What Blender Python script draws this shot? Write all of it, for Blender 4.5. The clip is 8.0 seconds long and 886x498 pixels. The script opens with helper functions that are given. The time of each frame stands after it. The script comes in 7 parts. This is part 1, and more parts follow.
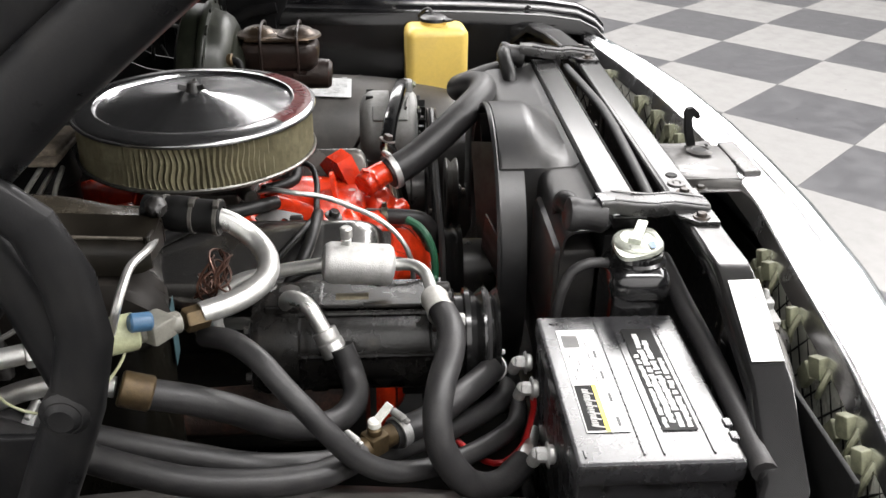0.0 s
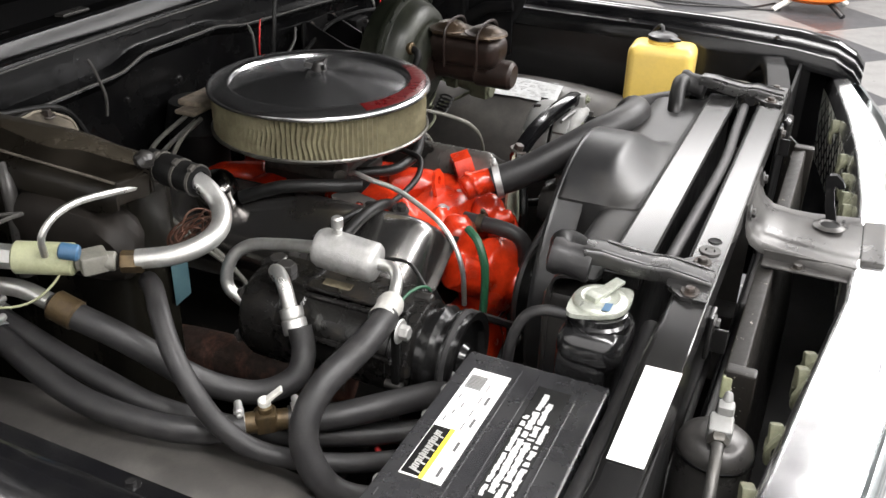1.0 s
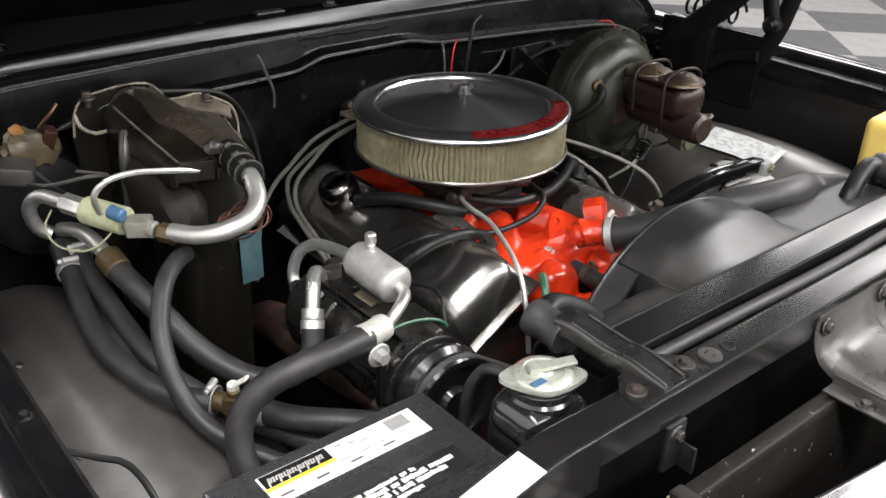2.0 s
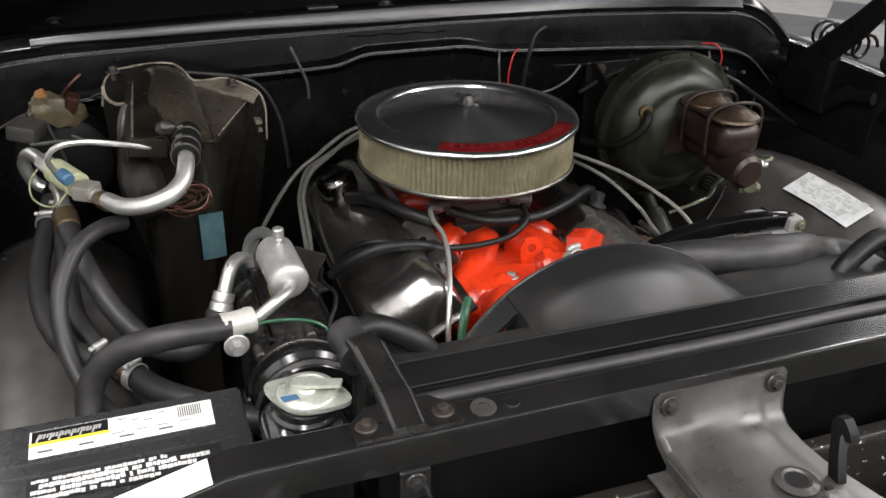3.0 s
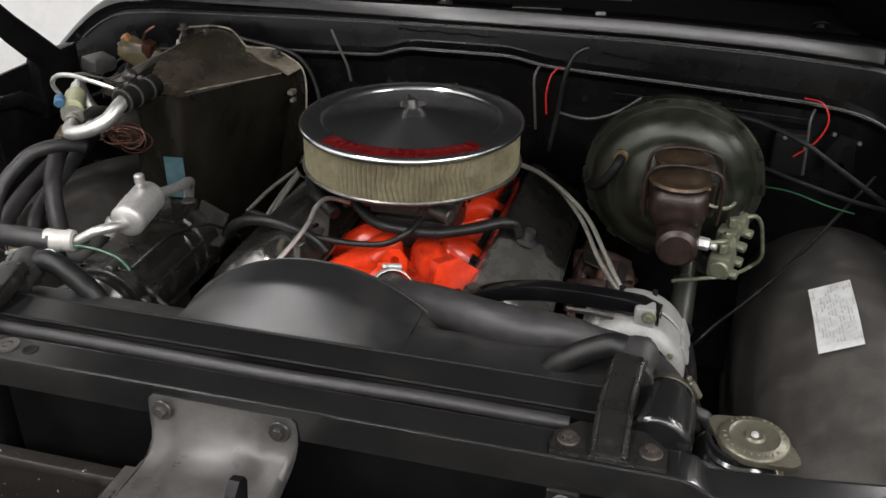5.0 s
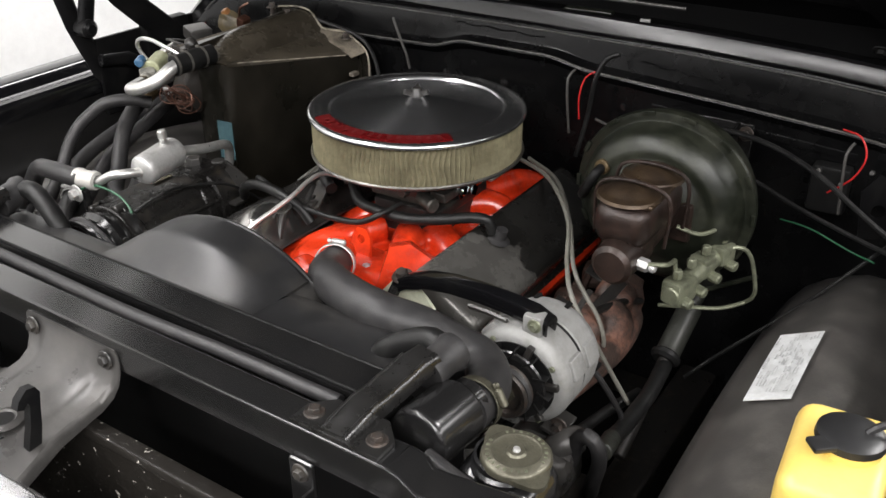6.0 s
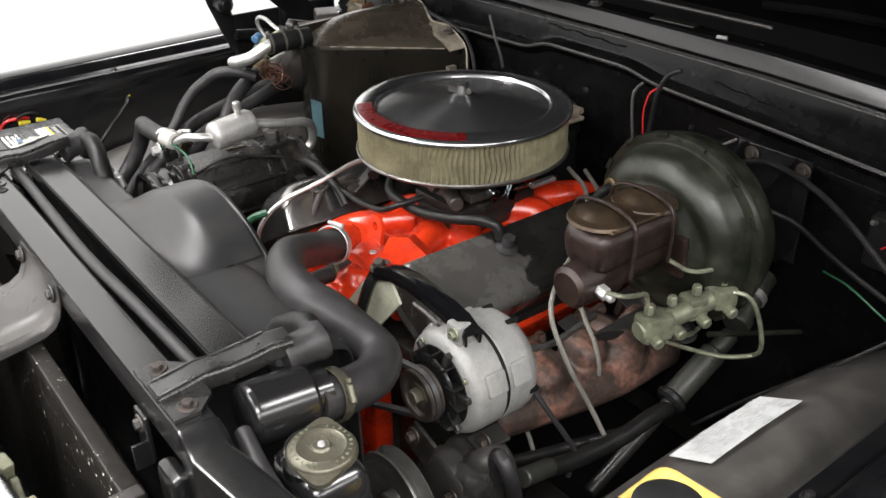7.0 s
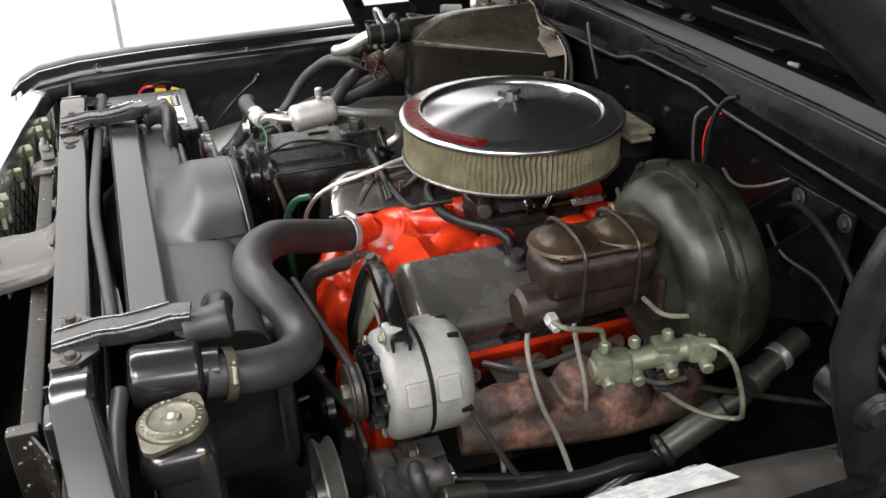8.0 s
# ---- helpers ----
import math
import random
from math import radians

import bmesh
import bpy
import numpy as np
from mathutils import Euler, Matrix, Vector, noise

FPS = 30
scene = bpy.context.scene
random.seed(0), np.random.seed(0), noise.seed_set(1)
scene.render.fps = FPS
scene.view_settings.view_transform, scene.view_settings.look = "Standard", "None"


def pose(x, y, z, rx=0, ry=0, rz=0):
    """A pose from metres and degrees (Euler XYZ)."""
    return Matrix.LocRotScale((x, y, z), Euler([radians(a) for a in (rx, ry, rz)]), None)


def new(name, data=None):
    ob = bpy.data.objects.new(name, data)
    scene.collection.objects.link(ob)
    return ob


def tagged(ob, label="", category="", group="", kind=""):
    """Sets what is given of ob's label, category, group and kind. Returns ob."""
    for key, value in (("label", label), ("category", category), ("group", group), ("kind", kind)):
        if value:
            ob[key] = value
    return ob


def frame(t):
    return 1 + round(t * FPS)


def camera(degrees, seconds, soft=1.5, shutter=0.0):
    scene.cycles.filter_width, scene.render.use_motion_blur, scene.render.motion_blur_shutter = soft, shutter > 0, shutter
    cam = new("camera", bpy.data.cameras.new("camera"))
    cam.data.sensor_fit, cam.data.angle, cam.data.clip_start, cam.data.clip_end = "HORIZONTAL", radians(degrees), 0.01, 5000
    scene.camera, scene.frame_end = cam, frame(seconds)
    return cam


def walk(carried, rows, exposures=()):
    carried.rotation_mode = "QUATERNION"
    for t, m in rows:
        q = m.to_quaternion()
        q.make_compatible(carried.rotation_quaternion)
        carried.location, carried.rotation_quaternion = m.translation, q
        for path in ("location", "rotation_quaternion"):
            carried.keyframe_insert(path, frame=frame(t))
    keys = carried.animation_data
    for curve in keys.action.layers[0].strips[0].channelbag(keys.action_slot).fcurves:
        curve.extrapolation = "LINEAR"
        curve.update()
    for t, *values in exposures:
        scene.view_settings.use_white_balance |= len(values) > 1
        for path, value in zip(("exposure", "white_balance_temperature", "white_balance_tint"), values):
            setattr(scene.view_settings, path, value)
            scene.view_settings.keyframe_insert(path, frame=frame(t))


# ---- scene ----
cam = camera(52.1, 8.0)
METRES = 3.489
BASE = pose(-1.3137, -0.2883, 1.5345, -27.60, -0.70, -93.31)
ROWS = [
    (0.0, 0.0, 0.0, 0.0, 0.0, -0.0, -0.0),
    (0.5, 0.0726, 0.0125, 0.0076, 11.59, -0.63, -6.31),
    (1.0, 0.1322, 0.0337, 0.0206, 24.84, -2.93, -12.95),
    (1.5, 0.1791, 0.0638, 0.0382, 38.42, -5.83, -18.77),
    (3.0, 0.2707, 0.2146, 0.1233, 71.55, -18.69, -27.27),
    (3.5, 0.2822, 0.2728, 0.155, 81.83, -23.45, -28.19),
    (4.0, 0.2866, 0.3292, 0.1861, 90.9, -27.76, -28.41),
    (4.5, 0.2803, 0.3795, 0.2134, 100.38, -32.36, -27.87),
    (5.0, 0.2609, 0.4416, 0.2478, 110.57, -37.15, -26.54),
    (6.5, 0.1756, 0.581, 0.3208, 139.53, -48.64, -18.94),
    (7.0, 0.1296, 0.6121, 0.3372, 148.73, -51.45, -15.16),
    (7.5, 0.0848, 0.6344, 0.3482, 156.91, -53.41, -11.34),
    (8.0, 0.0341, 0.6473, 0.3544, 165.09, -54.68, -7.16),
]
walk(cam, [(t, BASE @ pose(METRES * x, METRES * y, METRES * z, 90 + pitch, roll, yaw)) for t, x, y, z, yaw, pitch, roll in ROWS],
     [(0.0, 0.52), (1.5, 0.54), (3.0, 0.19), (3.5, 0.09), (4.5, -0.02), (5.0, -0.02), (6.5, 0.47), (8.0, 0.56)])

# ---- world and lights ----
world = bpy.data.worlds.new("world")
scene.world = world
world.use_nodes = True
world.node_tree.nodes["Background"].inputs["Color"].default_value = (0.9, 0.95, 1.0, 1)
world.node_tree.nodes["Background"].inputs["Strength"].default_value = 0.02


def ceiling_lamp(x, y, w, d, power):
    data = bpy.data.lights.new("ceiling_lamp", "AREA")
    data.shape, data.size, data.size_y, data.energy = "RECTANGLE", w, d, power
    data.color = (1.0, 0.975, 0.968)
    ob = new("ceiling_lamp", data)
    ob.matrix_world = pose(x, y, 3.52)
    return ob


for ly in (-4.6, -1.6, 1.6, 4.6):
    # this row is added out of view to brighten the white west wall
    ceiling_lamp(-1.2, ly, 0.45, 2.6, 95)
    if ly == -1.6:
        ceiling_lamp(2.95, -1.95, 1.3, 1.5, 135)
    else:
        ceiling_lamp(2.6, ly, 0.6, 2.6, 135)
    ceiling_lamp(5.6, ly - 1.2, 1.5, 2.6, 125)
ceiling_lamp(0.7, -3.4, 2.6, 0.45, 95)


# ---- materials ----
def mat(name, base, rough=0.5, metal=0.0, second=None, scale=30.0, amount=0.5, fine=400.0, bump=0.05, coat=0.0, spread=0.12, low=0.45, high=0.65, spec=0.5, worn=0.12, run=1.0):
    """Three noises: stains at scale blend base with second, grime at a middle scale shades it, fine grain gives relief."""
    m = bpy.data.materials.new(name)
    m.use_nodes = True
    nt = m.node_tree
    b = nt.nodes["Principled BSDF"]
    tc = nt.nodes.new("ShaderNodeTexCoord")
    n1 = nt.nodes.new("ShaderNodeTexNoise")
    n1.inputs["Scale"].default_value, n1.inputs["Detail"].default_value, n1.inputs["Roughness"].default_value = scale, 6, 0.62
    n2 = nt.nodes.new("ShaderNodeTexNoise")
    n2.inputs["Scale"].default_value, n2.inputs["Detail"].default_value = fine, 3
    drawn = nt.nodes.new("ShaderNodeMapping")      # run below 1 draws the stains out along z
    drawn.inputs["Scale"].default_value = (1, 1, run)
    nt.links.new(tc.outputs["Object"], drawn.inputs["Vector"])
    nt.links.new(drawn.outputs["Vector"], n1.inputs["Vector"])
    nt.links.new(tc.outputs["Object"], n2.inputs["Vector"])
    second = second or tuple(min(1, c * 1.5 + 0.01) for c in base)
    ramp = nt.nodes.new("ShaderNodeMapRange")
    ramp.inputs["From Min"].default_value, ramp.inputs["From Max"].default_value = low, high
    ramp.inputs["To Max"].default_value = amount
    nt.links.new(n1.outputs["Fac"], ramp.inputs["Value"])
    mix = nt.nodes.new("ShaderNodeMix")
    mix.data_type = "RGBA"
    mix.inputs[6].default_value, mix.inputs[7].default_value = (*base, 1), (*second, 1)
    nt.links.new(ramp.outputs["Result"], mix.inputs[0])
    n3 = nt.nodes.new("ShaderNodeTexNoise")
    n3.inputs["Scale"].default_value, n3.inputs["Detail"].default_value, n3.inputs["Roughness"].default_value = scale * 5.3, 8, 0.7
    nt.links.new(tc.outputs["Object"], n3.inputs["Vector"])
    grime = nt.nodes.new("ShaderNodeMapRange")
    grime.inputs["From Min"].default_value, grime.inputs["From Max"].default_value = 0.32, 0.68
    grime.inputs["To Min"].default_value, grime.inputs["To Max"].default_value = 1 - worn, 1 + worn
    nt.links.new(n3.outputs["Fac"], grime.inputs["Value"])
    tint = nt.nodes.new("ShaderNodeVectorMath")
    tint.operation = "SCALE"
    nt.links.new(mix.outputs[2], tint.inputs[0])
    nt.links.new(grime.outputs["Result"], tint.inputs["Scale"])
    nt.links.new(tint.outputs["Vector"], b.inputs["Base Color"])
    both = nt.nodes.new("ShaderNodeMath")
    both.operation = "MULTIPLY_ADD"
    both.inputs[1].default_value, both.inputs[2].default_value = 0.12, 0.0
    nt.links.new(n3.outputs["Fac"], both.inputs[0])
    sum_ = nt.nodes.new("ShaderNodeMath")
    sum_.operation = "MULTIPLY_ADD"
    sum_.inputs[1].default_value = 0.88
    nt.links.new(n1.outputs["Fac"], sum_.inputs[0])
    nt.links.new(both.outputs[0], sum_.inputs[2])
    r = nt.nodes.new("ShaderNodeMapRange")
    r.inputs["From Min"].default_value, r.inputs["From Max"].default_value = 0.3, 0.7
    r.inputs["To Min"].default_value, r.inputs["To Max"].default_value = max(0.02, rough - spread), min(1, rough + spread)
    nt.links.new(sum_.outputs[0], r.inputs["Value"])
    nt.links.new(r.outputs["Result"], b.inputs["Roughness"])
    b.inputs["Metallic"].default_value = metal
    b.inputs["Specular IOR Level"].default_value = spec
    b.inputs["Coat Weight"].default_value = coat
    b.inputs["Coat Roughness"].default_value = 0.12
    if bump:
        bp = nt.nodes.new("ShaderNodeBump")
        bp.inputs["Strength"].default_value, bp.inputs["Distance"].default_value = min(1, bump * 4), 0.001
        nt.links.new(n2.outputs["Fac"], bp.inputs["Height"])
        nt.links.new(bp.outputs["Normal"], b.inputs["Normal"])
    return m


BODY = mat("black_body_paint", (0.0035, 0.0035, 0.004), 0.15, second=(0.009, 0.009, 0.0085), scale=14, amount=0.4, bump=0.01, spread=0.07, worn=0.2)
SATIN = mat("satin_black_paint", (0.008, 0.0079, 0.008), 0.20, second=(0.017, 0.0163, 0.0153), scale=5, amount=0.4, bump=0.0, spread=0.012, spec=0.65, worn=0.03)
DUSTY = mat("dusty_black_metal", (0.017, 0.016, 0.015), 0.36, second=(0.085, 0.073, 0.058), scale=34, amount=0.45, bump=0.04, low=0.54, high=0.70, spec=0.5)
PLASTIC = mat("black_plastic", (0.011, 0.011, 0.0114), 0.40, second=(0.034, 0.031, 0.027), scale=9, amount=0.6, bump=0.02, spread=0.07, spec=0.55, low=0.48, high=0.72, worn=0.25)
LINER = mat("inner_fender_plastic", (0.050, 0.047, 0.044), 0.40, second=(0.090, 0.084, 0.077), scale=16, amount=0.7, bump=0.05, spread=0.09, spec=0.8)
RUBBER = mat("black_rubber", (0.019, 0.0185, 0.019), 0.46, second=(0.036, 0.034, 0.033), scale=60, amount=0.5, bump=0.05, spread=0.06, spec=0.4)
CHROME = mat("chrome", (0.66, 0.72, 0.73), 0.08, 1.0, second=(0.6, 0.59, 0.57), scale=25, amount=0.3, bump=0.0, spread=0.04, worn=0.05)
BRIGHT = mat("polished_aluminium_trim", (0.80, 0.80, 0.81), 0.24, 1.0, second=(0.7, 0.7, 0.7), scale=20, amount=0.3, bump=0.02, spread=0.06, worn=0.05)
ALU = mat("bare_aluminium", (0.62, 0.62, 0.60), 0.36, 0.85, second=(0.42, 0.41, 0.38), scale=40, amount=0.5, bump=0.05, worn=0.05)
CAST = mat("cast_aluminium", (0.50, 0.50, 0.49), 0.45, 0.7, second=(0.30, 0.29, 0.27), scale=45, amount=0.5, bump=0.15, fine=700)
ORANGE = mat("orange_engine_paint", (0.60, 0.036, 0.008), 0.24, second=(0.26, 0.014, 0.005), scale=22, amount=0.75, bump=0.1, coat=0.3, spread=0.08)
RUST = mat("rusty_cast_iron", (0.060, 0.040, 0.033), 0.55, 0.1, second=(0.23, 0.110, 0.076), scale=19, amount=0.85, bump=0.2, low=0.50, high=0.66, worn=0.5)
IRON = mat("brown_cast_iron", (0.016, 0.0105, 0.0085), 0.36, 0.3, second=(0.045, 0.025, 0.019), scale=30, amount=0.6, bump=0.12)
OLIVE = mat("olive_zinc_plate", (0.0085, 0.0100, 0.0065), 0.36, 0.2, second=(0.042, 0.044, 0.031), scale=13, amount=0.7, bump=0.05, spread=0.10, spec=0.45, low=0.48, high=0.72, worn=0.25)
ZINC = mat("pale_zinc_plate", (0.19, 0.20, 0.140), 0.42, 0.5, second=(0.075, 0.08, 0.055), scale=60, amount=0.75, bump=0.1)
WHITEP = mat("white_plastic", (0.72, 0.71, 0.66), 0.42, second=(0.5, 0.48, 0.42), scale=40, amount=0.4, bump=0.03)
CREAM = mat("cream_plastic", (0.40, 0.415, 0.26), 0.45, second=(0.28, 0.29, 0.18), scale=60, amount=0.6, bump=0.03)
PAPER = mat("filter_paper", (0.165, 0.148, 0.088), 0.85, second=(0.105, 0.093, 0.053), scale=14, amount=0.8, bump=0.05, worn=0.2)
LABELW = mat("white_label", (0.78, 0.78, 0.76), 0.4, second=(0.62, 0.62, 0.6), scale=30, amount=0.4, bump=0.0, worn=0.05)
LABELY = mat("yellow_label", (0.75, 0.62, 0.05), 0.4, bump=0.0, scale=30)
INK = mat("grey_print", (0.08, 0.08, 0.08), 0.5, bump=0.0)
INK2 = mat("matt_black_print", (0.012, 0.012, 0.012), 0.55, bump=0.0, spec=0.25)
INKP = mat("pale_print", (0.34, 0.34, 0.33), 0.5, bump=0.0)
DECAL = mat("red_decal", (0.068, 0.003, 0.0035), 0.30, second=(0.085, 0.005, 0.005), bump=0.0)
YELLOW = mat("yellow_bottle_plastic", (0.72, 0.52, 0.13), 0.38, second=(0.66, 0.48, 0.14), scale=20, amount=0.6, bump=0.02, worn=0.05)
REDW = mat("red_wire_sleeve", (0.40, 0.012, 0.012), 0.4, bump=0.0)
GREENW = mat("green_wire_sleeve", (0.014, 0.075, 0.035), 0.4, second=(0.03, 0.10, 0.06), scale=80, bump=0.0)
GREYW = mat("grey_cable", (0.055, 0.053, 0.049), 0.45, second=(0.03, 0.029, 0.027), scale=60, bump=0.03)
PALEW = mat("pale_cable", (0.17, 0.165, 0.142), 0.42, second=(0.10, 0.096, 0.084), scale=60, bump=0.03)
BROWNL = mat("brown_paper_plate", (0.13, 0.11, 0.07), 0.6, second=(0.07, 0.06, 0.04), scale=90)
LIDM = mat("polished_lid_chrome", (0.64, 0.64, 0.655), 0.44, 0.98, second=(0.58, 0.575, 0.57), scale=30, amount=0.3, bump=0.0, spread=0.03, worn=0.04)
# the lid is spun: its grain runs in rings round the centre
_nt = LIDM.node_tree
_ring = _nt.nodes.new("ShaderNodeTangent")
_ring.direction_type, _ring.axis = "RADIAL", "Z"
_nt.links.new(_ring.outputs["Tangent"], _nt.nodes["Principled BSDF"].inputs["Tangent"])
_nt.nodes["Principled BSDF"].inputs["Anisotropic"].default_value = 0.85
COPPER = mat("tarnished_copper", (0.09, 0.04, 0.026), 0.4, 0.7, second=(0.04, 0.022, 0.017), scale=80, amount=0.7)
BRASS = mat("tarnished_brass", (0.10, 0.070, 0.035), 0.45, 0.6, second=(0.05, 0.034, 0.02), scale=90, amount=0.7)
BLUE = mat("blue_plastic", (0.04, 0.10, 0.18), 0.4)
TEAL = mat("teal_sticker", (0.035, 0.075, 0.088), 0.45, second=(0.07, 0.13, 0.14), scale=60)
VINYL_D = mat("charcoal_vinyl_tile", (0.042, 0.042, 0.045), 0.34, second=(0.062, 0.062, 0.065), scale=6, amount=0.6, bump=0.02, spread=0.08, worn=0.05)
VINYL_L = mat("pale_vinyl_tile", (0.165, 0.162, 0.158), 0.34, second=(0.14, 0.137, 0.133), scale=6, amount=0.6, bump=0.02, spread=0.08, worn=0.05)
WALLM = mat("white_wall_paint", (0.82, 0.82, 0.81), 0.6, second=(0.76, 0.76, 0.75), scale=3, amount=0.5, bump=0.02, worn=0.05)
GREYM = mat("grey_wall_paint", (0.36, 0.36, 0.36), 0.7, second=(0.30, 0.30, 0.30), scale=3, amount=0.5, bump=0.02, worn=0.05)
# paler than ZINC: the strong light on the cap is in its colour
CAPZ = mat("overlit_zinc_cap", (0.50, 0.52, 0.46), 0.36, 0.6, second=(0.26, 0.27, 0.22), scale=70, amount=0.5, bump=0.08)
SPECK = mat("speckled_core", (0.012, 0.0105, 0.0088), 0.42, second=(0.5, 0.47, 0.42), scale=95, amount=0.9, bump=0.03, low=0.645, high=0.668, worn=0.4)
LATCHM = mat("worn_satin_steel", (0.048, 0.046, 0.044), 0.34, 0.3, second=(0.085, 0.081, 0.075), scale=22, amount=0.5, bump=0.0)
TINGE = mat("rust_tinged_steel", (0.045, 0.040, 0.036), 0.40, 0.5, second=(0.075, 0.050, 0.038), scale=120, amount=0.6, bump=0.1)
HOODM = mat("hood_underside_paint", (0.007, 0.007, 0.007), 0.45, second=(0.012, 0.0115, 0.011), scale=20, amount=0.4, bump=0.04, spec=0.12)
HINGEM = mat("hinge_black_enamel", (0.005, 0.005, 0.0053), 0.36, second=(0.011, 0.0105, 0.010), scale=30, amount=0.5, bump=0.04, spec=0.14)
BATTM = mat("battery_plastic", (0.025, 0.025, 0.0268), 0.27, second=(0.03, 0.03, 0.03), scale=24, amount=0.5, bump=0.0, spread=0.05, spec=0.85)
CASED = mat("glossy_case_top", (0.0068, 0.0057, 0.0042), 0.33, second=(0.017, 0.0142, 0.0105), scale=14, amount=0.7, bump=0.03, spec=0.3)
RIMM = mat("rim_chrome", (0.62, 0.62, 0.63), 0.20, 0.98, second=(0.5, 0.495, 0.49), scale=12, amount=0.3, bump=0.0, spread=0.02, worn=0.04)
CAPD = mat("dark_chrome", (0.16, 0.155, 0.15), 0.16, 1.0, second=(0.09, 0.085, 0.08), scale=30, amount=0.5, bump=0.0)
CARBM = mat("grimy_carburetor_metal", (0.11, 0.105, 0.095), 0.42, 0.6, second=(0.04, 0.036, 0.03), scale=50, amount=0.7, bump=0.1)
TANLIP = mat("pale_tan_lip", (0.25, 0.222, 0.175), 0.5, second=(0.05, 0.043, 0.033), scale=30, amount=0.95, bump=0.1)
GREENF = mat("green_fluid_plastic", (0.22, 0.36, 0.06), 0.38, second=(0.35, 0.42, 0.09), scale=20, amount=0.6, bump=0.02)
SLEEVEM = mat("grimy_grey_sleeve", (0.024, 0.025, 0.021), 0.42, 0.1, second=(0.012, 0.0125, 0.010), scale=60, amount=0.7, bump=0.1)
COVERM = mat("dusty_chrome", (0.44, 0.43, 0.42), 0.22, 0.97, second=(0.13, 0.118, 0.105), scale=6, amount=0.9, bump=0.0, spread=0.10, worn=0.06)
HOSEM = mat("dark_rubber", (0.007, 0.007, 0.007), 0.42, second=(0.013, 0.013, 0.012), scale=60, amount=0.5, bump=0.05, spec=0.28)
ALTM = mat("blasted_cast_aluminium", (0.27, 0.27, 0.262), 0.52, 0.4, second=(0.18, 0.178, 0.168), scale=35, amount=0.6, bump=0.2, fine=900, worn=0.05)
BRONZE = mat("bronzed_steel_lid", (0.060, 0.040, 0.024), 0.33, 0.6, second=(0.022, 0.015, 0.011), scale=26, amount=0.8, bump=0.08)
GRILLEM = mat("pale_grille_plastic", (0.55, 0.55, 0.49), 0.3, second=(0.38, 0.38, 0.32), scale=25, amount=0.5, bump=0.03)
GREYP = mat("grey_plug_cable", (0.12, 0.117, 0.104), 0.45, second=(0.06, 0.058, 0.05), scale=60, bump=0.03)
CAPB = mat("brassy_zinc_cap", (0.105, 0.100, 0.074), 0.38, 0.6, second=(0.055, 0.051, 0.037), scale=50, amount=0.7, bump=0.1)
WORNEDGE = mat("worn_tan_edge", (0.12, 0.105, 0.085), 0.5, second=(0.04, 0.035, 0.028), scale=40, amount=0.8, bump=0.1)
PRIMER = mat("pale_green_primer", (0.42, 0.43, 0.33), 0.55, second=(0.25, 0.25, 0.18), scale=40, amount=0.6, bump=0.06)
ORANGEP = mat("orange_plastic", (0.75, 0.16, 0.02), 0.4)

COMPM = mat("greasy_black_casting", (0.009, 0.0085, 0.008), 0.26, second=(0.050, 0.041, 0.030), scale=24, amount=0.55, bump=0.08, low=0.58, high=0.72, worn=0.3)
ARMM = mat("worn_black_bracket_paint", (0.009, 0.0087, 0.0084), 0.30, second=(0.045, 0.036, 0.029), scale=36, amount=0.5, bump=0.03, low=0.62, high=0.74, worn=0.3, spec=0.8)
TANKM = mat("glossy_black_tank_paint", (0.010, 0.010, 0.0105), 0.17, second=(0.016, 0.016, 0.016), scale=12, amount=0.4, bump=0.0, spread=0.04, spec=0.7)
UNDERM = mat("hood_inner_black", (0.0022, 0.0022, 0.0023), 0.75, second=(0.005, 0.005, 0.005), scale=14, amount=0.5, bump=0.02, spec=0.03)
FANM = mat("dull_fan_steel", (0.10, 0.098, 0.093), 0.42, 0.5, second=(0.05, 0.046, 0.04), scale=22, amount=0.7, bump=0.05)
PANM = mat("dull_pan_plating", (0.20, 0.195, 0.18), 0.40, 0.9, second=(0.09, 0.086, 0.075), scale=30, amount=0.7, bump=0.03)
PANELM = mat("firewall_black", (0.0028, 0.0028, 0.003), 0.26, second=(0.006, 0.006, 0.0058), scale=14, amount=0.4, bump=0.01, spread=0.07, spec=0.2, worn=0.2)
CLIPM = mat("dull_cream_plastic", (0.22, 0.225, 0.15), 0.5, second=(0.10, 0.10, 0.065), scale=50, amount=0.7, bump=0.05)
STRIPM = mat("cowl_seal_rubber", (0.006, 0.006, 0.006), 0.21, second=(0.009, 0.009, 0.0088), scale=20, amount=0.5, bump=0.0, spread=0.02, spec=0.4)
LIPM = mat("rolled_lip_paint", (0.006, 0.006, 0.0065), 0.14, second=(0.012, 0.012, 0.0115), scale=12, amount=0.4, bump=0.0, spread=0.05, spec=0.65)

lid_nodes = LIDM.node_tree
spun = lid_nodes.nodes.new("ShaderNodeTangent")
spun.direction_type, spun.axis = "RADIAL", "Z"
lid_shader = lid_nodes.nodes["Principled BSDF"]
lid_nodes.links.remove(lid_shader.inputs["Roughness"].links[0])
lid_shader.inputs["Roughness"].default_value = 0.21
lid_nodes.links.new(spun.outputs["Tangent"], lid_nodes.nodes["Principled BSDF"].inputs["Tangent"])
lid_nodes.nodes["Principled BSDF"].inputs["Anisotropic"].default_value = 0.8
lid_nodes.nodes["Principled BSDF"].inputs["Anisotropic Rotation"].default_value = 0.25


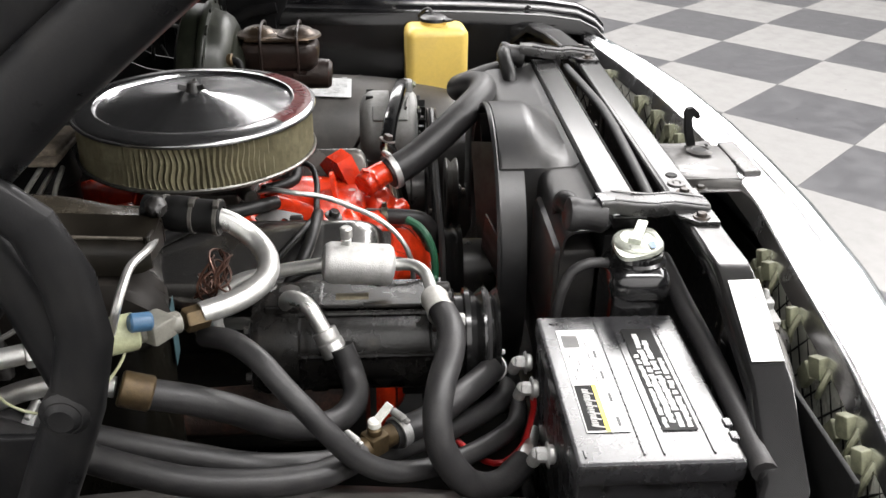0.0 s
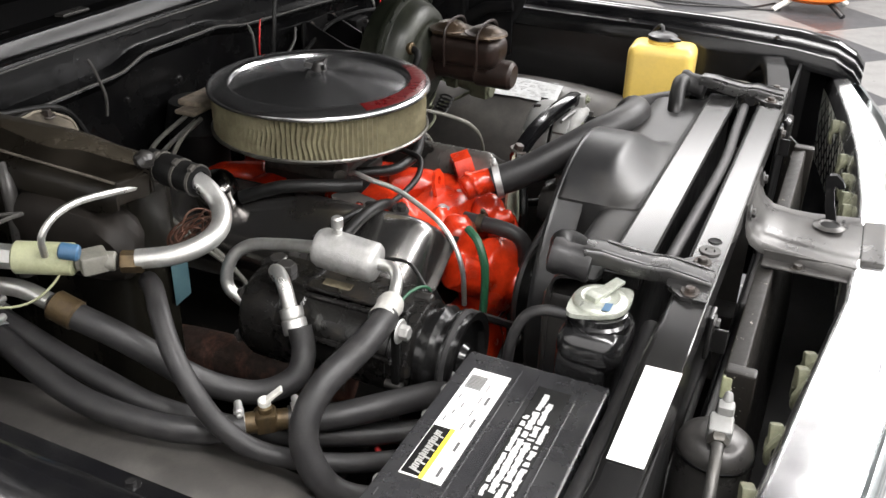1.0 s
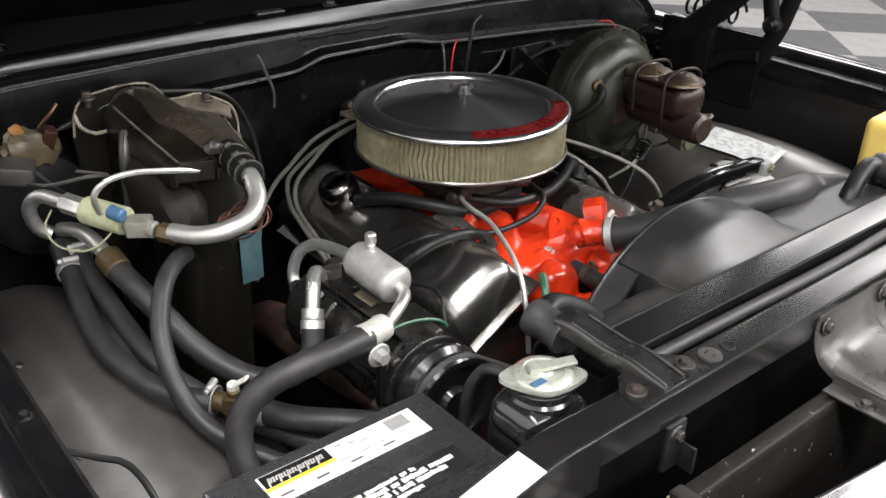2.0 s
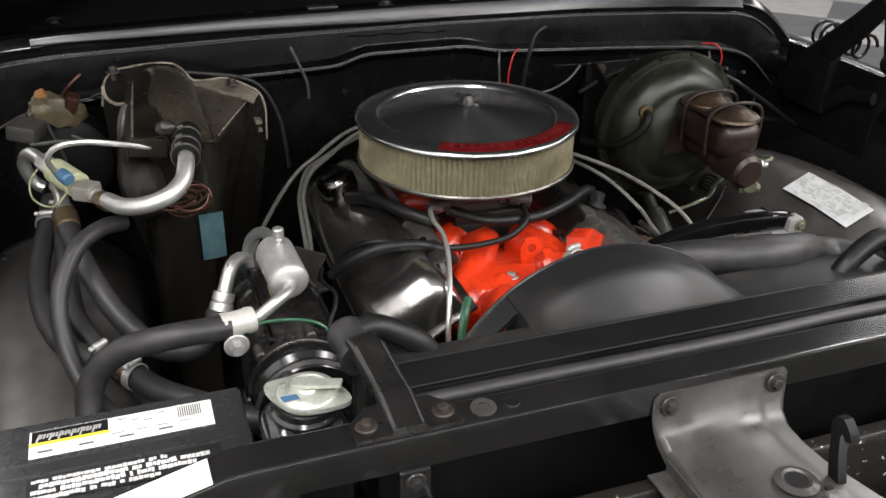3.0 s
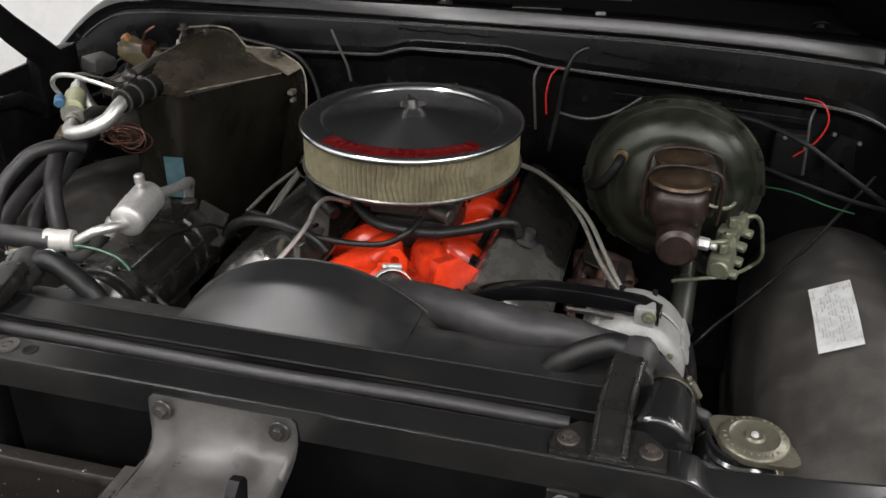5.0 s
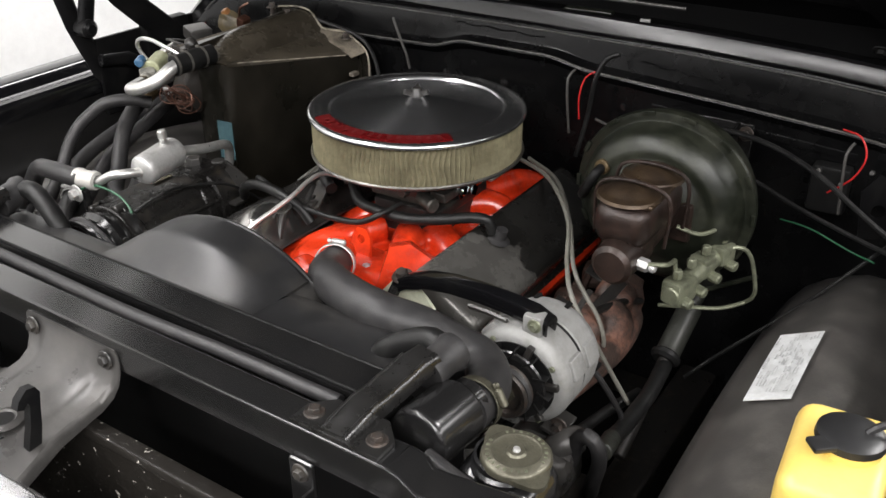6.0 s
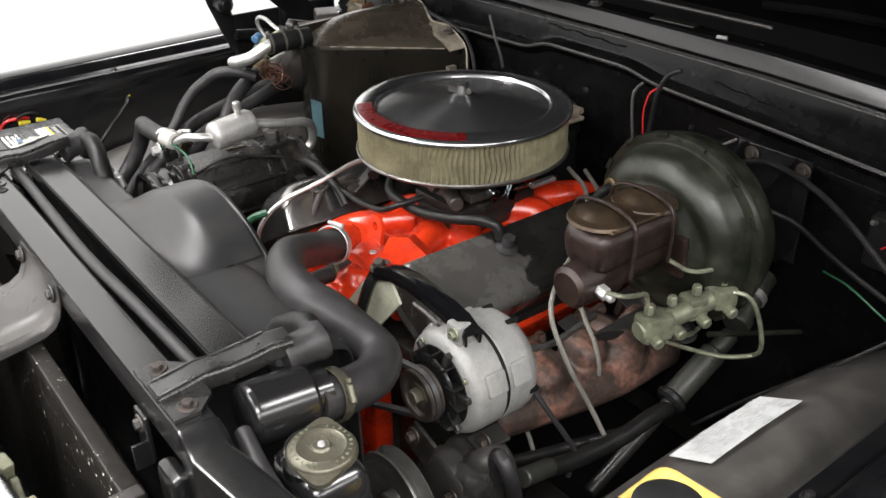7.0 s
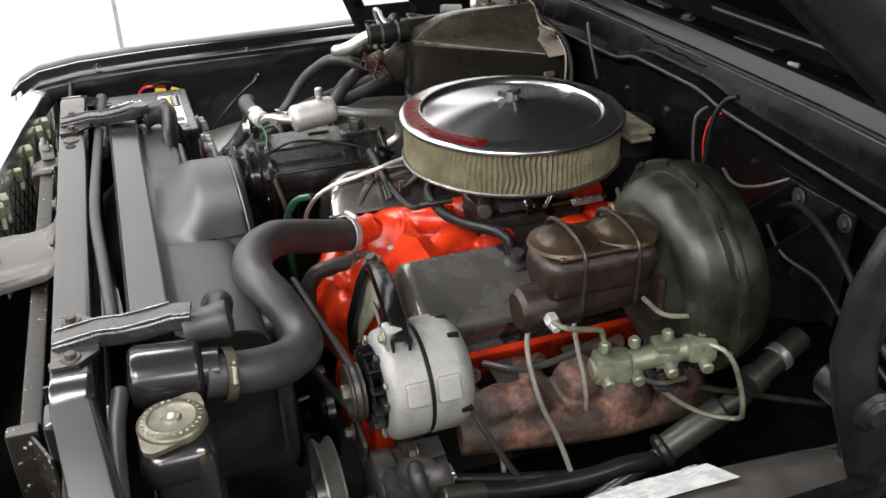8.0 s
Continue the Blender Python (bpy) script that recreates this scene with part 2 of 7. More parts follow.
# ---- mesh helpers ----
def weighted_normals(me):
    """Smooth normals weighted by face area within 42 degrees, so that flats stay flat between rounded edges."""
    polys = me.polygons
    at = [[] for _ in me.vertices]
    nor = [p.normal.copy() for p in polys]
    big = [n * p.area for n, p in zip(nor, polys)]
    for p in polys:
        for v in p.vertices:
            at[v].append(p.index)
    out = []
    for p in polys:
        n = nor[p.index]
        for v in p.vertices:
            total = Vector((0, 0, 0))
            for q in at[v]:
                if nor[q].dot(n) > 0.743:
                    total += big[q]
            out.append(total.normalized() if total.length > 0 else n)
    me.normals_split_custom_set(out)


def part(name, bm, material, parent=None, label="", smooth=True):
    me = bpy.data.meshes.new(name)
    bmesh.ops.recalc_face_normals(bm, faces=bm.faces)
    bm.to_mesh(me)
    bm.free()
    for p in me.polygons:
        p.use_smooth = smooth
    if smooth:
        weighted_normals(me)
    me.materials.append(material)
    ob = new(name, me)
    if parent:
        ob.parent = parent
        base = parent
        off = Vector(base.location)
        while base.parent:
            base = base.parent
            off = Vector(base.location)
        if parent.type == "EMPTY":
            ob.matrix_parent_inverse = Matrix.Translation(-off)
    if label:
        ob["label"] = label
    return ob


def cast(ob, voxel=0.004, smooth=5):
    """Fuse the overlapping lumps of a casting into one skin with soft fillets."""
    mod = ob.modifiers.new("fuse", "REMESH")
    mod.mode, mod.voxel_size, mod.use_smooth_shade = "VOXEL", voxel, True
    mod = ob.modifiers.new("fillet", "SMOOTH")
    mod.factor, mod.iterations = 0.5, smooth
    return ob


def thing(name, label, category, base, group=""):
    ob = new(name)
    ob.empty_display_size = 0.05
    ob.location = base
    return tagged(ob, label, category, group)


def solid(name, bm, material, label, category, group="", kind="", smooth=True):
    return tagged(part(name, bm, material, smooth=smooth), label, category, group, kind)


def joined(*bms):
    out = bmesh.new()
    for b in bms:
        me = bpy.data.meshes.new("tmp")
        b.to_mesh(me)
        b.free()
        out.from_mesh(me)
        bpy.data.meshes.remove(me)
    return out


def moved(bm, m):
    bmesh.ops.transform(bm, matrix=m, verts=bm.verts)
    return bm


def box(c, s, bevel=0.003, turn=(0, 0, 0), seg=2, taper=1.0):
    bm = bmesh.new()
    bmesh.ops.create_cube(bm, size=1)
    for v in bm.verts:
        k = taper if v.co.z > 0 else 1.0
        v.co = Vector((v.co.x * s[0] * k, v.co.y * s[1] * k, v.co.z * s[2]))
    if bevel:
        bmesh.ops.bevel(bm, geom=bm.edges[:], offset=min(bevel, min(s) * 0.45), segments=seg, affect="EDGES", profile=0.5)
    return moved(bm, pose(*c, *turn))


def frame_to(p, axis):
    q = Vector(axis).normalized().to_track_quat("Z", "Y")
    return Matrix.Translation(Vector(p)) @ q.to_matrix().to_4x4()


def lathe(profile, base=(0, 0, 0), axis=(0, 0, 1), n=40, arc=None):
    """Turns (radius, height) round axis. arc: degrees from, to."""
    bm = bmesh.new()
    a0, a1 = arc or (0, 360)
    k = n if not arc else n + 1
    rings = []
    for i in range(k):
        a = radians(a0 + (a1 - a0) * i / n)
        rings.append([bm.verts.new((r * math.cos(a), r * math.sin(a), h)) for r, h in profile])
    for i in range(n):
        A, B = rings[i], rings[(i + 1) % k]
        for j in range(len(profile) - 1):
            bm.faces.new((A[j], B[j], B[j + 1], A[j + 1]))
    bmesh.ops.remove_doubles(bm, verts=bm.verts, dist=1e-6)
    return moved(bm, frame_to(base, axis))


def rod(p0, p1, r, r2=None, n=20, round_=0.002):
    p0, p1 = Vector(p0), Vector(p1)
    r2 = r if r2 is None else r2
    h = (p1 - p0).length
    e = min(round_, r * 0.4, h * 0.3)
    return lathe([(0, 0), (r - e, 0), (r, e), (r2, h - e), (r2 - e, h), (0, h)], p0, p1 - p0, n)


def spline(pts, step=0.008):
    P = [Vector(p) for p in pts]
    P = [P[0] * 2 - P[1]] + P + [P[-1] * 2 - P[-2]]
    out = []
    for i in range(1, len(P) - 2):
        a, b, c, d = P[i - 1:i + 3]
        k = max(2, int((c - b).length / step))
        for j in range(k):
            t = j / k
            out.append(0.5 * (2 * b + (c - a) * t + (2 * a - 5 * b + 4 * c - d) * t * t + (3 * b - a - 3 * c + d) * t ** 3))
    return out + [P[-2]]


def tube(pts, r, n=12, step=0.008, sharp=False, ribs=0.0):
    P = [Vector(p) for p in pts] if sharp else spline(pts, step)
    bm = bmesh.new()
    up = None
    rings = []
    for i, p in enumerate(P):
        d = (P[min(i + 1, len(P) - 1)] - P[max(i - 1, 0)]).normalized()
        if up is None:
            up = d.orthogonal().normalized()
        up = (up - d * up.dot(d)).normalized()
        side = d.cross(up)
        rr = r * (1 + ribs * (i % 2))
        rings.append([bm.verts.new(p + rr * (math.cos(2 * math.pi * k / n) * up + math.sin(2 * math.pi * k / n) * side)) for k in range(n)])
    for A, B in zip(rings, rings[1:]):
        for k in range(n):
            bm.faces.new((A[k], A[(k + 1) % n], B[(k + 1) % n], B[k]))
    bm.faces.new(rings[0][::-1])
    bm.faces.new(rings[-1])
    return bm


def plate(poly, thick, m=None, bevel=0.0015, holes=()):
    """A flat plate with outline poly (x, y), thickness downwards from z = 0, with round holes (x, y, r)."""
    bm = bmesh.new()
    edges = []
    loops = [poly] + [[(x + r * math.cos(a * math.pi / 8), y - r * math.sin(a * math.pi / 8)) for a in range(16)] for x, y, r in holes]
    for lp in loops:
        vs = [bm.verts.new((x, y, 0)) for x, y in lp]
        edges += [bm.edges.new((vs[i], vs[(i + 1) % len(vs)])) for i in range(len(vs))]
    bmesh.ops.triangle_fill(bm, use_beauty=True, use_dissolve=False, edges=edges)
    top = bm.faces[:]
    ext = bmesh.ops.extrude_face_region(bm, geom=top)
    for v in [g for g in ext["geom"] if isinstance(g, bmesh.types.BMVert)]:
        v.co.z -= thick
    if m is not None:
        moved(bm, m)
    return bm


def sweep(profile, pts, closed=False):
    """Carries an outline in (side, up) along pts, up kept upright. Makes pressed sheet-metal sections."""
    P = [Vector(p) for p in pts]
    bm = bmesh.new()
    rings = []
    for i, p in enumerate(P):
        d = (P[min(i + 1, len(P) - 1)] - P[max(i - 1, 0)])
        d.z = 0
        d.normalize()
        side = Vector((d.y, -d.x, 0))
        rings.append([bm.verts.new(p + side * s + Vector((0, 0, u))) for s, u in profile])
    n = len(profile)
    for A, B in zip(rings, rings[1:]):
        for k in range(n if closed else n - 1):
            bm.faces.new((A[k], A[(k + 1) % n], B[(k + 1) % n], B[k]))
    if closed:
        bm.faces.new(rings[0][::-1])
        bm.faces.new(rings[-1])
    return bm


def skin(grid, thick=0.003):
    """A sheet through rows of points, with thickness."""
    bm = bmesh.new()
    V = [[bm.verts.new(p) for p in row] for row in grid]
    for A, B in zip(V, V[1:]):
        for k in range(len(A) - 1):
            bm.faces.new((A[k], A[k + 1], B[k + 1], B[k]))
    bmesh.ops.recalc_face_normals(bm, faces=bm.faces)
    if thick:
        bmesh.ops.solidify(bm, geom=bm.faces[:], thickness=thick)
    return bm


def blob(c, s, turn=(0, 0, 0), rough=0.0, sub=3, square=0.0):
    """A lump: a sphere squared up by square, stretched to s, with a cast-iron unevenness."""
    bm = bmesh.new()
    bmesh.ops.create_icosphere(bm, subdivisions=sub, radius=1)
    for v in bm.verts:
        d = v.co.normalized()
        k = max(abs(d.x), abs(d.y), abs(d.z))
        d = d * ((1 - square) + square / k)
        w = 1 + rough * noise.noise(d * 2.3 + Vector(c) * 9)
        v.co = Vector((d.x * s[0] * w, d.y * s[1] * w, d.z * s[2] * w))
    return moved(bm, pose(*c, *turn))


def bolt(p, axis=(0, 0, 1), r=0.006, h=0.006, washer=True):
    prof = [(0, h), (r * 0.85, h), (r, h * 0.8), (r, 0.001), (0, 0.001)]
    bm = lathe(prof, p, axis, 6)
    if washer:
        bm = joined(bm, lathe([(0, 0.0016), (r * 1.55, 0.0016), (r * 1.7, 0)], p, axis, 16))
    return bm


# ---- the hall ----
def hall():
    walls = [("wall_west", (-2.3, 0.5, 1.8), (0.2, 14.0, 3.6)), ("wall_east", (9.1, 0.5, 1.8), (0.2, 14.0, 3.6)),
             ("wall_north", (3.4, 7.6, 1.8), (11.6, 0.2, 3.6)), ("wall_south", (3.4, -6.6, 1.8), (11.6, 0.2, 3.6))]
    # all but the west wall are unseen, grey to keep bounced light low
    for name, c, s in walls:
        solid(name, box(c, s, 0), WALLM if name == "wall_west" else GREYM, "white painted hall wall" if name == "wall_west" else "grey hall wall out of view, darkened against bounce", "wall", kind="structure")
    solid("ceiling", box((3.4, 0.5, 3.7), (11.6, 14.4, 0.2), 0), GREYM, "grey hall ceiling out of view, darkened against bounce", "ceiling", kind="structure")
    solid("trim", box((-2.198, -0.57, 1.8), (0.012, 0.014, 3.6), 0.003), CAST, "thin grey joint strip on the white wall", "trim", kind="structure")


hall()


# ---- sheet metal round the engine bay ----
def core_support():
    t = thing("radiator_support", "satin black pressed steel radiator support bar", "car part", (0.03, -0.67, 0.9))
    prof = [(0.015, -0.062), (0.015, -0.003), (0.0142, -0.0008), (0.012, 0.0), (-0.018, 0.0), (-0.023, -0.002), (-0.026, -0.006), (-0.027, -0.018), (-0.023, -0.018), (-0.022, -0.006), (0.008, -0.005), (0.011, -0.008), (0.011, -0.062)]
    short = [(s, max(u, -0.037)) for s, u in prof]
    bar = sweep(short, [(x, -0.668, 1.062) for x in (-0.415, -0.2, 0.0, 0.2, 0.44)], closed=True)
    part("top_bar", bar, SATIN, t)
    for side, xs in ((-1, (-0.415, -0.45, -0.472, -0.612, -0.72, -0.78)), (1, (0.44, 0.455, 0.47, 0.62, 0.74, 0.80))):
        zs = (1.062, 1.060, 1.050, 1.048, 1.036, 0.99) if side > 0 else (1.062, 1.062, 1.059, 1.014, 0.98, 0.95)
        ys = (-0.668, -0.669, -0.670, -0.650, -0.630, -0.60) if side > 0 else (-0.668, -0.668, -0.667, -0.662, -0.64, -0.60)
        wide = [(s * 1.03, u) for s, u in prof]
        pts = [(x, y, z) for x, y, z in zip(xs, ys, zs)]
        if side < 0:
            pts = pts[::-1]
        part("end_bar", sweep(wide, pts, closed=True), SATIN, t)
    # lower front sheet with the two openings
    fr = joined(box((-0.60, -0.678, 0.86), (0.30, 0.006, 0.30), 0.002), box((0.66, -0.678, 0.86), (0.34, 0.006, 0.30), 0.002),
                box((0.03, -0.678, 0.60), (1.5, 0.006, 0.20), 0.002))
    part("front_sheet", fr, HOODM, t)
    for x, y in ((-0.237, -0.664), ):
        part("clip_nut", joined(lathe([(0.006, 0.0005), (0.006, 0.002), (0.012, 0.002), (0.0125, 0)], (x, y, 1.062), n=24), box((x, y, 1.0625), (0.011, 0.008, 0.003), 0.001)), LATCHM, t)
    for x in (-0.209, 0.336):
        part("hole_rim", lathe([(0.0, 0.0006), (0.0062, 0.0006), (0.0072, 0.0012), (0.0085, 0.0)], (x, -0.665, 1.0622), n=20), HOODM, t, "dark punched hole")
    # rubber air seal that lies behind the bar
    seal = tube([(-0.30, -0.622, 1.050), (-0.15, -0.628, 1.055), (0.05, -0.634, 1.058), (0.2, -0.628, 1.056), (0.34, -0.622, 1.050)], 0.0075, 10)
    part("air_seal", seal, RUBBER, t, "black rubber air seal")
    seal = tube([(-0.33, -0.626, 1.0), (-0.42, -0.628, 0.99), (-0.55, -0.628, 0.985), (-0.70, -0.622, 0.98)], 0.012, 10)
    part("air_seal", seal, RUBBER, t, "black rubber air seal")
    seal = tube([(0.44, -0.622, 1.03), (0.50, -0.63, 1.02), (0.60, -0.632, 1.0), (0.72, -0.63, 0.98)], 0.009, 10)
    part("air_seal", seal, RUBBER, t, "black rubber air seal")
    for x0 in (-0.31, 0.345):
        lug = joined(box((x0, -0.686, 1.0), (0.03, 0.006, 0.055), 0.003), box((x0 + 0.012, -0.695, 0.985), (0.004, 0.02, 0.03), 0.001))
        part("tab", lug, SATIN, t)
        part("bolt", bolt((x0, -0.689, 1.014), (0, -1, 0), 0.006), DUSTY, t)
    part("bump_stop", box((0.43, -0.690, 0.992), (0.045, 0.02, 0.05), 0.008), SATIN, t)
    slope = pose(-0.475, 0, 1.0605, 0, -17.8, 0)
    lab = plate([(-0.120, -0.676), (-0.120, -0.643), (-0.011, -0.649), (-0.010, -0.683)], 0.0006, slope)
    warn = part("warning_label", lab, LABELW, t, "white paper caution label")
    rng = random.Random(5)
    bars = []
    for i in range(17):
        y = -0.673
        while y < -0.652:
            w = rng.uniform(0.002, 0.006)
            if rng.random() < 0.7:
                bars.append(box((-0.114 + i * 0.006, y + w / 2, 0.0007), (0.0018, w, 0.0004), 0, (0, 0, -3)))
            y += w + rng.uniform(0.0008, 0.003)
    part("print", moved(joined(*bars), slope), mat("faded_red_print", (0.56, 0.42, 0.41), 0.5, bump=0.0), warn)


core_support()


def mount_bracket(x0, side):
    """The pressed arm that ties the radiator top to the support, with its rubber-capped post."""
    t = thing("radiator_bracket", "satin black pressed steel radiator mounting bracket with rubber foot", "bracket", (x0, -0.60, 1.05), "radiator brackets")
    k = side
    foot = plate([(x0 - 0.05, -0.681), (x0 - 0.05, -0.655), (x0 - 0.03, -0.635), (x0 + 0.03, -0.635), (x0 + 0.05, -0.655), (x0 + 0.05, -0.681)], 0.004, pose(0, 0, 1.0665))
    arm = sweep([(0.0165, -0.010), (0.0165, 0.003), (0.014, 0.0065), (0.010, 0.0075), (-0.010, 0.0075), (-0.014, 0.0065), (-0.0165, 0.003), (-0.0165, -0.010), (-0.0140, -0.010), (-0.0140, 0.002), (0.0140, 0.002), (0.0140, -0.010)],
                [(x0, -0.680, 1.064), (x0, -0.66, 1.066), (x0, -0.635, 1.070), (x0, -0.61, 1.068), (x0 + 0.002 * k, -0.585, 1.070), (x0 + 0.005 * k, -0.56, 1.075), (x0 + 0.008 * k, -0.54, 1.075)], closed=True)
    part("foot", foot, ARMM, t)
    part("arm", arm, ARMM, t, "worn channel-shaped arm")
    for dx in (-0.013, 0.013):
        part("arm_bead", tube([(x0 + dx, -0.678, 1.0715), (x0 + dx, -0.635, 1.0775), (x0 + dx, -0.61, 1.0755), (x0 + dx + 0.004 * k, -0.56, 1.0825)], 0.0016, 6, 0.05), ARMM, t)
    for dx in (-0.036, 0.036):
        part("bolt", bolt((x0 + dx, -0.662, 1.0667), r=0.0062), TINGE, t, "rust-tinged bolt")
    part("rubber_mount", lathe([(0, 0.0), (0.021, 0.0), (0.022, 0.004), (0.019, 0.014), (0.019, 0.030), (0.022, 0.038), (0.020, 0.046), (0.012, 0.049), (0, 0.049)], (x0 + 0.010 * k, -0.548, 1.058), (0.1 * k, 1, 0.12), 24), RUBBER, t, "black rubber mount")
    post = tube([(x0 + 0.010 * k, -0.522, 1.045), (x0 + 0.006 * k, -0.512, 1.064), (x0 - 0.010 * k, -0.507, 1.068), (x0 - 0.035 * k, -0.508, 1.058), (x0 - 0.066 * k, -0.513, 1.038), (x0 - 0.078 * k, -0.515, 1.018)], 0.0135, 14)
    part("post", post, HOSEM, t)


mount_bracket(-0.312, -1)
mount_bracket(0.380, 1)


def hood_latch():
    t = thing("hood_latch_support", "satin black hood latch bracket with steel catch hook", "bracket", (0.01, -0.76, 0.98))
    rows = []
    for y, z, xa, xb in ((-0.6845, 1.050, -0.060, 0.086), (-0.686, 1.036, -0.060, 0.086), (-0.689, 1.022, -0.058, 0.084), (-0.696, 1.009, -0.056, 0.081), (-0.710, 1.000, -0.055, 0.079), (-0.735, 0.996, -0.055, 0.080), (-0.765, 0.994, -0.058, 0.084), (-0.80, 0.992, -0.063, 0.096), (-0.84, 0.990, -0.062, 0.11), (-0.862, 0.988, -0.06, 0.11)):
        lift = min(1.0, max(0.0, (1.040 - z) / 0.02)) * 0.007
        row = [(xa - 0.006, y, z - 0.014), (xa - 0.005, y, z - 0.005), (xa, y, z)]
        row += [(xa + (xb - xa) * f, y - 0.6 * lift * k, z + 0.8 * lift * k) for f, k in ((0.10, 0.0), (0.17, 0.3), (0.24, 0.9), (0.5, 1.1), (0.76, 0.9), (0.83, 0.3), (0.90, 0.0))]
        row += [(xb, y, z), (xb + 0.005, y, z - 0.005), (xb + 0.006, y, z - 0.014)]
        rows.append(row)
    part("plate", skin(rows, 0.003), LATCHM, t)
    part("catch_hole", lathe([(0.0, 0.001), (0.012, 0.001), (0.014, 0.003), (0.021, 0.0)], (0.03, -0.787, 1.0030), n=24), LATCHM, t)
    part("hole", lathe([(0, 0.0012), (0.011, 0.0012)], (0.03, -0.787, 1.0035), n=20), HOODM, t, "dark round hole")
    outline = [(-0.812, 0.992), (-0.806, 1.015), (-0.803, 1.034), (-0.800, 1.050), (-0.804, 1.058), (-0.813, 1.060), (-0.823, 1.052), (-0.827, 1.043), (-0.820, 1.040), (-0.815, 1.045), (-0.8135, 1.040), (-0.818, 1.018), (-0.826, 0.992)]
    hook = plate([(y, -z) for y, z in outline], 0.010, Matrix(((0, 0, 1, 0.083), (1, 0, 0, 0.030), (0, -1, 0, 0), (0, 0, 0, 1))))
    part("hook", hook, HINGEM, t, "black steel safety catch hook")
    part("side_lip", joined(box((-0.071, -0.79, 0.9795), (0.024, 0.150, 0.003), 0.001), box((-0.061, -0.79, 0.986), (0.003, 0.150, 0.014), 0.001)), LATCHM, t)
    part("end_block", box((0.012, -0.846, 0.996), (0.130, 0.030, 0.010), 0.004, (-4, 0, 0)), LATCHM, t)
    part("slot", box((0.052, -0.805, 1.0035), (0.008, 0.004, 0.002), 0.0005), HOODM, t, "dark slot")
    for p, ax in (((-0.049, -0.689, 1.036), (0, -1, 0.1)), ((0.075, -0.689, 1.036), (0, -1, 0.1)), ((-0.072, -0.760, 0.981), (0, 0, 1)), ((-0.072, -0.846, 0.981), (0, 0, 1))):
        part("bolt", bolt(p, ax, 0.0065), DUSTY, t)


hood_latch()


def header_panel():
    t = thing("grille_header", "bright polished grille surround along the truck nose", "car part", (0.02, -0.85, 0.95))
    xs = [-0.80, -0.72, -0.55, -0.35, -0.15, 0.02, 0.19, 0.39, 0.59, 0.76, 0.84]
    def inner_y(x):
        return -0.828 + 0.085 * ((x - 0.02) / 0.8) ** 2 + 0.016 * min(1.0, max(0.0, -x - 0.1) / 0.25)
    def outer_y(x):
        return -0.905 + 0.120 * abs((x - 0.02) / 0.82) ** 2.3
    rows = []
    for x in xs:
        yi, yo = inner_y(x), outer_y(x)
        rows.append([(x, yi + 0.008, 0.958), (x, yi + 0.003, 0.985), (x, yi, 0.990), (x, yi - 0.006, 0.993), (x, yi * 0.5 + yo * 0.5, 0.996), (x, yo + 0.030, 0.993), (x, yo + 0.025, 0.986), (x, yo + 0.018, 0.985),
                     (x, yo + 0.010, 0.992), (x, yo + 0.002, 0.990), (x, yo - 0.006, 0.980), (x, yo - 0.010, 0.95), (x, yo - 0.012, 0.66)])
    part("trim_panel", skin([r[:8] for r in rows], 0.002), BRIGHT, t)
    # outer part of the same trim, in darker chrome for its shading band
    part("shaded_trim_edge", skin([r[7:] for r in rows], 0.002), CHROME, t, "outer edge of the trim, in darker chrome for its shading")
    # pale moulded grille panels behind the surround, crossed by dark diamond grooves
    for xa, xb in ((-0.80, -0.235), (0.14, 0.84)):
        steps = [xa + (xb - xa) * i / 12 for i in range(13)]
        sheet = skin([[(x, inner_y(x) + 0.004, 0.962), (x, inner_y(x) + 0.002, 0.90), (x, inner_y(x) - 0.006, 0.80)] for x in steps], 0.003)
        panel = part("grille_panel", sheet, GRILLEM, t, "pale grey moulded grille panel")
        grooves = []
        x = xa - 0.10
        while x < xb:
            for sgn in (-1, 1):
                ends = []
                for f in (0.0, 0.25, 0.5, 0.75, 1.0):
                    px, pz = x + 0.05 + sgn * (f - 0.5) * 0.14, 0.955 - 0.15 * f
                    if xa < px < xb:
                        ends.append((px, inner_y(px) + 0.0055 - 0.008 * max(0.0, 0.90 - pz) / 0.1, pz))
                if len(ends) > 1:
                    grooves.append(tube(ends, 0.0017, 5, 0.05))
            x += 0.043
        part("grille_mesh", joined(*grooves), HOODM, panel, "dark diamond grooves")
    # added dark tray and wall that hide the floor below the nose
    part("gap_tray", joined(box((0.02, -0.80, 0.66), (1.62, 0.22, 0.006), 0.002), box((0.02, -0.905, 0.68), (1.5, 0.006, 0.30), 0.002)), HOODM, t, "black tray added to close the gap under the nose")
    for x, k in ((-0.66, 1.3), (-0.608, 1.5), (-0.506, 1.6), (-0.40, 0.9), (-0.285, 1.6), (-0.25, 1.2), (0.20, 1.4), (0.25, 1.6), (0.33, 1.3), (0.42, 1.5), (0.6, 1.3)):
        k *= 0.78
        y = inner_y(x) + 0.014
        clip = joined(box((x, y, 0.955), (0.016 * k, 0.014, 0.026), 0.003, (0, 20, 15)), box((x + 0.012 * k, y + 0.004, 0.935), (0.020 * k, 0.009, 0.022 * k), 0.003, (0, -30, 0)),
                      tube([(x - 0.012 * k, y - 0.006, 0.962), (x - 0.018 * k, y + 0.004, 0.945), (x - 0.012 * k, y + 0.002, 0.925)], 0.004, 6))
        part("clip", clip, CLIPM, t, "dull cream plastic retaining clip")


header_panel()


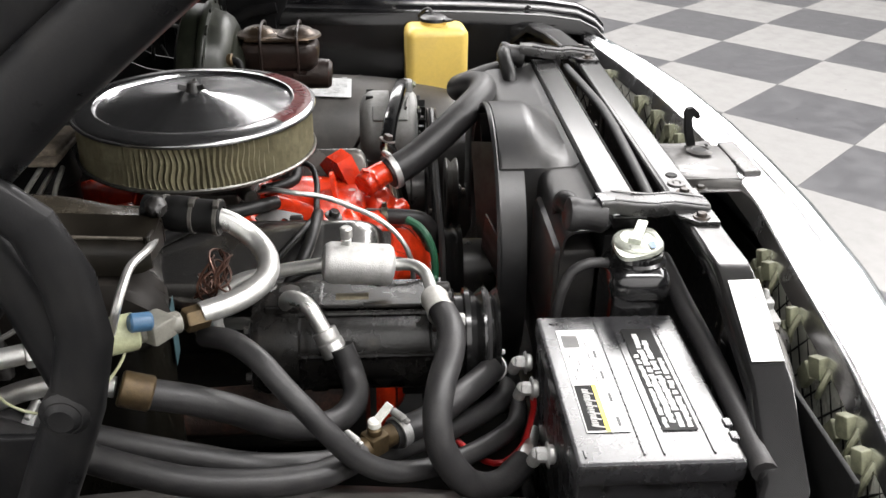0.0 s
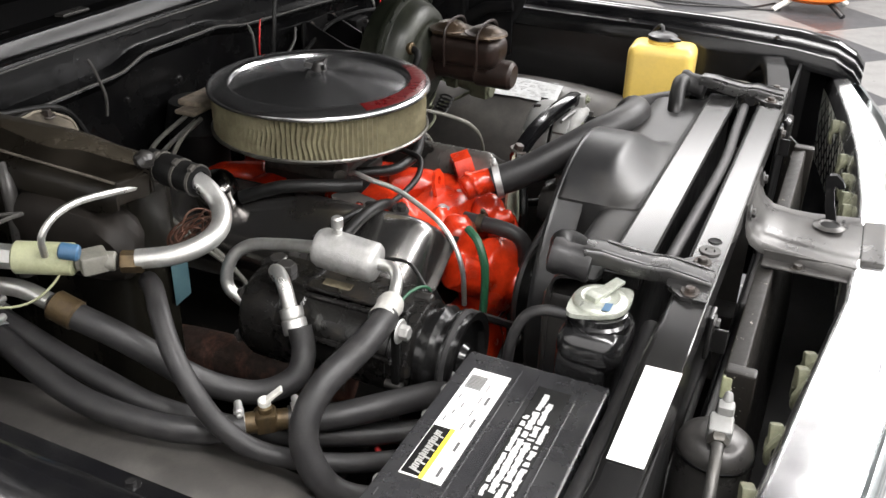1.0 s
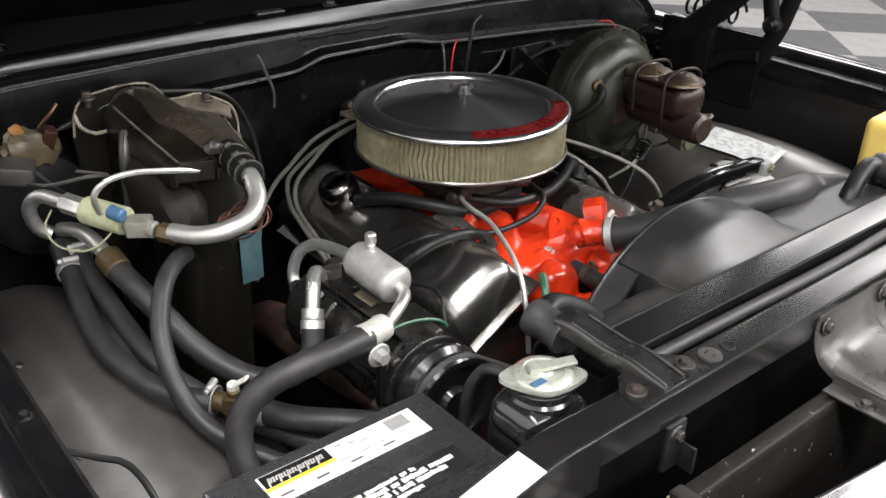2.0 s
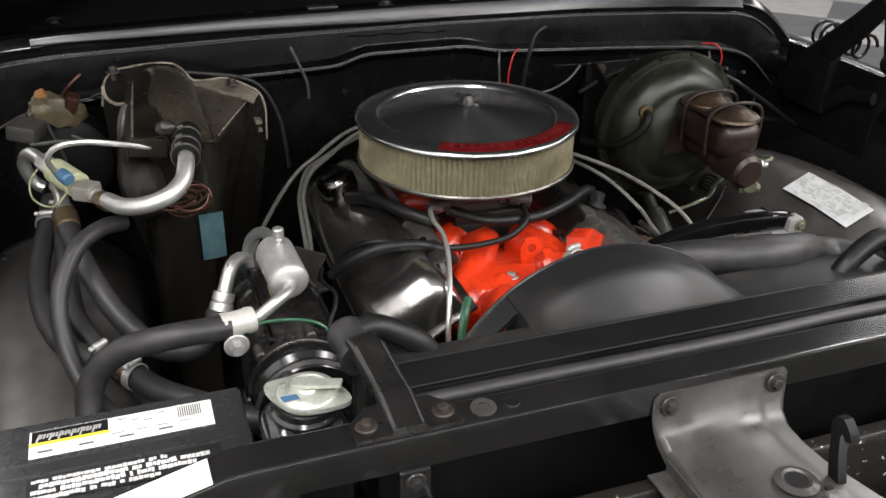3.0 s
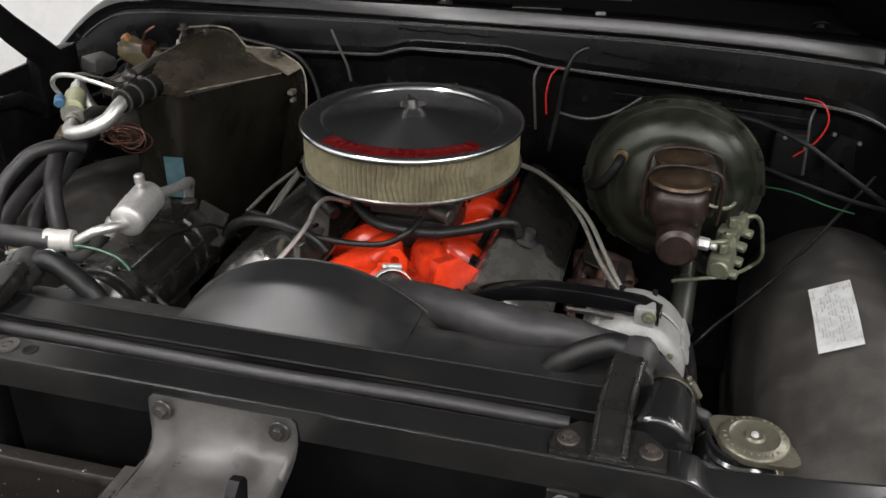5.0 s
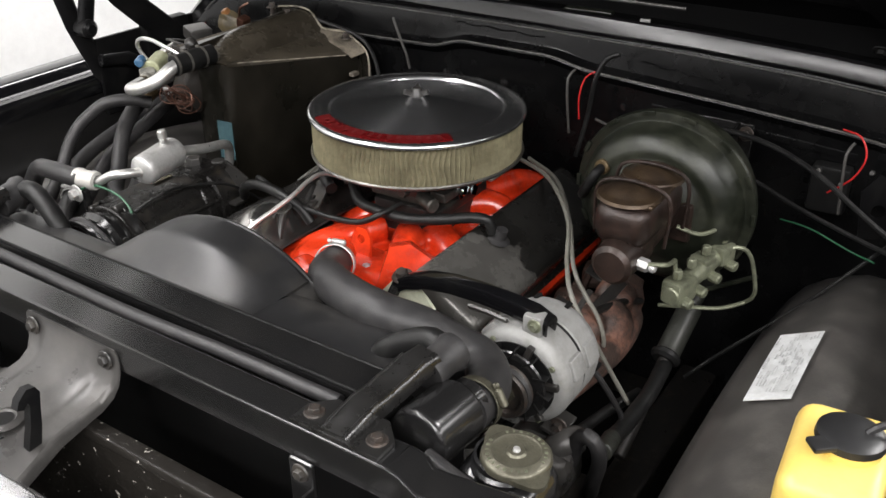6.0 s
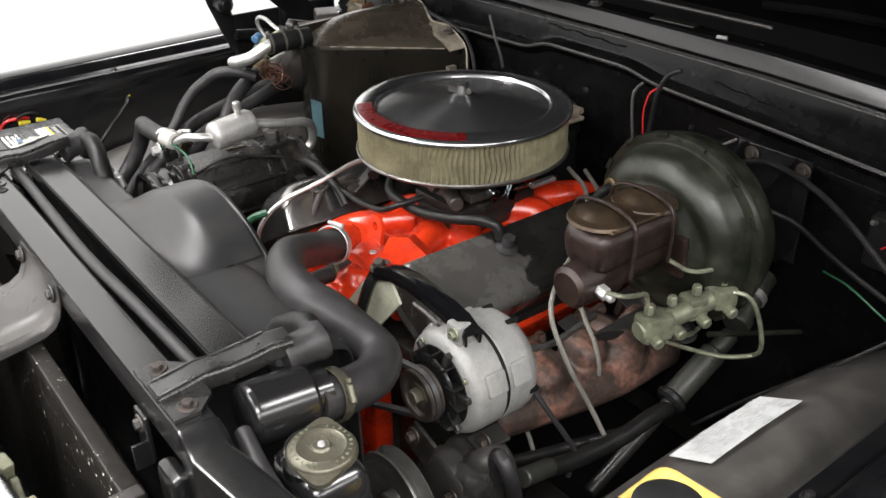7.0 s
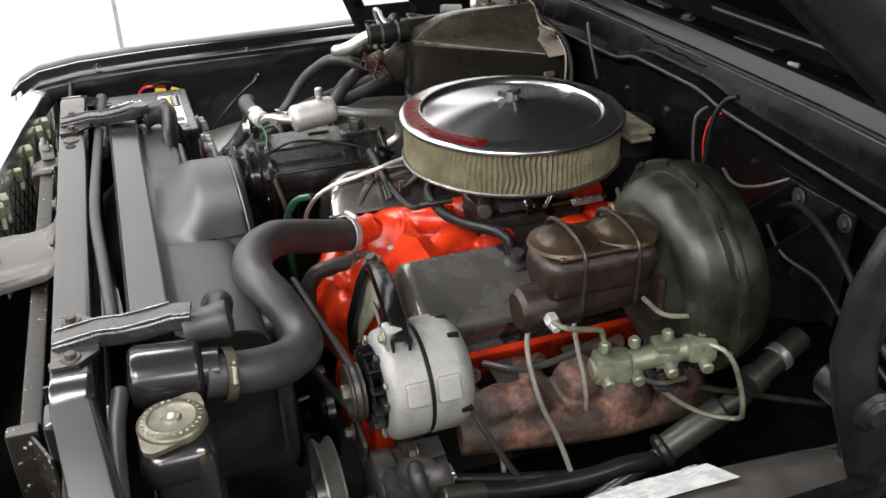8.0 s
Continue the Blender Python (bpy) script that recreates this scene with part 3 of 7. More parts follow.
def fender(side):
    xc = 0.02
    t = thing("front_fender", "glossy black front fender with inner lip", "car part", (xc + side * 0.86, -0.2, 0.6), "front fenders")
    lift = 0.015 if side > 0 else -0.012
    rows = []
    for y, dx, dz in ((-0.80, -0.035, -0.055), (-0.78, -0.02, -0.035), (-0.74, -0.006, -0.018), (-0.66, 0.0, -0.008), (-0.5, 0.0, 0.0), (-0.2, 0.0, 0.005), (0.1, 0.0, 0.010), (0.5, 0.0, 0.012), (1.0, 0.0, 0.014)):
        z = 1.055 + dz + lift
        prof = [(0.790, -0.060), (0.793, -0.034), (0.800, -0.024), (0.812, -0.022), (0.822, -0.020), (0.828, -0.008), (0.836, 0.0), (0.855, 0.003), (0.88, 0.0), (0.91, -0.012), (0.945, -0.05), (0.96, -0.12), (0.965, -0.28), (0.96, -0.62)]
        rows.append([(xc + side * (px + dx), y, z + pz) for px, pz in prof])
    part("outer_panel", skin(rows, 0.002), BODY, t)
    # bolts on the inner lip
    for y in (-0.62, -0.3, 0.02):
        part("bolt", bolt((xc + side * 0.812, y, 1.035 + lift), r=0.005), SATIN, t)
    # inner apron wall between lip and wheelhouse liner
    rows = []
    for y in (-0.70, -0.4, -0.1, 0.2, 0.34):
        rows.append([(xc + side * 0.792, y, 1.0 + lift), (xc + side * 0.794, y, 0.95), (xc + side * 0.794, y, 0.80), (xc + side * 0.78, y, 0.5)])
    part("apron", skin(rows, 0.002), SATIN, t)


fender(-1)
fender(1)


def liner(side):
    """The domed wheelhouse liner."""
    xc = 0.02
    rows = []
    for i in range(23):
        y = -0.66 + i * 0.045
        u = (y + 0.12) / 0.56
        h = max(0.0, 1 - u * u) ** 0.5
        row = []
        for px, pz in ((0.796, 0.255), (0.782, 0.285), (0.76, 0.302), (0.735, 0.315), (0.70, 0.325), (0.665, 0.325), (0.635, 0.312), (0.605, 0.292), (0.575, 0.262), (0.553, 0.22), (0.54, 0.15), (0.535, 0.0)):
            row.append((xc + side * px, y, 0.60 + (pz - (0.012 if side < 0 else 0)) * (0.35 + 0.65 * h) - (0.10 if pz == 0 else 0)))
        rows.append(row)
    t = solid("inner_fender_liner", skin(rows, 0.003), LINER, "dusty black domed inner fender liner" + (" with white service label" if side > 0 else ""), "car part", "inner fender liners")
    for y in (-0.42, -0.22, 0.0, 0.18):
        u = (y + 0.12) / 0.56
        h = max(0.0, 1 - u * u) ** 0.5
        part("push_pin", lathe([(0, 0.004), (0.006, 0.003), (0.008, 0)], (xc + side * 0.75, y, 0.601 + (0.306 - (0.012 if side < 0 else 0)) * (0.35 + 0.65 * h)), (side * -0.4, 0, 1), 14), PLASTIC, t, "black plastic push pin")
    part("lip", tube([(xc + side * 0.797, -0.66 + i * 0.045, 0.602 + 0.255 * (0.35 + 0.65 * max(0.0, 1 - ((-0.54 + i * 0.045) / 0.56) ** 2) ** 0.5)) for i in range(23)], 0.004, 6, 0.1), PLASTIC, t, "rolled upper lip")
    return t


LINER_P = liner(-1)
LINER_D = liner(1)


def cowl_and_firewall():
    t = thing("firewall", "glossy black firewall with pressed ledge under the cowl", "car part", (0.02, 0.3, 0.6))
    xs = [-0.86 + 0.02 * i for i in range(88)]
    def soft(x, knots):
        """Smooth height over x through (x, z) knots."""
        kx, kz = [k[0] for k in knots], [k[1] for k in knots]
        return sum(float(np.interp(x + d, kx, kz)) for d in (-0.02, -0.01, 0.0, 0.01, 0.02)) / 5
    def crown(x):
        return soft(x, ((-0.88, 1.05), (-0.80, 1.122), (-0.75, 1.158), (-0.70, 1.178), (-0.6, 1.187), (-0.3, 1.195), (0.03, 1.199), (0.35, 1.197), (0.55, 1.190), (0.72, 1.178), (0.77, 1.164), (0.82, 1.130), (0.90, 1.05)))
    def ledge(x):
        return soft(x, ((-0.86, 0.93), (-0.77, 1.0), (-0.72, 1.05), (-0.66, 1.08), (-0.6, 1.09), (-0.34, 1.109), (-0.19, 1.113), (-0.135, 1.115), (-0.10, 1.132), (0.105, 1.133), (0.16, 1.120), (0.2, 1.117), (0.415, 1.106), (0.608, 1.094), (0.677, 1.085), (0.725, 1.072), (0.758, 1.052), (0.807, 1.003), (0.88, 0.93)))
    rows = []
    for x in xs:
        z = crown(x)
        d = 0.62
        rows.append([(x, 0.312, z + 0.0055), (x, 0.309, z + 0.0053), (x, 0.304, z + 0.003), (x, 0.3005, z - 0.001 * d), (x, 0.2955, z - 0.0115 * d), (x, 0.2945, z - 0.015 * d), (x, 0.296, z - 0.019 * d), (x, 0.299, z - 0.022 * d), (x, 0.306, z - 0.029)])
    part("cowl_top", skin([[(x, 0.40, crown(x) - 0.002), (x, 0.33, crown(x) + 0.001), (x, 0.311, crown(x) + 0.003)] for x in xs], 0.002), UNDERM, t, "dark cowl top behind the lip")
    part("cowl_edge", skin(rows, 0.002), LIPM, t, "glossy rolled cowl lip")
    # a flat rubber band on the lip, narrower towards the passenger side, cut square at both ends
    strip = []
    for x in [-0.64 + 0.01 * i for i in range(137)]:
        z, k = crown(x), min(1.0, 0.45 + 0.55 * max(0.0, x + 0.64) / 0.6)
        strip.append([(x, 0.3005, z + 0.0050), (x, 0.2985, z + 0.0056), (x, 0.2965, z + 0.0040), (x, 0.2965 - 0.0088 * k, z + 0.0040 - 0.0200 * k), (x, 0.2970 - 0.0088 * k, z + 0.0015 - 0.0200 * k), (x, 0.3000 - 0.0088 * k, z + 0.0008 - 0.0200 * k), (x, 0.3023 - 0.0088 * k, z + 0.0020 - 0.0200 * k)])
    part("weather_strip", skin(strip, 0.0025), STRIPM, t, "black rubber weather strip on the cowl lip, cut square")
    part("seam", tube([(x, 0.2985, crown(x) - 0.033) for x in xs[3:-3]], 0.0013, 6, 0.06), FANM, t, "thin paler seam under the lip")
    rows = []
    for x in xs:
        z, zl = crown(x), ledge(x)
        rows.append([(x, 0.308, z - 0.026), (x, 0.302, z - 0.034), (x, 0.300, max(zl + 0.008, z - 0.06)), (x, 0.297, zl + 0.004), (x, 0.276, zl + 0.001), (x, 0.2700, zl - 0.0015), (x, 0.2685, zl - 0.005), (x, 0.272, zl - 0.010),
                     (x, 0.283, zl - 0.02), (x, 0.290, 0.90), (x, 0.292, 0.75), (x, 0.24, 0.55)])
    part("panel", skin(rows, 0.002), PANELM, t)
    part("ledge_bead", tube([(x, 0.2695, ledge(x) - 0.0015) for x in xs[2:-2]], 0.0017, 8, 0.06), FANM, t, "paler bead along the edge of the ledge")
    # a bead of sealer and a thin harness tube along the upper panel
    part("sealer_bead", tube([(-0.12 + 0.016 * i, 0.2995, 1.155 + 0.0016 * math.sin(i * 1.7) - 0.00002 * i * i) for i in range(13)], 0.0014, 6), PANELM, t)
    part("sealer_bead", tube([(0.26 + 0.017 * i, 0.2995, 1.139 - 0.0018 * i + 0.0014 * math.sin(i * 2.1)) for i in range(11)], 0.0014, 6), PANELM, t)
    part("stiffener", joined(box((0.46, 0.284, 1.060), (0.34, 0.006, 0.014), 0.004, (0, 3, 0))), PANELM, t)
    part("cowl_bolt", bolt((-0.035, 0.332, 1.2005), (0, -0.2, 1), 0.0085, 0.008), LATCHM, t, "dull hexagon bolt on the cowl")
    part("cowl_plate", box((-0.150, 0.350, 1.198), (0.055, 0.020, 0.007), 0.002), LATCHM, t, "dull plate on the cowl")
    part("cowl_pad", box((0.135, 0.345, 1.2005), (0.090, 0.020, 0.005), 0.002, (0, 0, 4)), OLIVE, t, "olive pad on the cowl")
    part("cowl_clip", box((0.252, 0.316, 1.204), (0.018, 0.007, 0.007), 0.002, (0, 0, 20)), ALTM, t, "small pale clip on the cowl")
    for x in (-0.13, 0.0, 0.24):
        part("bolt", bolt((x, 0.286, 1.06), (0, -1, 0), 0.005), SATIN, t)


cowl_and_firewall()


def hood():
    t = thing("hood", "open black hood, its underside with pressed reinforcing beams", "car part", (0.02, 0.36, 1.25))
    ang = radians(44)
    def P(x, s, d=0.0):
        """s along the hood from its rear edge, d below its skin."""
        return (x, 0.47 - s * math.cos(ang) - d * math.sin(ang), 1.16 + s * math.sin(ang) - d * math.cos(ang))
    xs = [-0.80, -0.77, -0.5, -0.2, 0.02, 0.24, 0.54, 0.81, 0.84]
    rows = [[P(x, s, 0.03 if x in (-0.80, 0.84) else 0.0) for x in xs] for s in (0.0, 0.03, 0.3, 0.6, 0.9, 1.15, 1.18)]
    part("outer_skin", skin(rows, 0.002), BODY, t)
    def beam(x0, x1, s0, s1, d=0.045, w=0.035):
        a, b = Vector(P(x0, s0, 0.01)), Vector(P(x1, s1, 0.01))
        n = Vector((0, -math.sin(ang), -math.cos(ang)))
        u = (b - a).normalized()
        v = u.cross(n)
        bm = bmesh.new()
        vs = []
        for q in (a, b):
            vs.append([bm.verts.new(q + v * o + n * h) for o, h in ((-w * 1.5, 0), (-w, d), (w, d), (w * 1.5, 0))])
        for k in range(3):
            bm.faces.new((vs[0][k], vs[0][k + 1], vs[1][k + 1], vs[1][k]))
        bm.faces.new(vs[0])
        bm.faces.new(vs[1])
        return bm
    for b in ((-0.78, 0.82, 0.06, 0.06), (-0.78, 0.82, 1.12, 1.12), (-0.74, -0.74, 0.06, 1.12), (0.78, 0.78, 0.06, 1.12), (-0.7, 0.0, 0.08, 1.1), (0.74, 0.04, 0.08, 1.1), (-0.5, 0.54, 0.42, 0.42)):
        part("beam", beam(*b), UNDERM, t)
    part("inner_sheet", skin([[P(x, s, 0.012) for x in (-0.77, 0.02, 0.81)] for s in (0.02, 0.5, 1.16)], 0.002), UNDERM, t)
    for s0, x0, x1 in ((0.20, -0.62, -0.12), (0.26, 0.16, 0.62), (0.16, 0.30, 0.66), (0.34, -0.5, 0.5)):
        part("pressed_rib", tube([P(x0 + (x1 - x0) * f, s0 + 0.02 * math.sin(f * math.pi), 0.016) for f in (0.0, 0.25, 0.5, 0.75, 1.0)], 0.008, 8, 0.1), UNDERM, t)
    for dz in (0.0, 0.020):
        part("pressed_rib", tube([(-0.03, 0.3765, 1.216 + dz), (0.12, 0.3765, 1.217 + dz), (0.30, 0.3765, 1.218 + dz)], 0.0032, 8, 0.1), LATCHM, t, "paler rib on the rear beam")
    for x, s0 in ((0.30, 0.10), (-0.28, 0.10), (0.02, 0.10), (0.62, 0.12), (-0.6, 0.12)):
        part("bolt", bolt(P(x, s0, 0.056), (0, -math.sin(ang), -math.cos(ang)), 0.008, 0.008), HOODM, t)
    return t


HOOD = hood()


def hood_hinge(side):
    x = 0.02 + side * 0.785
    def strap(pts, dx=0.0, th=0.018):
        """A stamped arm: a flat bar with rounded ends through points (y, z, half width)."""
        bm = bmesh.new()
        A = []
        for i, (y, z, h) in enumerate(pts):
            a, b = pts[max(i - 1, 0)], pts[min(i + 1, len(pts) - 1)]
            d = Vector((0, b[0] - a[0], b[1] - a[1])).normalized()
            n = Vector((0, -d.z, d.y))
            p = Vector((x + dx, y, z))
            A.append([bm.verts.new(p + n * h * math.cos(q * math.pi / 6) + Vector((th * math.sin(q * math.pi / 6), 0, 0))) for q in range(12)])
        for P0, P1 in zip(A, A[1:]):
            for k in range(12):
                bm.faces.new((P0[k], P0[(k + 1) % 12], P1[(k + 1) % 12], P1[k]))
        bm.faces.new(A[0])
        bm.faces.new(A[-1])
        return bm
    h = part("hinge", joined(box((x + side * 0.004, 0.10, 1.02), (0.008, 0.26, 0.16), 0.003), box((x - side * 0.008, 0.14, 1.05), (0.03, 0.12, 0.12), 0.010)), HINGEM, HOOD, "black steel hood hinge" + (" with coil spring" if side > 0 else ""))
    up = 0.035 if side > 0 else 0.0
    part("upper_arm", strap([(0.06, 1.262 + up, 0.030), (0.0, 1.296 + up, 0.030), (-0.08, 1.368 + up, 0.026), (-0.20, 1.466 + up, 0.025), (-0.33, 1.58 + up, 0.022)]), HINGEM, h)
    part("side_flange", strap([(0.10, 1.300, 0.036), (-0.03, 1.405, 0.040), (-0.20, 1.545, 0.040), (-0.33, 1.655, 0.036)], dx=-side * 0.012, th=0.006), HINGEM, h, "black side flange")
    part("lower_arm", strap([(0.005, 0.97, 0.018), (-0.015, 1.02, 0.021), (-0.040, 1.08, 0.021), (-0.063, 1.135, 0.020), (-0.077, 1.19, 0.020), (-0.073, 1.235, 0.020), (-0.058, 1.275, 0.018), (-0.03, 1.30, 0.016)], dx=side * 0.012, th=0.012), HINGEM, h)
    part("cross_arm", strap([(-0.058, 1.122, 0.017), (-0.052, 1.14, 0.018), (-0.034, 1.205, 0.018), (-0.008, 1.262, 0.018), (0.03, 1.30, 0.016)], dx=-side * 0.010, th=0.010), HINGEM, h)
    part("rear_arm", strap([(-0.02, 1.235, 0.022), (0.03, 1.18, 0.026), (0.08, 1.135, 0.028), (0.16, 1.065, 0.028), (0.20, 1.02, 0.022)], dx=-side * 0.020, th=0.010), HINGEM, h)
    part("stay", strap([(-0.035, 1.06, 0.012), (0.03, 1.05, 0.014), (0.10, 1.005, 0.016)], dx=-side * 0.012, th=0.008), HINGEM, h)
    part("pivot", joined(rod((x - 0.030, -0.056, 1.131), (x + 0.034, -0.056, 1.131), 0.015, round_=0.006), rod((x - 0.026, -0.056, 1.131), (x + 0.030, -0.056, 1.131), 0.018, round_=0.004)), HINGEM, h, "worn steel pivot pin")
    if side < 0:
        return
    coil = [(x + side * 0.03 + 0.024 * math.cos(a), 0.05 + 0.0036 * a, 1.13 + 0.024 * math.sin(a)) for a in [i * 0.5 for i in range(76)]]
    part("spring", tube(coil, 0.0035, 6, 1.0, sharp=True), HINGEM, h, "coil spring")


hood_hinge(-1)
hood_hinge(1)


def chassis():
    """What carries the body: frame rails, cross members, wheels, and a light-blocking cab behind the cowl."""
    t = thing("truck_chassis", "dark ladder frame of the truck with cross members", "car part", (0.02, 0.3, 0.0))
    for s in (-1, 1):
        part("frame_rail", box((0.02 + s * 0.43, 0.6, 0.52), (0.07, 2.9, 0.16), 0.01), DUSTY, t)
        part("wheel", lathe([(0.20, -0.11), (0.34, -0.11), (0.365, -0.08), (0.37, 0.0), (0.365, 0.08), (0.34, 0.11), (0.20, 0.11), (0.20, -0.11)], (0.02 + s * 0.80, -0.12, 0.37), (1, 0, 0), 40), RUBBER, t)
        part("wheel", lathe([(0.20, -0.11), (0.34, -0.11), (0.365, -0.08), (0.37, 0.0), (0.365, 0.08), (0.34, 0.11), (0.20, 0.11), (0.20, -0.11)], (0.02 + s * 0.80, 2.6, 0.37), (1, 0, 0), 40), RUBBER, t)
    for y in (-0.58, -0.12, 0.35, 1.4):
        part("cross_member", box((0.02, y, 0.50), (0.84, 0.12, 0.10), 0.01), DUSTY, t)
    part("axle", rod((-0.75, -0.12, 0.37), (0.79, -0.12, 0.37), 0.04), DUSTY, t)
    part("axle", rod((-0.75, 2.6, 0.37), (0.79, 2.6, 0.37), 0.04), DUSTY, t)
    part("splash_pan", box((0.02, -0.15, 0.43), (1.5, 1.1, 0.006), 0.002), HOODM, t)
    # mostly hidden cab, added to block light and floor views behind the cowl
    c = thing("truck_cab_blocker", "black truck cab shell added behind the open hood to block light", "car part", (0.02, 1.2, 0.4))
    rows = []
    for y, z, k in ((0.30, 0.45, 1.0), (0.31, 1.10, 1.0), (0.46, 1.12, 1.0), (0.80, 1.52, 0.86), (0.95, 1.70, 0.84), (1.2, 1.74, 0.82), (1.9, 1.72, 0.82), (2.0, 1.25, 0.98), (2.02, 0.45, 1.0)):
        rows.append([(0.02 + (0.93 if y > 0.5 else 0.76) * k * f, y, z - 0.03 * f * f) for f in (-1, -0.6, 0, 0.6, 1)])
    part("shell", skin(rows, 0.003), BODY, c)
    for s in (-1, 1):
        part("side", skin([[(0.02 + s * 0.93, y, 0.45), (0.02 + s * 0.93, y, 1.10), (0.02 + s * 0.80, 1.05 if y < 1 else 1.9, 1.66)] for y in (0.95, 2.0)], 0.003), BODY, c)


chassis()


# ---- engine ----
def air_cleaner():
    t = thing("air_cleaner", "round chrome air cleaner with pleated paper filter and red decal", "air filter", (0, 0, 1.02))
    lid = lathe([(0.0, 1.1175), (0.018, 1.1175), (0.024, 1.1145), (0.030, 1.1135), (0.09, 1.1050), (0.136, 1.0985), (0.1400, 1.0985)], n=96)
    top = part("lid", lid, LIDM, t, "spun chrome lid")
    part("lid_rim", lathe([(0.1400, 1.0985), (0.1425, 1.1030), (0.1455, 1.1048), (0.158, 1.1044), (0.168, 1.1030), (0.1740, 1.1012), (0.1770, 1.0990), (0.1782, 1.0962), (0.1778, 1.0932), (0.1760, 1.0922), (0.1745, 1.0935), (0.0, 1.0945)], n=96), RIMM, top, "polished chrome rim")
    pleat = bmesh.new()
    n = 268
    lo = []
    rng = random.Random(3)
    for i in range(n):
        a = 2 * math.pi * i / n
        r = 0.1720 if i % 2 else 0.1670
        w = 0.017 * math.sin(i * 0.13) * math.sin(i * 0.031 + 0.6) + rng.uniform(-0.005, 0.005)
        col = []
        for k in range(9):
            z = 1.030 + 0.064 * k / 8
            aa = a + w * math.sin(k * 0.95 + i * 0.07)
            col.append(pleat.verts.new((r * math.cos(aa), r * math.sin(aa), z)))
        lo.append(col)
    for i in range(n):
        A, B = lo[i], lo[(i + 1) % n]
        for k in range(8):
            pleat.faces.new((A[k], B[k], B[k + 1], A[k + 1]))
    part("filter_element", pleat, PAPER, t, "dusty pleated paper filter", smooth=False)
    pan = lathe([(0.0, 1.012), (0.06, 1.012), (0.10, 1.018), (0.155, 1.022), (0.170, 1.0245), (0.1755, 1.028), (0.1762, 1.0310), (0.1745, 1.0330), (0.166, 1.030), (0.0, 1.028)], n=72)
    part("base_pan", pan, PANM, t, "dull plated base pan")
    nut = joined(lathe([(0, 0.013), (0.007, 0.013), (0.011, 0.006), (0.013, 0)], (0, 0, 1.117), n=16), *[box((0.015 * math.cos(k * 2.094), 0.015 * math.sin(k * 2.094), 1.124), (0.016, 0.005, 0.009), 0.002, (0, -20, k * 120)) for k in range(3)])
    part("wing_nut", nut, DUSTY, t, "dark cast wing nut")
    dec = lathe([(0.1465, 1.1052), (0.158, 1.1048), (0.168, 1.1034), (0.1712, 1.1021)], n=30, arc=(55, 143))
    decal = part("decal", dec, DECAL, t, "red adhesive decal with pale print")
    bars = []
    for i in range(15):
        a = radians(-119 + i * 5.4)
        c, s = math.cos(a), math.sin(a)
        bars.append(box((0.1575 * c, 0.1575 * s, 1.1049), (0.011, 0.0062, 0.0004), 0, (0, 0, math.degrees(a))))
        bars.append(box((0.1515 * c, 0.1515 * s, 1.1051), (0.0022, 0.0062, 0.0003), 0, (0, 0, math.degrees(a))))
    part("print", joined(*bars), mat("decal_print", (0.078, 0.008, 0.008), 0.4, bump=0.0), decal)


air_cleaner()


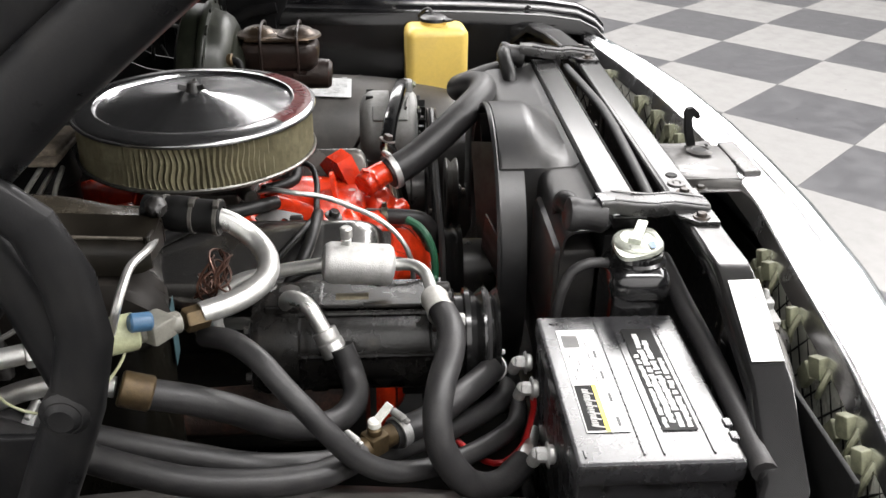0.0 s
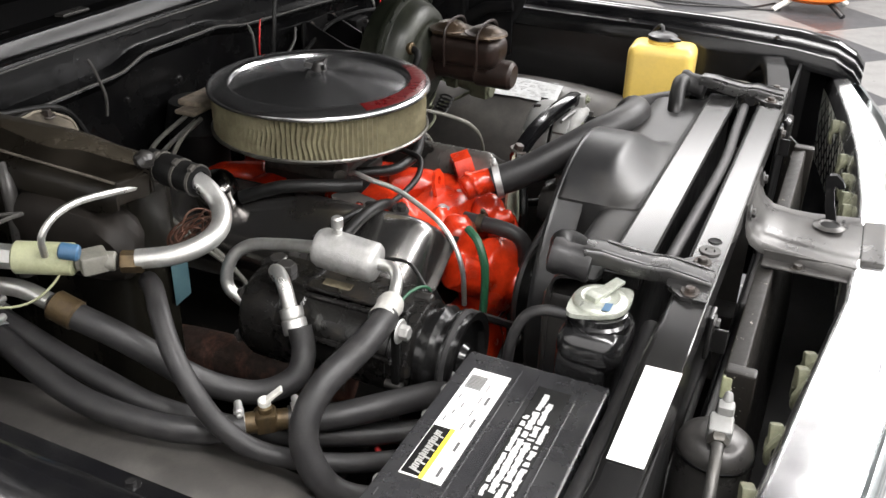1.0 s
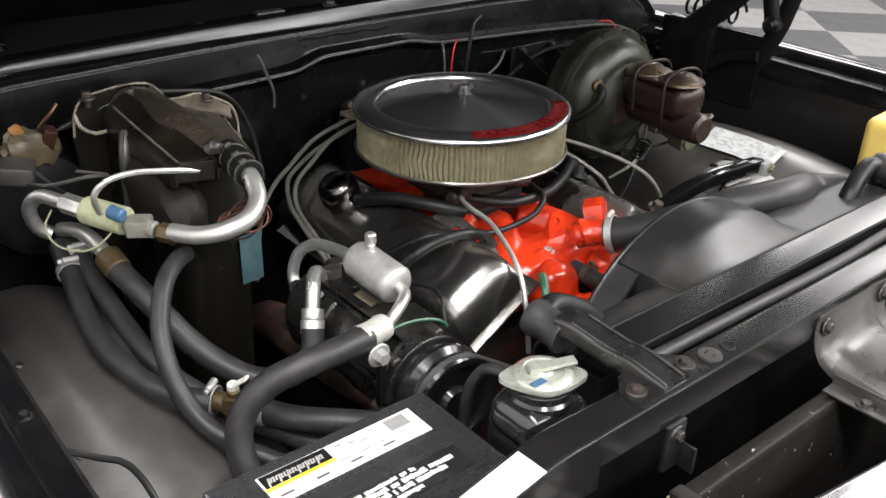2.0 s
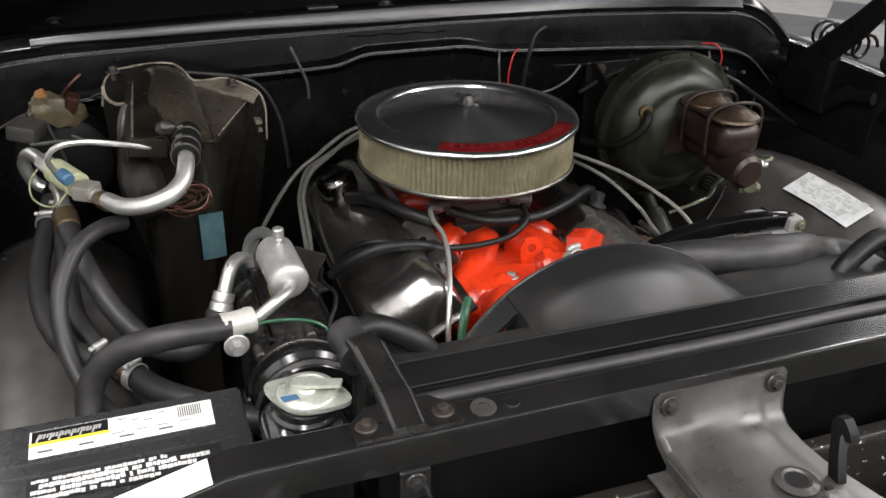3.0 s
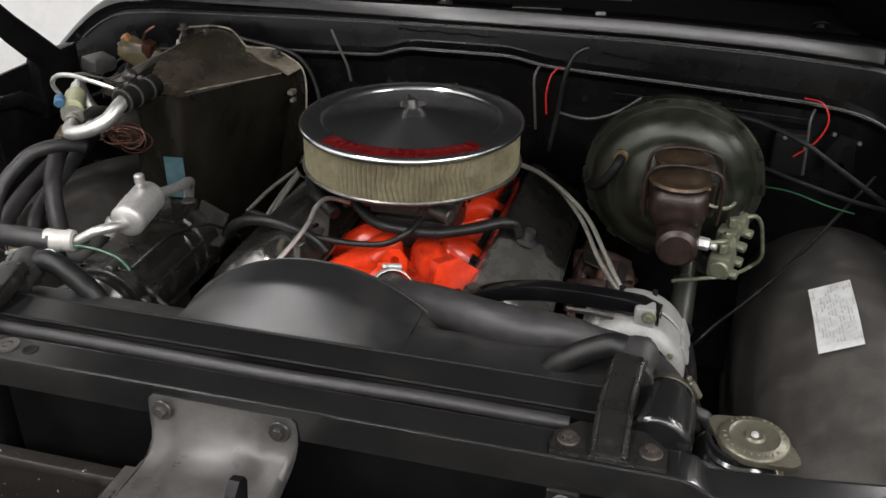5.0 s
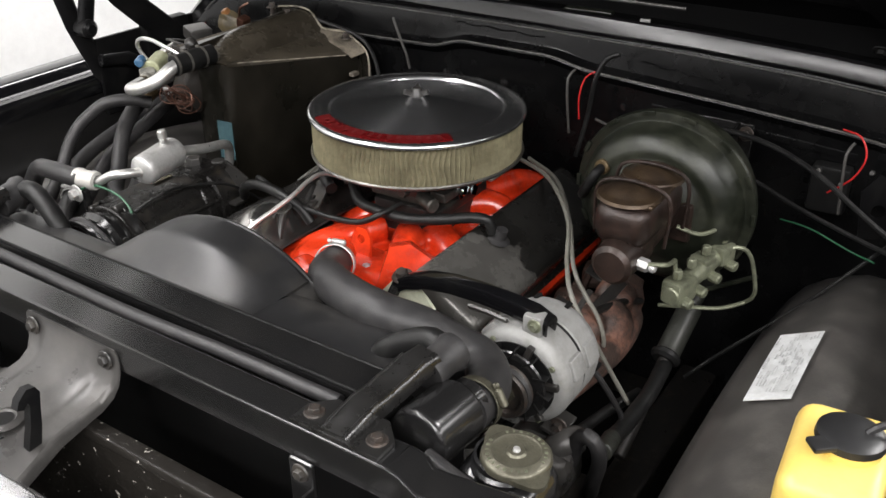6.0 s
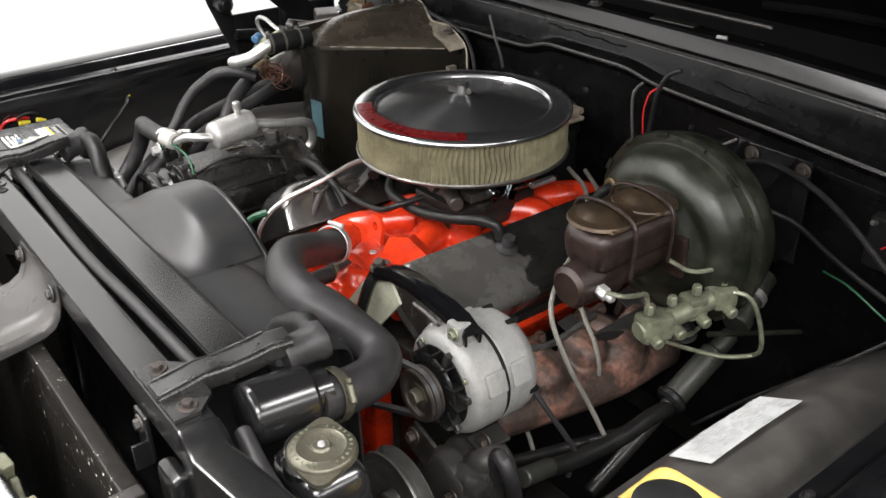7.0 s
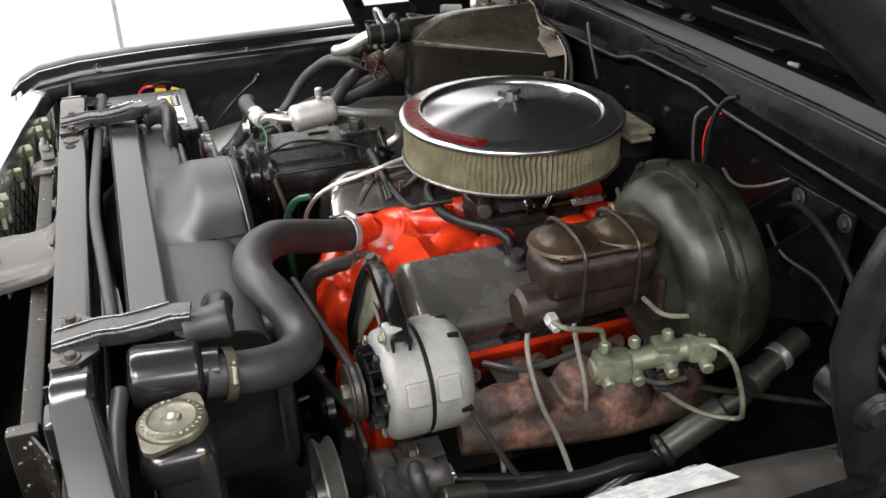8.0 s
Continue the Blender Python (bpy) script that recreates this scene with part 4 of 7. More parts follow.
def engine():
    t = thing("engine", "orange V8 engine with chrome and dull black valve covers", "engine", (0.02, 0.0, 0.55))
    x0 = 0.02
    # block, heads and lower front; the block and passenger head are dark, not orange
    part("block", joined(box((x0, 0.0, 0.70), (0.40, 0.50, 0.24), 0.02), box((x0, 0.0, 0.60), (0.26, 0.54, 0.16), 0.02)), DUSTY, t)
    for s in (-1, 1):
        part("cylinder_head", box((x0 + s * 0.168, 0.03 if s > 0 else 0.0, 0.83), (0.115, 0.44, 0.08), 0.008, (0, s * 31, 0)), ORANGE if s > 0 else DUSTY, t)
    # intake manifold
    part("carb_riser", joined(box((x0, 0.01, 0.922), (0.12, 0.17, 0.04), 0.012), box((x0, 0.01, 0.945), (0.125, 0.16, 0.02), 0.004)), DUSTY, t, "dark carburetor riser")
    plen = [box((x0, 0.0, 0.875), (0.25, 0.44, 0.05), 0.014)]
    for y, dy in ((-0.16, -0.05), (-0.06, -0.02), (0.08, 0.02), (0.18, 0.05)):
        for s in (-1, 1):
            plen.append(tube([(x0 + s * 0.03, y * 0.6, 0.915), (x0 + s * 0.075, y + dy * 0.4, 0.908), (x0 + s * 0.125, y + dy, 0.875)], 0.028, 12))
    plen.append(blob((x0, -0.205, 0.895), (0.11, 0.045, 0.035), rough=0.12, square=0.5))
    plen.append(tube([(x0 - 0.13, -0.225, 0.87), (x0 - 0.06, -0.222, 0.892), (x0 + 0.06, -0.222, 0.892), (x0 + 0.13, -0.225, 0.87)], 0.03, 12))
    plen.append(tube([(x0 - 0.02, -0.10, 0.925), (x0 - 0.055, -0.16, 0.918), (x0 - 0.095, -0.215, 0.888), (x0 - 0.12, -0.235, 0.862)], 0.024, 14))
    plen.append(tube([(x0 + 0.03, -0.10, 0.925), (x0 + 0.06, -0.15, 0.920), (x0 + 0.105, -0.205, 0.893), (x0 + 0.135, -0.222, 0.868)], 0.024, 14))
    plen.append(blob((x0 + 0.108, -0.212, 0.893), (0.038, 0.028, 0.016), (0, 22, 0), square=0.4))
    plen.append(rod((x0 - 0.04, -0.215, 0.90), (x0 - 0.045, -0.235, 0.925), 0.018, 0.015))
    cast(part("intake_manifold", joined(*plen), ORANGE, t))
    for p in ((x0 + 0.11, -0.20, 0.895), (x0 + 0.095, -0.06, 0.905), (x0 - 0.095, -0.06, 0.905), (x0 - 0.11, -0.2, 0.892), (x0 + 0.10, 0.08, 0.905)):
        part("bolt", bolt(p, (0.2, 0, 1), 0.008, 0.008), ORANGE, t)
    th = joined(lathe([(0, 0.062), (0.016, 0.060), (0.027, 0.050), (0.031, 0.036), (0.033, 0.012), (0.044, 0.008), (0.046, 0.0)], (x0 + 0.005, -0.242, 0.915), (0, -0.08, 1), 28),
                tube([(x0 + 0.005, -0.245, 0.948), (x0 + 0.022, -0.262, 0.956), (x0 + 0.040, -0.285, 0.961)], 0.0205, 16))
    cast(part("thermostat_housing", th, ORANGE, t), 0.003, 4)
    part("accessory_lug", plate([(-0.046, -0.034), (-0.022, 0.030), (0.008, 0.033), (0.046, 0.004), (0.056, -0.034)], 0.03, pose(0.128, -0.218, 0.942, 74, 0, 36), holes=((0.002, -0.018, 0.008),)), ORANGE, t)
    part("bolt", bolt((x0 - 0.03, -0.225, 0.925), r=0.007), CAST, t)
    part("bolt", bolt((x0 + 0.04, -0.225, 0.922), r=0.007), CAST, t)
    lift = joined(plate([(-0.018, 0), (-0.018, 0.03), (-0.008, 0.045), (0.008, 0.045), (0.018, 0.03), (0.018, 0)], 0.006, pose(x0 + 0.012, -0.205, 0.925, 80, 0, 0), holes=((0, 0.028, 0.007),)))
    part("lifting_eye", lift, ORANGE, t)
    # front: timing cover, water pump
    pump = joined(blob((x0, -0.30, 0.80), (0.075, 0.05, 0.075), rough=0.15), tube([(x0 - 0.10, -0.275, 0.86), (x0 - 0.06, -0.30, 0.83), (x0, -0.30, 0.80)], 0.03, 12),
                  tube([(x0 + 0.10, -0.275, 0.86), (x0 + 0.06, -0.30, 0.83), (x0, -0.30, 0.80)], 0.03, 12), rod((x0, -0.30, 0.80), (x0, -0.37, 0.80), 0.028),
                  blob((x0 + 0.075, -0.285, 0.75), (0.045, 0.035, 0.09), rough=0.15), blob((x0 - 0.05, -0.26, 0.88), (0.045, 0.03, 0.05), rough=0.2), blob((x0 + 0.055, -0.27, 0.885), (0.035, 0.03, 0.04), rough=0.2),
                  rod((x0 + 0.04, -0.29, 0.885), (x0 + 0.055, -0.315, 0.895), 0.014))
    cast(part("water_pump", pump, ORANGE, t))
    part("timing_cover", joined(box((x0, -0.275, 0.66), (0.26, 0.04, 0.24), 0.015), blob((x0, -0.29, 0.62), (0.09, 0.03, 0.09))), ORANGE, t)
    part("crank_pulley", lathe([(0, 0.05), (0.03, 0.05), (0.035, 0.03), (0.075, 0.03), (0.085, 0.028), (0.075, 0.02), (0.085, 0.012), (0.085, 0)], (x0, -0.34, 0.62), (0, -1, 0), 36), SATIN, t)
    part("pump_pulley", lathe([(0, 0.012), (0.03, 0.012), (0.035, 0.03), (0.065, 0.03), (0.076, 0.028), (0.066, 0.022), (0.076, 0.014), (0.066, 0.008), (0.076, 0)], (x0, -0.375, 0.80), (0, -1, 0), 36), SATIN, t)
    hub = part("fan", joined(rod((x0, -0.40, 0.80), (x0, -0.455, 0.80), 0.05)), DUSTY, t, "steel engine fan")
    for k in range(5):
        a = radians(72 * k + 20)
        bl = plate([(-0.035, 0.04), (-0.05, 0.21), (0.05, 0.21), (0.03, 0.04)], 0.002, pose(0, 0, 0, 0, 0, 0))
        moved(bl, pose(0, 0, 0, 0, 25, 0))
        moved(bl, pose(x0, -0.45, 0.80) @ Matrix.Rotation(a, 4, "Y") @ pose(0, 0, 0, 90, 0, 0))
        part("blade", bl, FANM, hub)
    # valve covers
    def cover(s, m, name_label):
        """A pressed cover with rounded shoulders and ends, tilted outwards, on its flange."""
        c = Vector((0.187, -0.015, 0.880)) if s > 0 else Vector((-0.158, -0.028, 0.884))
        W, L, H, e = (0.064, 0.236, 0.060, 0.022) if s > 0 else (0.070, 0.252, 0.076, 0.060)
        round_ = 0.26 if s > 0 else 0.48
        base = plate([(-W - 0.01, -L - 0.008), (-W - 0.01, L + 0.008), (W + 0.01, L + 0.008), (W + 0.01, -L - 0.008)], 0.004)
        rows = []
        for q in range(31):
            f = -1 + 2 * q / 30
            y = L * math.copysign(1 - (1 - abs(f)) ** 1.8, f)
            d = max(0.0, (abs(y) - (L - e)) / e)
            k = max(0.0, 1 - d ** 2.6) ** (1 / 2.6)
            row = []
            for a in range(17):
                th = math.pi * a / 16
                cx, cz = math.cos(th), math.sin(th)
                px = math.copysign(abs(cx) ** round_, cx)
                row.append((-W * px * (0.90 + 0.10 * k), y, H * (cz ** round_) * k))
            rows.append(row)
        bm = joined(base, skin(rows, 0.0))
        moved(bm, Matrix.Translation(c) @ pose(0, 0, 0, 0, s * 31, 0))
        return part("valve_cover", bm, m, t, name_label)
    cover(-1, COVERM, "chrome valve cover")
    dull = mat("dull_black_chrome", (0.085, 0.082, 0.076), 0.27, 0.45, second=(0.15, 0.145, 0.134), scale=12, amount=0.7, bump=0.0, spread=0.08)
    nt = dull.node_tree
    coord, spread_, edge_ = nt.nodes.new("ShaderNodeTexCoord"), nt.nodes.new("ShaderNodeTexNoise"), nt.nodes.new("ShaderNodeSeparateXYZ")
    spread_.inputs["Scale"].default_value, spread_.inputs["Detail"].default_value = 16, 5
    nt.links.new(coord.outputs["Object"], edge_.inputs[0])
    nt.links.new(coord.outputs["Object"], spread_.inputs["Vector"])
    shift = nt.nodes.new("ShaderNodeMath")
    shift.operation = "MULTIPLY_ADD"
    shift.inputs[1].default_value = 0.30
    nt.links.new(spread_.outputs["Fac"], shift.inputs[0])
    nt.links.new(edge_.outputs["Y"], shift.inputs[2])
    step_ = nt.nodes.new("ShaderNodeMapRange")
    step_.inputs["From Min"].default_value, step_.inputs["From Max"].default_value = 0.055, 0.062
    step_.inputs["To Min"].default_value, step_.inputs["To Max"].default_value = 1.0, 0.22
    nt.links.new(shift.outputs[0], step_.inputs["Value"])
    peel = nt.nodes.new("ShaderNodeVectorMath")
    peel.operation = "SCALE"
    shader = nt.nodes["Principled BSDF"]
    nt.links.new(shader.inputs["Base Color"].links[0].from_socket, peel.inputs[0])
    nt.links.new(step_.outputs["Result"], peel.inputs["Scale"])
    nt.links.new(peel.outputs["Vector"], shader.inputs["Base Color"])
    cover(1, dull, "stained dark chrome valve cover, its plating peeled at the rear")
    part("oil_filler_cap", joined(lathe([(0, 0.05), (0.022, 0.049), (0.030, 0.042), (0.033, 0.034), (0.033, 0.012), (0.029, 0.006), (0.028, -0.002), (0.022, -0.03)], (-0.190, 0.066, 0.950), (-0.4, 0, 1), 32)), CAPD, t, "dark chrome breather cap")
    part("coil_bracket", joined(plate([(-0.02, -0.03), (-0.025, 0.03), (0.0, 0.045), (0.025, 0.025), (0.02, -0.03)], 0.003, pose(-0.118, -0.135, 0.958, 20, -20, 15), holes=((0, 0, 0.006),)), box((-0.105, -0.15, 0.945), (0.012, 0.02, 0.03), 0.003)), DUSTY, t, "black bracket beside the intake")
    part("breather_hose", tube([(-0.19, 0.03, 0.965), (-0.165, -0.03, 0.985), (-0.13, -0.09, 0.985), (-0.09, -0.12, 0.975)], 0.010, 12), HOSEM, t, "black breather hose")
    # a dark tube stands for the arched bracket over the cover
    part("cover_strap", tube([(-0.262, -0.150, 0.930), (-0.235, -0.172, 0.962), (-0.195, -0.182, 0.980), (-0.145, -0.184, 0.978), (-0.105, -0.182, 0.962), (-0.085, -0.180, 0.94)], 0.0085, 10), HOSEM, t, "arched black bracket tube over the valve cover")
    part("hold_down", joined(bolt((-0.118, -0.205, 0.965), (-0.2, -0.3, 1), 0.008, 0.010), tube([(-0.118, -0.205, 0.962), (-0.112, -0.222, 0.942), (-0.106, -0.236, 0.918)], 0.006, 8)), DUSTY, t)
    part("pcv_grommet", joined(lathe([(0, 0.02), (0.009, 0.02), (0.01, 0.004), (0.018, 0.0)], (0.205, -0.08, 0.948), (0.3, 0, 1), 16)), RUBBER, t)
    # driver side exhaust manifold
    ex = [tube([(0.335, -0.22, 0.775), (0.355, -0.13, 0.775), (0.365, 0.0, 0.765), (0.345, 0.12, 0.745), (0.30, 0.20, 0.69)], 0.032, 12)]
    for y in (-0.2, -0.1, 0.03, 0.14):
        ex.append(tube([(0.26, y, 0.80), (0.31, y, 0.805), (0.35, y + 0.01, 0.785)], 0.026, 10))
    ex += [blob((0.345, -0.12, 0.785), (0.035, 0.04, 0.045), rough=0.08), blob((0.355, 0.02, 0.785), (0.04, 0.045, 0.05), rough=0.08), blob((0.33, 0.13, 0.78), (0.04, 0.04, 0.04), rough=0.08)]
    for y, z, sx in ((-0.165, 0.800, 0.030), (-0.04, 0.812, 0.034), (0.085, 0.802, 0.034)):
        ex.append(blob((0.335, y, z), (sx, 0.034, 0.034), (0, 20, 10), 0.05, 3, 0.35))
    ex.append(blob((0.346, -0.126, 0.806), (0.030, 0.026, 0.030), (0, 10, 0), 0.04, 3, 0.5))
    log = cast(part("exhaust_manifold", joined(*ex), RUST, t, "rusty cast iron exhaust manifold"), 0.004, 4)
    for y in (-0.2, -0.1, 0.03, 0.14):
        flange = part("port_flange", box((0.272, y, 0.805), (0.014, 0.066, 0.050), 0.006, (0, 18, 0)), RUST, log)
        for dy in (-0.024, 0.024):
            part("bolt", bolt((0.280, y + dy, 0.822), (1, 0, 0.4), 0.007, 0.008), RUST, flange)
    exp = [tube([(-0.30, -0.22, 0.775), (-0.32, -0.1, 0.775), (-0.32, 0.08, 0.76), (-0.29, 0.2, 0.69)], 0.034, 12)]
    part("exhaust_manifold", joined(*exp), RUST, t, "rusty cast iron exhaust manifold")
    for y in (-0.165, -0.05, 0.075):
        part("plug_boot", tube([(0.275, y, 0.795), (0.31, y, 0.80), (0.335, y + 0.01, 0.79)], 0.0085, 10), HOSEM, t, "black spark plug boot")
        part("heat_shield", box((0.30, y + 0.03, 0.825), (0.05, 0.035, 0.003), 0.001, (0, 24, 8)), LATCHM, t, "dull steel heat shield")
    part("manifold_bracket", joined(box((0.345, 0.03, 0.835), (0.02, 0.10, 0.004), 0.001, (10, 30, 0)), tube([(0.35, -0.03, 0.84), (0.36, 0.05, 0.82), (0.37, 0.12, 0.79)], 0.006, 8)), DUSTY, t)
    part("dipstick_tube", tube([(0.30, -0.17, 0.855), (0.34, -0.12, 0.86), (0.335, -0.02, 0.868)], 0.005, 8), LATCHM, t)
    # carburettor
    cb = joined(box((0.0, 0.01, 0.963), (0.11, 0.14, 0.018), 0.004), box((0.0, -0.04, 0.985), (0.10, 0.06, 0.03), 0.008), box((0.0, 0.06, 0.985), (0.105, 0.06, 0.03), 0.008), box((0.045, -0.02, 0.988), (0.03, 0.03, 0.022), 0.005), box((-0.04, 0.03, 0.992), (0.03, 0.04, 0.02), 0.005), rod((0.03, -0.075, 0.985), (0.03, -0.09, 0.985), 0.009, n=6), rod((0, 0.01, 0.97), (0, 0.01, 1.015), 0.058, n=28),
                box((0.075, -0.03, 0.975), (0.03, 0.05, 0.016), 0.003), rod((0.05, -0.065, 0.975), (0.085, -0.08, 0.972), 0.012), rod((-0.05, -0.065, 0.98), (-0.09, -0.085, 0.982), 0.011))
    carb = part("carburetor", cb, CARBM, t, "grey cast carburetor")
    part("throttle_lever", joined(box((0.088, 0.01, 0.978), (0.006, 0.05, 0.03), 0.002, (20, 0, 0)), box((0.094, 0.03, 0.968), (0.004, 0.018, 0.03), 0.001, (-25, 0, 0)), rod((0.092, 0.02, 0.97), (0.105, 0.12, 0.975), 0.003), rod((0.082, -0.01, 0.975), (0.1, -0.01, 0.975), 0.008)), CHROME, carb, "bright plated throttle lever")
    coil = [(0.104 + 0.005 * math.cos(a), 0.06 + 0.00075 * a, 0.972 + 0.005 * math.sin(a)) for a in [i * 0.7 for i in range(100)]]
    part("return_spring", tube(coil, 0.0013, 5, 1, sharp=True), ALU, carb)
    part("distributor", joined(rod((-0.03, 0.23, 0.90), (-0.03, 0.23, 0.99), 0.05, n=28), rod((-0.03, 0.23, 0.99), (-0.03, 0.23, 1.04), 0.055, 0.045, n=28)), HOODM, t, "black distributor cap")
    part("coil_cover", joined(box((-0.016, 0.205, 1.038), (0.152, 0.040, 0.008), 0.0035), box((-0.01, 0.215, 1.044), (0.11, 0.05, 0.012), 0.005)), mat("tan_cap_plastic", (0.26, 0.22, 0.17), 0.45, second=(0.10, 0.08, 0.06), scale=40, amount=0.8, bump=0.05), t, "tan distributor coil cover")


engine()


def line(name, pts, r, m, label, category="hose", group="", n=12, parent=None):
    if parent:
        return part(name, tube(pts, r, n), m, parent)
    return solid(name, tube(pts, r, n), m, label, category, group)


def clamp(p, axis, r, w=0.011, m=None, screw=(0, 0, 1)):
    bm = lathe([(r, 0), (r + 0.0016, 0.0004), (r + 0.0016, w - 0.0004), (r, w)], Vector(p) - Vector(axis).normalized() * w / 2, axis, 28)
    a = Vector(axis).normalized()
    s = (Vector(screw) - a * a.dot(Vector(screw))).normalized()
    q = Vector(p) + s * (r + 0.004)
    c = a.cross(s)
    return joined(bm, rod(q - c * 0.012, q + c * 0.009, 0.0045, n=10), rod(q + c * 0.009, q + c * 0.015, 0.0035, n=6))


def upper_hose():
    t = thing("radiator_hose", "thick black rubber upper radiator hose with worm clamps", "hose", (0.3, -0.45, 1.0))
    part("hose", tube([(0.052, -0.285, 0.958), (0.075, -0.325, 0.974), (0.110, -0.370, 0.999), (0.155, -0.415, 1.025), (0.215, -0.449, 1.038), (0.268, -0.456, 1.037), (0.310, -0.442, 1.026), (0.345, -0.428, 1.008), (0.378, -0.425, 1.0), (0.405, -0.448, 1.0), (0.422, -0.485, 1.008), (0.43, -0.54, 1.02)], 0.0248, 18), RUBBER, t)
    part("hose_clamp", clamp((0.427, -0.515, 1.015), (0.12, -1, 0.2), 0.028, m=None, screw=(1, 0.3, 0.6)), CAPB, t, "tarnished worm clamp")
    part("hose_clamp", clamp((0.057, -0.292, 0.961), (0.5, -1, 0.3), 0.028, screw=(0, 0.3, 1)), CAST, t, "bright worm clamp")
    return t


upper_hose()


def radiator():
    t = thing("radiator", "satin black radiator with top seal bar and plastic fan shroud", "radiator", (0.03, -0.57, 0.6))
    part("core", box((0.03, -0.575, 0.80), (0.70, 0.045, 0.46), 0.003), HOODM, t)
    part("top_bar", joined(box((0.03, -0.583, 1.046), (0.70, 0.044, 0.018), 0.003)), SATIN, t)
    for y in (-0.6045, -0.562):
        part("edge_bead", tube([(-0.31, y, 1.0545), (0.0, y, 1.0548), (0.37, y, 1.0545)], 0.0018, 6, 0.2), HOODM, t)
    for x, h in ((-0.385, 1.02), (0.50, 1.005)):
        part("side_tank", joined(box((x, -0.572, 0.79), (0.085, 0.062, 0.44), 0.014), box((x, -0.577, h - 0.012), (0.088, 0.074, 0.052), 0.022, seg=4), lathe([(0.034, 0.0), (0.034, 0.010), (0.031, 0.013), (0.031, 0.020), (0.028, 0.021)], (x, -0.577, h + 0.004), n=32)), TANKM, t)
    part("inlet_neck", joined(lathe([(0, 0), (0.028, 0), (0.033, 0.004), (0.034, 0.010), (0.034, 0.066), (0.031, 0.071), (0.024, 0.074), (0.024, 0.09)], (0.420, -0.612, 1.030), (0.06, 1, -0.06), 28)), SATIN, t, "black inlet neck")
    # shroud: a flat cover with the fan ring arched through it
    rows = []
    shroud_x = sorted([-0.32 + 0.70 * i / 90 for i in range(91)] + [0.014 + k * 0.1335 + d for k in (-1, 1) for d in (-0.0006, 0.0006)])
    ring = [(-0.560, 1.046, 0.0), (-0.553, 1.042, 0.0)]
    for u in (0.05, 0.12, 0.19, 0.26, 0.32, 0.37, 0.42, 0.47, 0.53, 0.6, 0.7, 0.8, 0.9, 0.96, 1.0):
        v = min(1.0, u / 0.53)
        ring.append((-0.553 + 0.107 * u, 1.040 - 0.012 * u, min(1.0, 1.12 * v) * (1 - max(0.0, v - 0.72) ** 2 * 1.35) if v < 1 else 1.0 - 0.02 * (u - 0.53)))
    ring.append((-0.440, 1.005, 0.86))
    wing = ((0.0, 1.046), (0.06, 1.042), (0.10, 1.039), (0.3, 1.0375), (0.5, 1.0365), (0.7, 1.0355), (0.84, 1.033), (0.93, 1.027), (0.98, 1.018), (1.0, 1.00), (1.01, 0.96), (1.02, 0.91), (1.03, 0.85))
    for j, (y, z, e) in enumerate(ring):
        q = 12.0 * j / (len(ring) - 1)
        g, zw = (float(np.interp(q, range(13), [w[c] for w in wing])) for c in (0, 1))
        row = []
        for x in shroud_x:
            dx = x - 0.014
            R = 0.217
            if abs(dx) < 0.1335:
                arch = 0.863 + math.sqrt(R * R - dx * dx)
                row.append((x, y, z + (max(0.0, arch - z) + 0.0022) * e))
            else:
                back = -0.500 if dx < 0 else -0.458
                row.append((x, -0.560 + (back + 0.560) * g, zw))
        rows.append(row)
    part("fan_shroud", skin(rows, 0.003), PLASTIC, t, "black plastic fan shroud")
    part("shroud_ring", lathe([(0.211, -0.03), (0.211, 0.010), (0.2125, 0.0125), (0.2165, 0.0125), (0.2185, 0.008), (0.2160, 0.004), (0.2160, -0.03)], (0.014, -0.45, 0.863), (0, 1, 0), 72), PLASTIC, t)
    part("shroud_box", box((-0.230, -0.520, 0.93), (0.175, 0.06, 0.16), 0.014), PLASTIC, t)
    part("shroud_box", box((0.29, -0.495, 0.91), (0.12, 0.12, 0.22), 0.014), PLASTIC, t)
    part("overflow_hose", tube([(-0.385, -0.545, 1.026), (-0.388, -0.522, 1.028), (-0.392, -0.500, 1.018), (-0.398, -0.486, 0.985), (-0.400, -0.482, 0.93), (-0.40, -0.482, 0.86)], 0.0065, 10), RUBBER, t, "black rubber overflow hose")
    return t


RADIATOR = radiator()


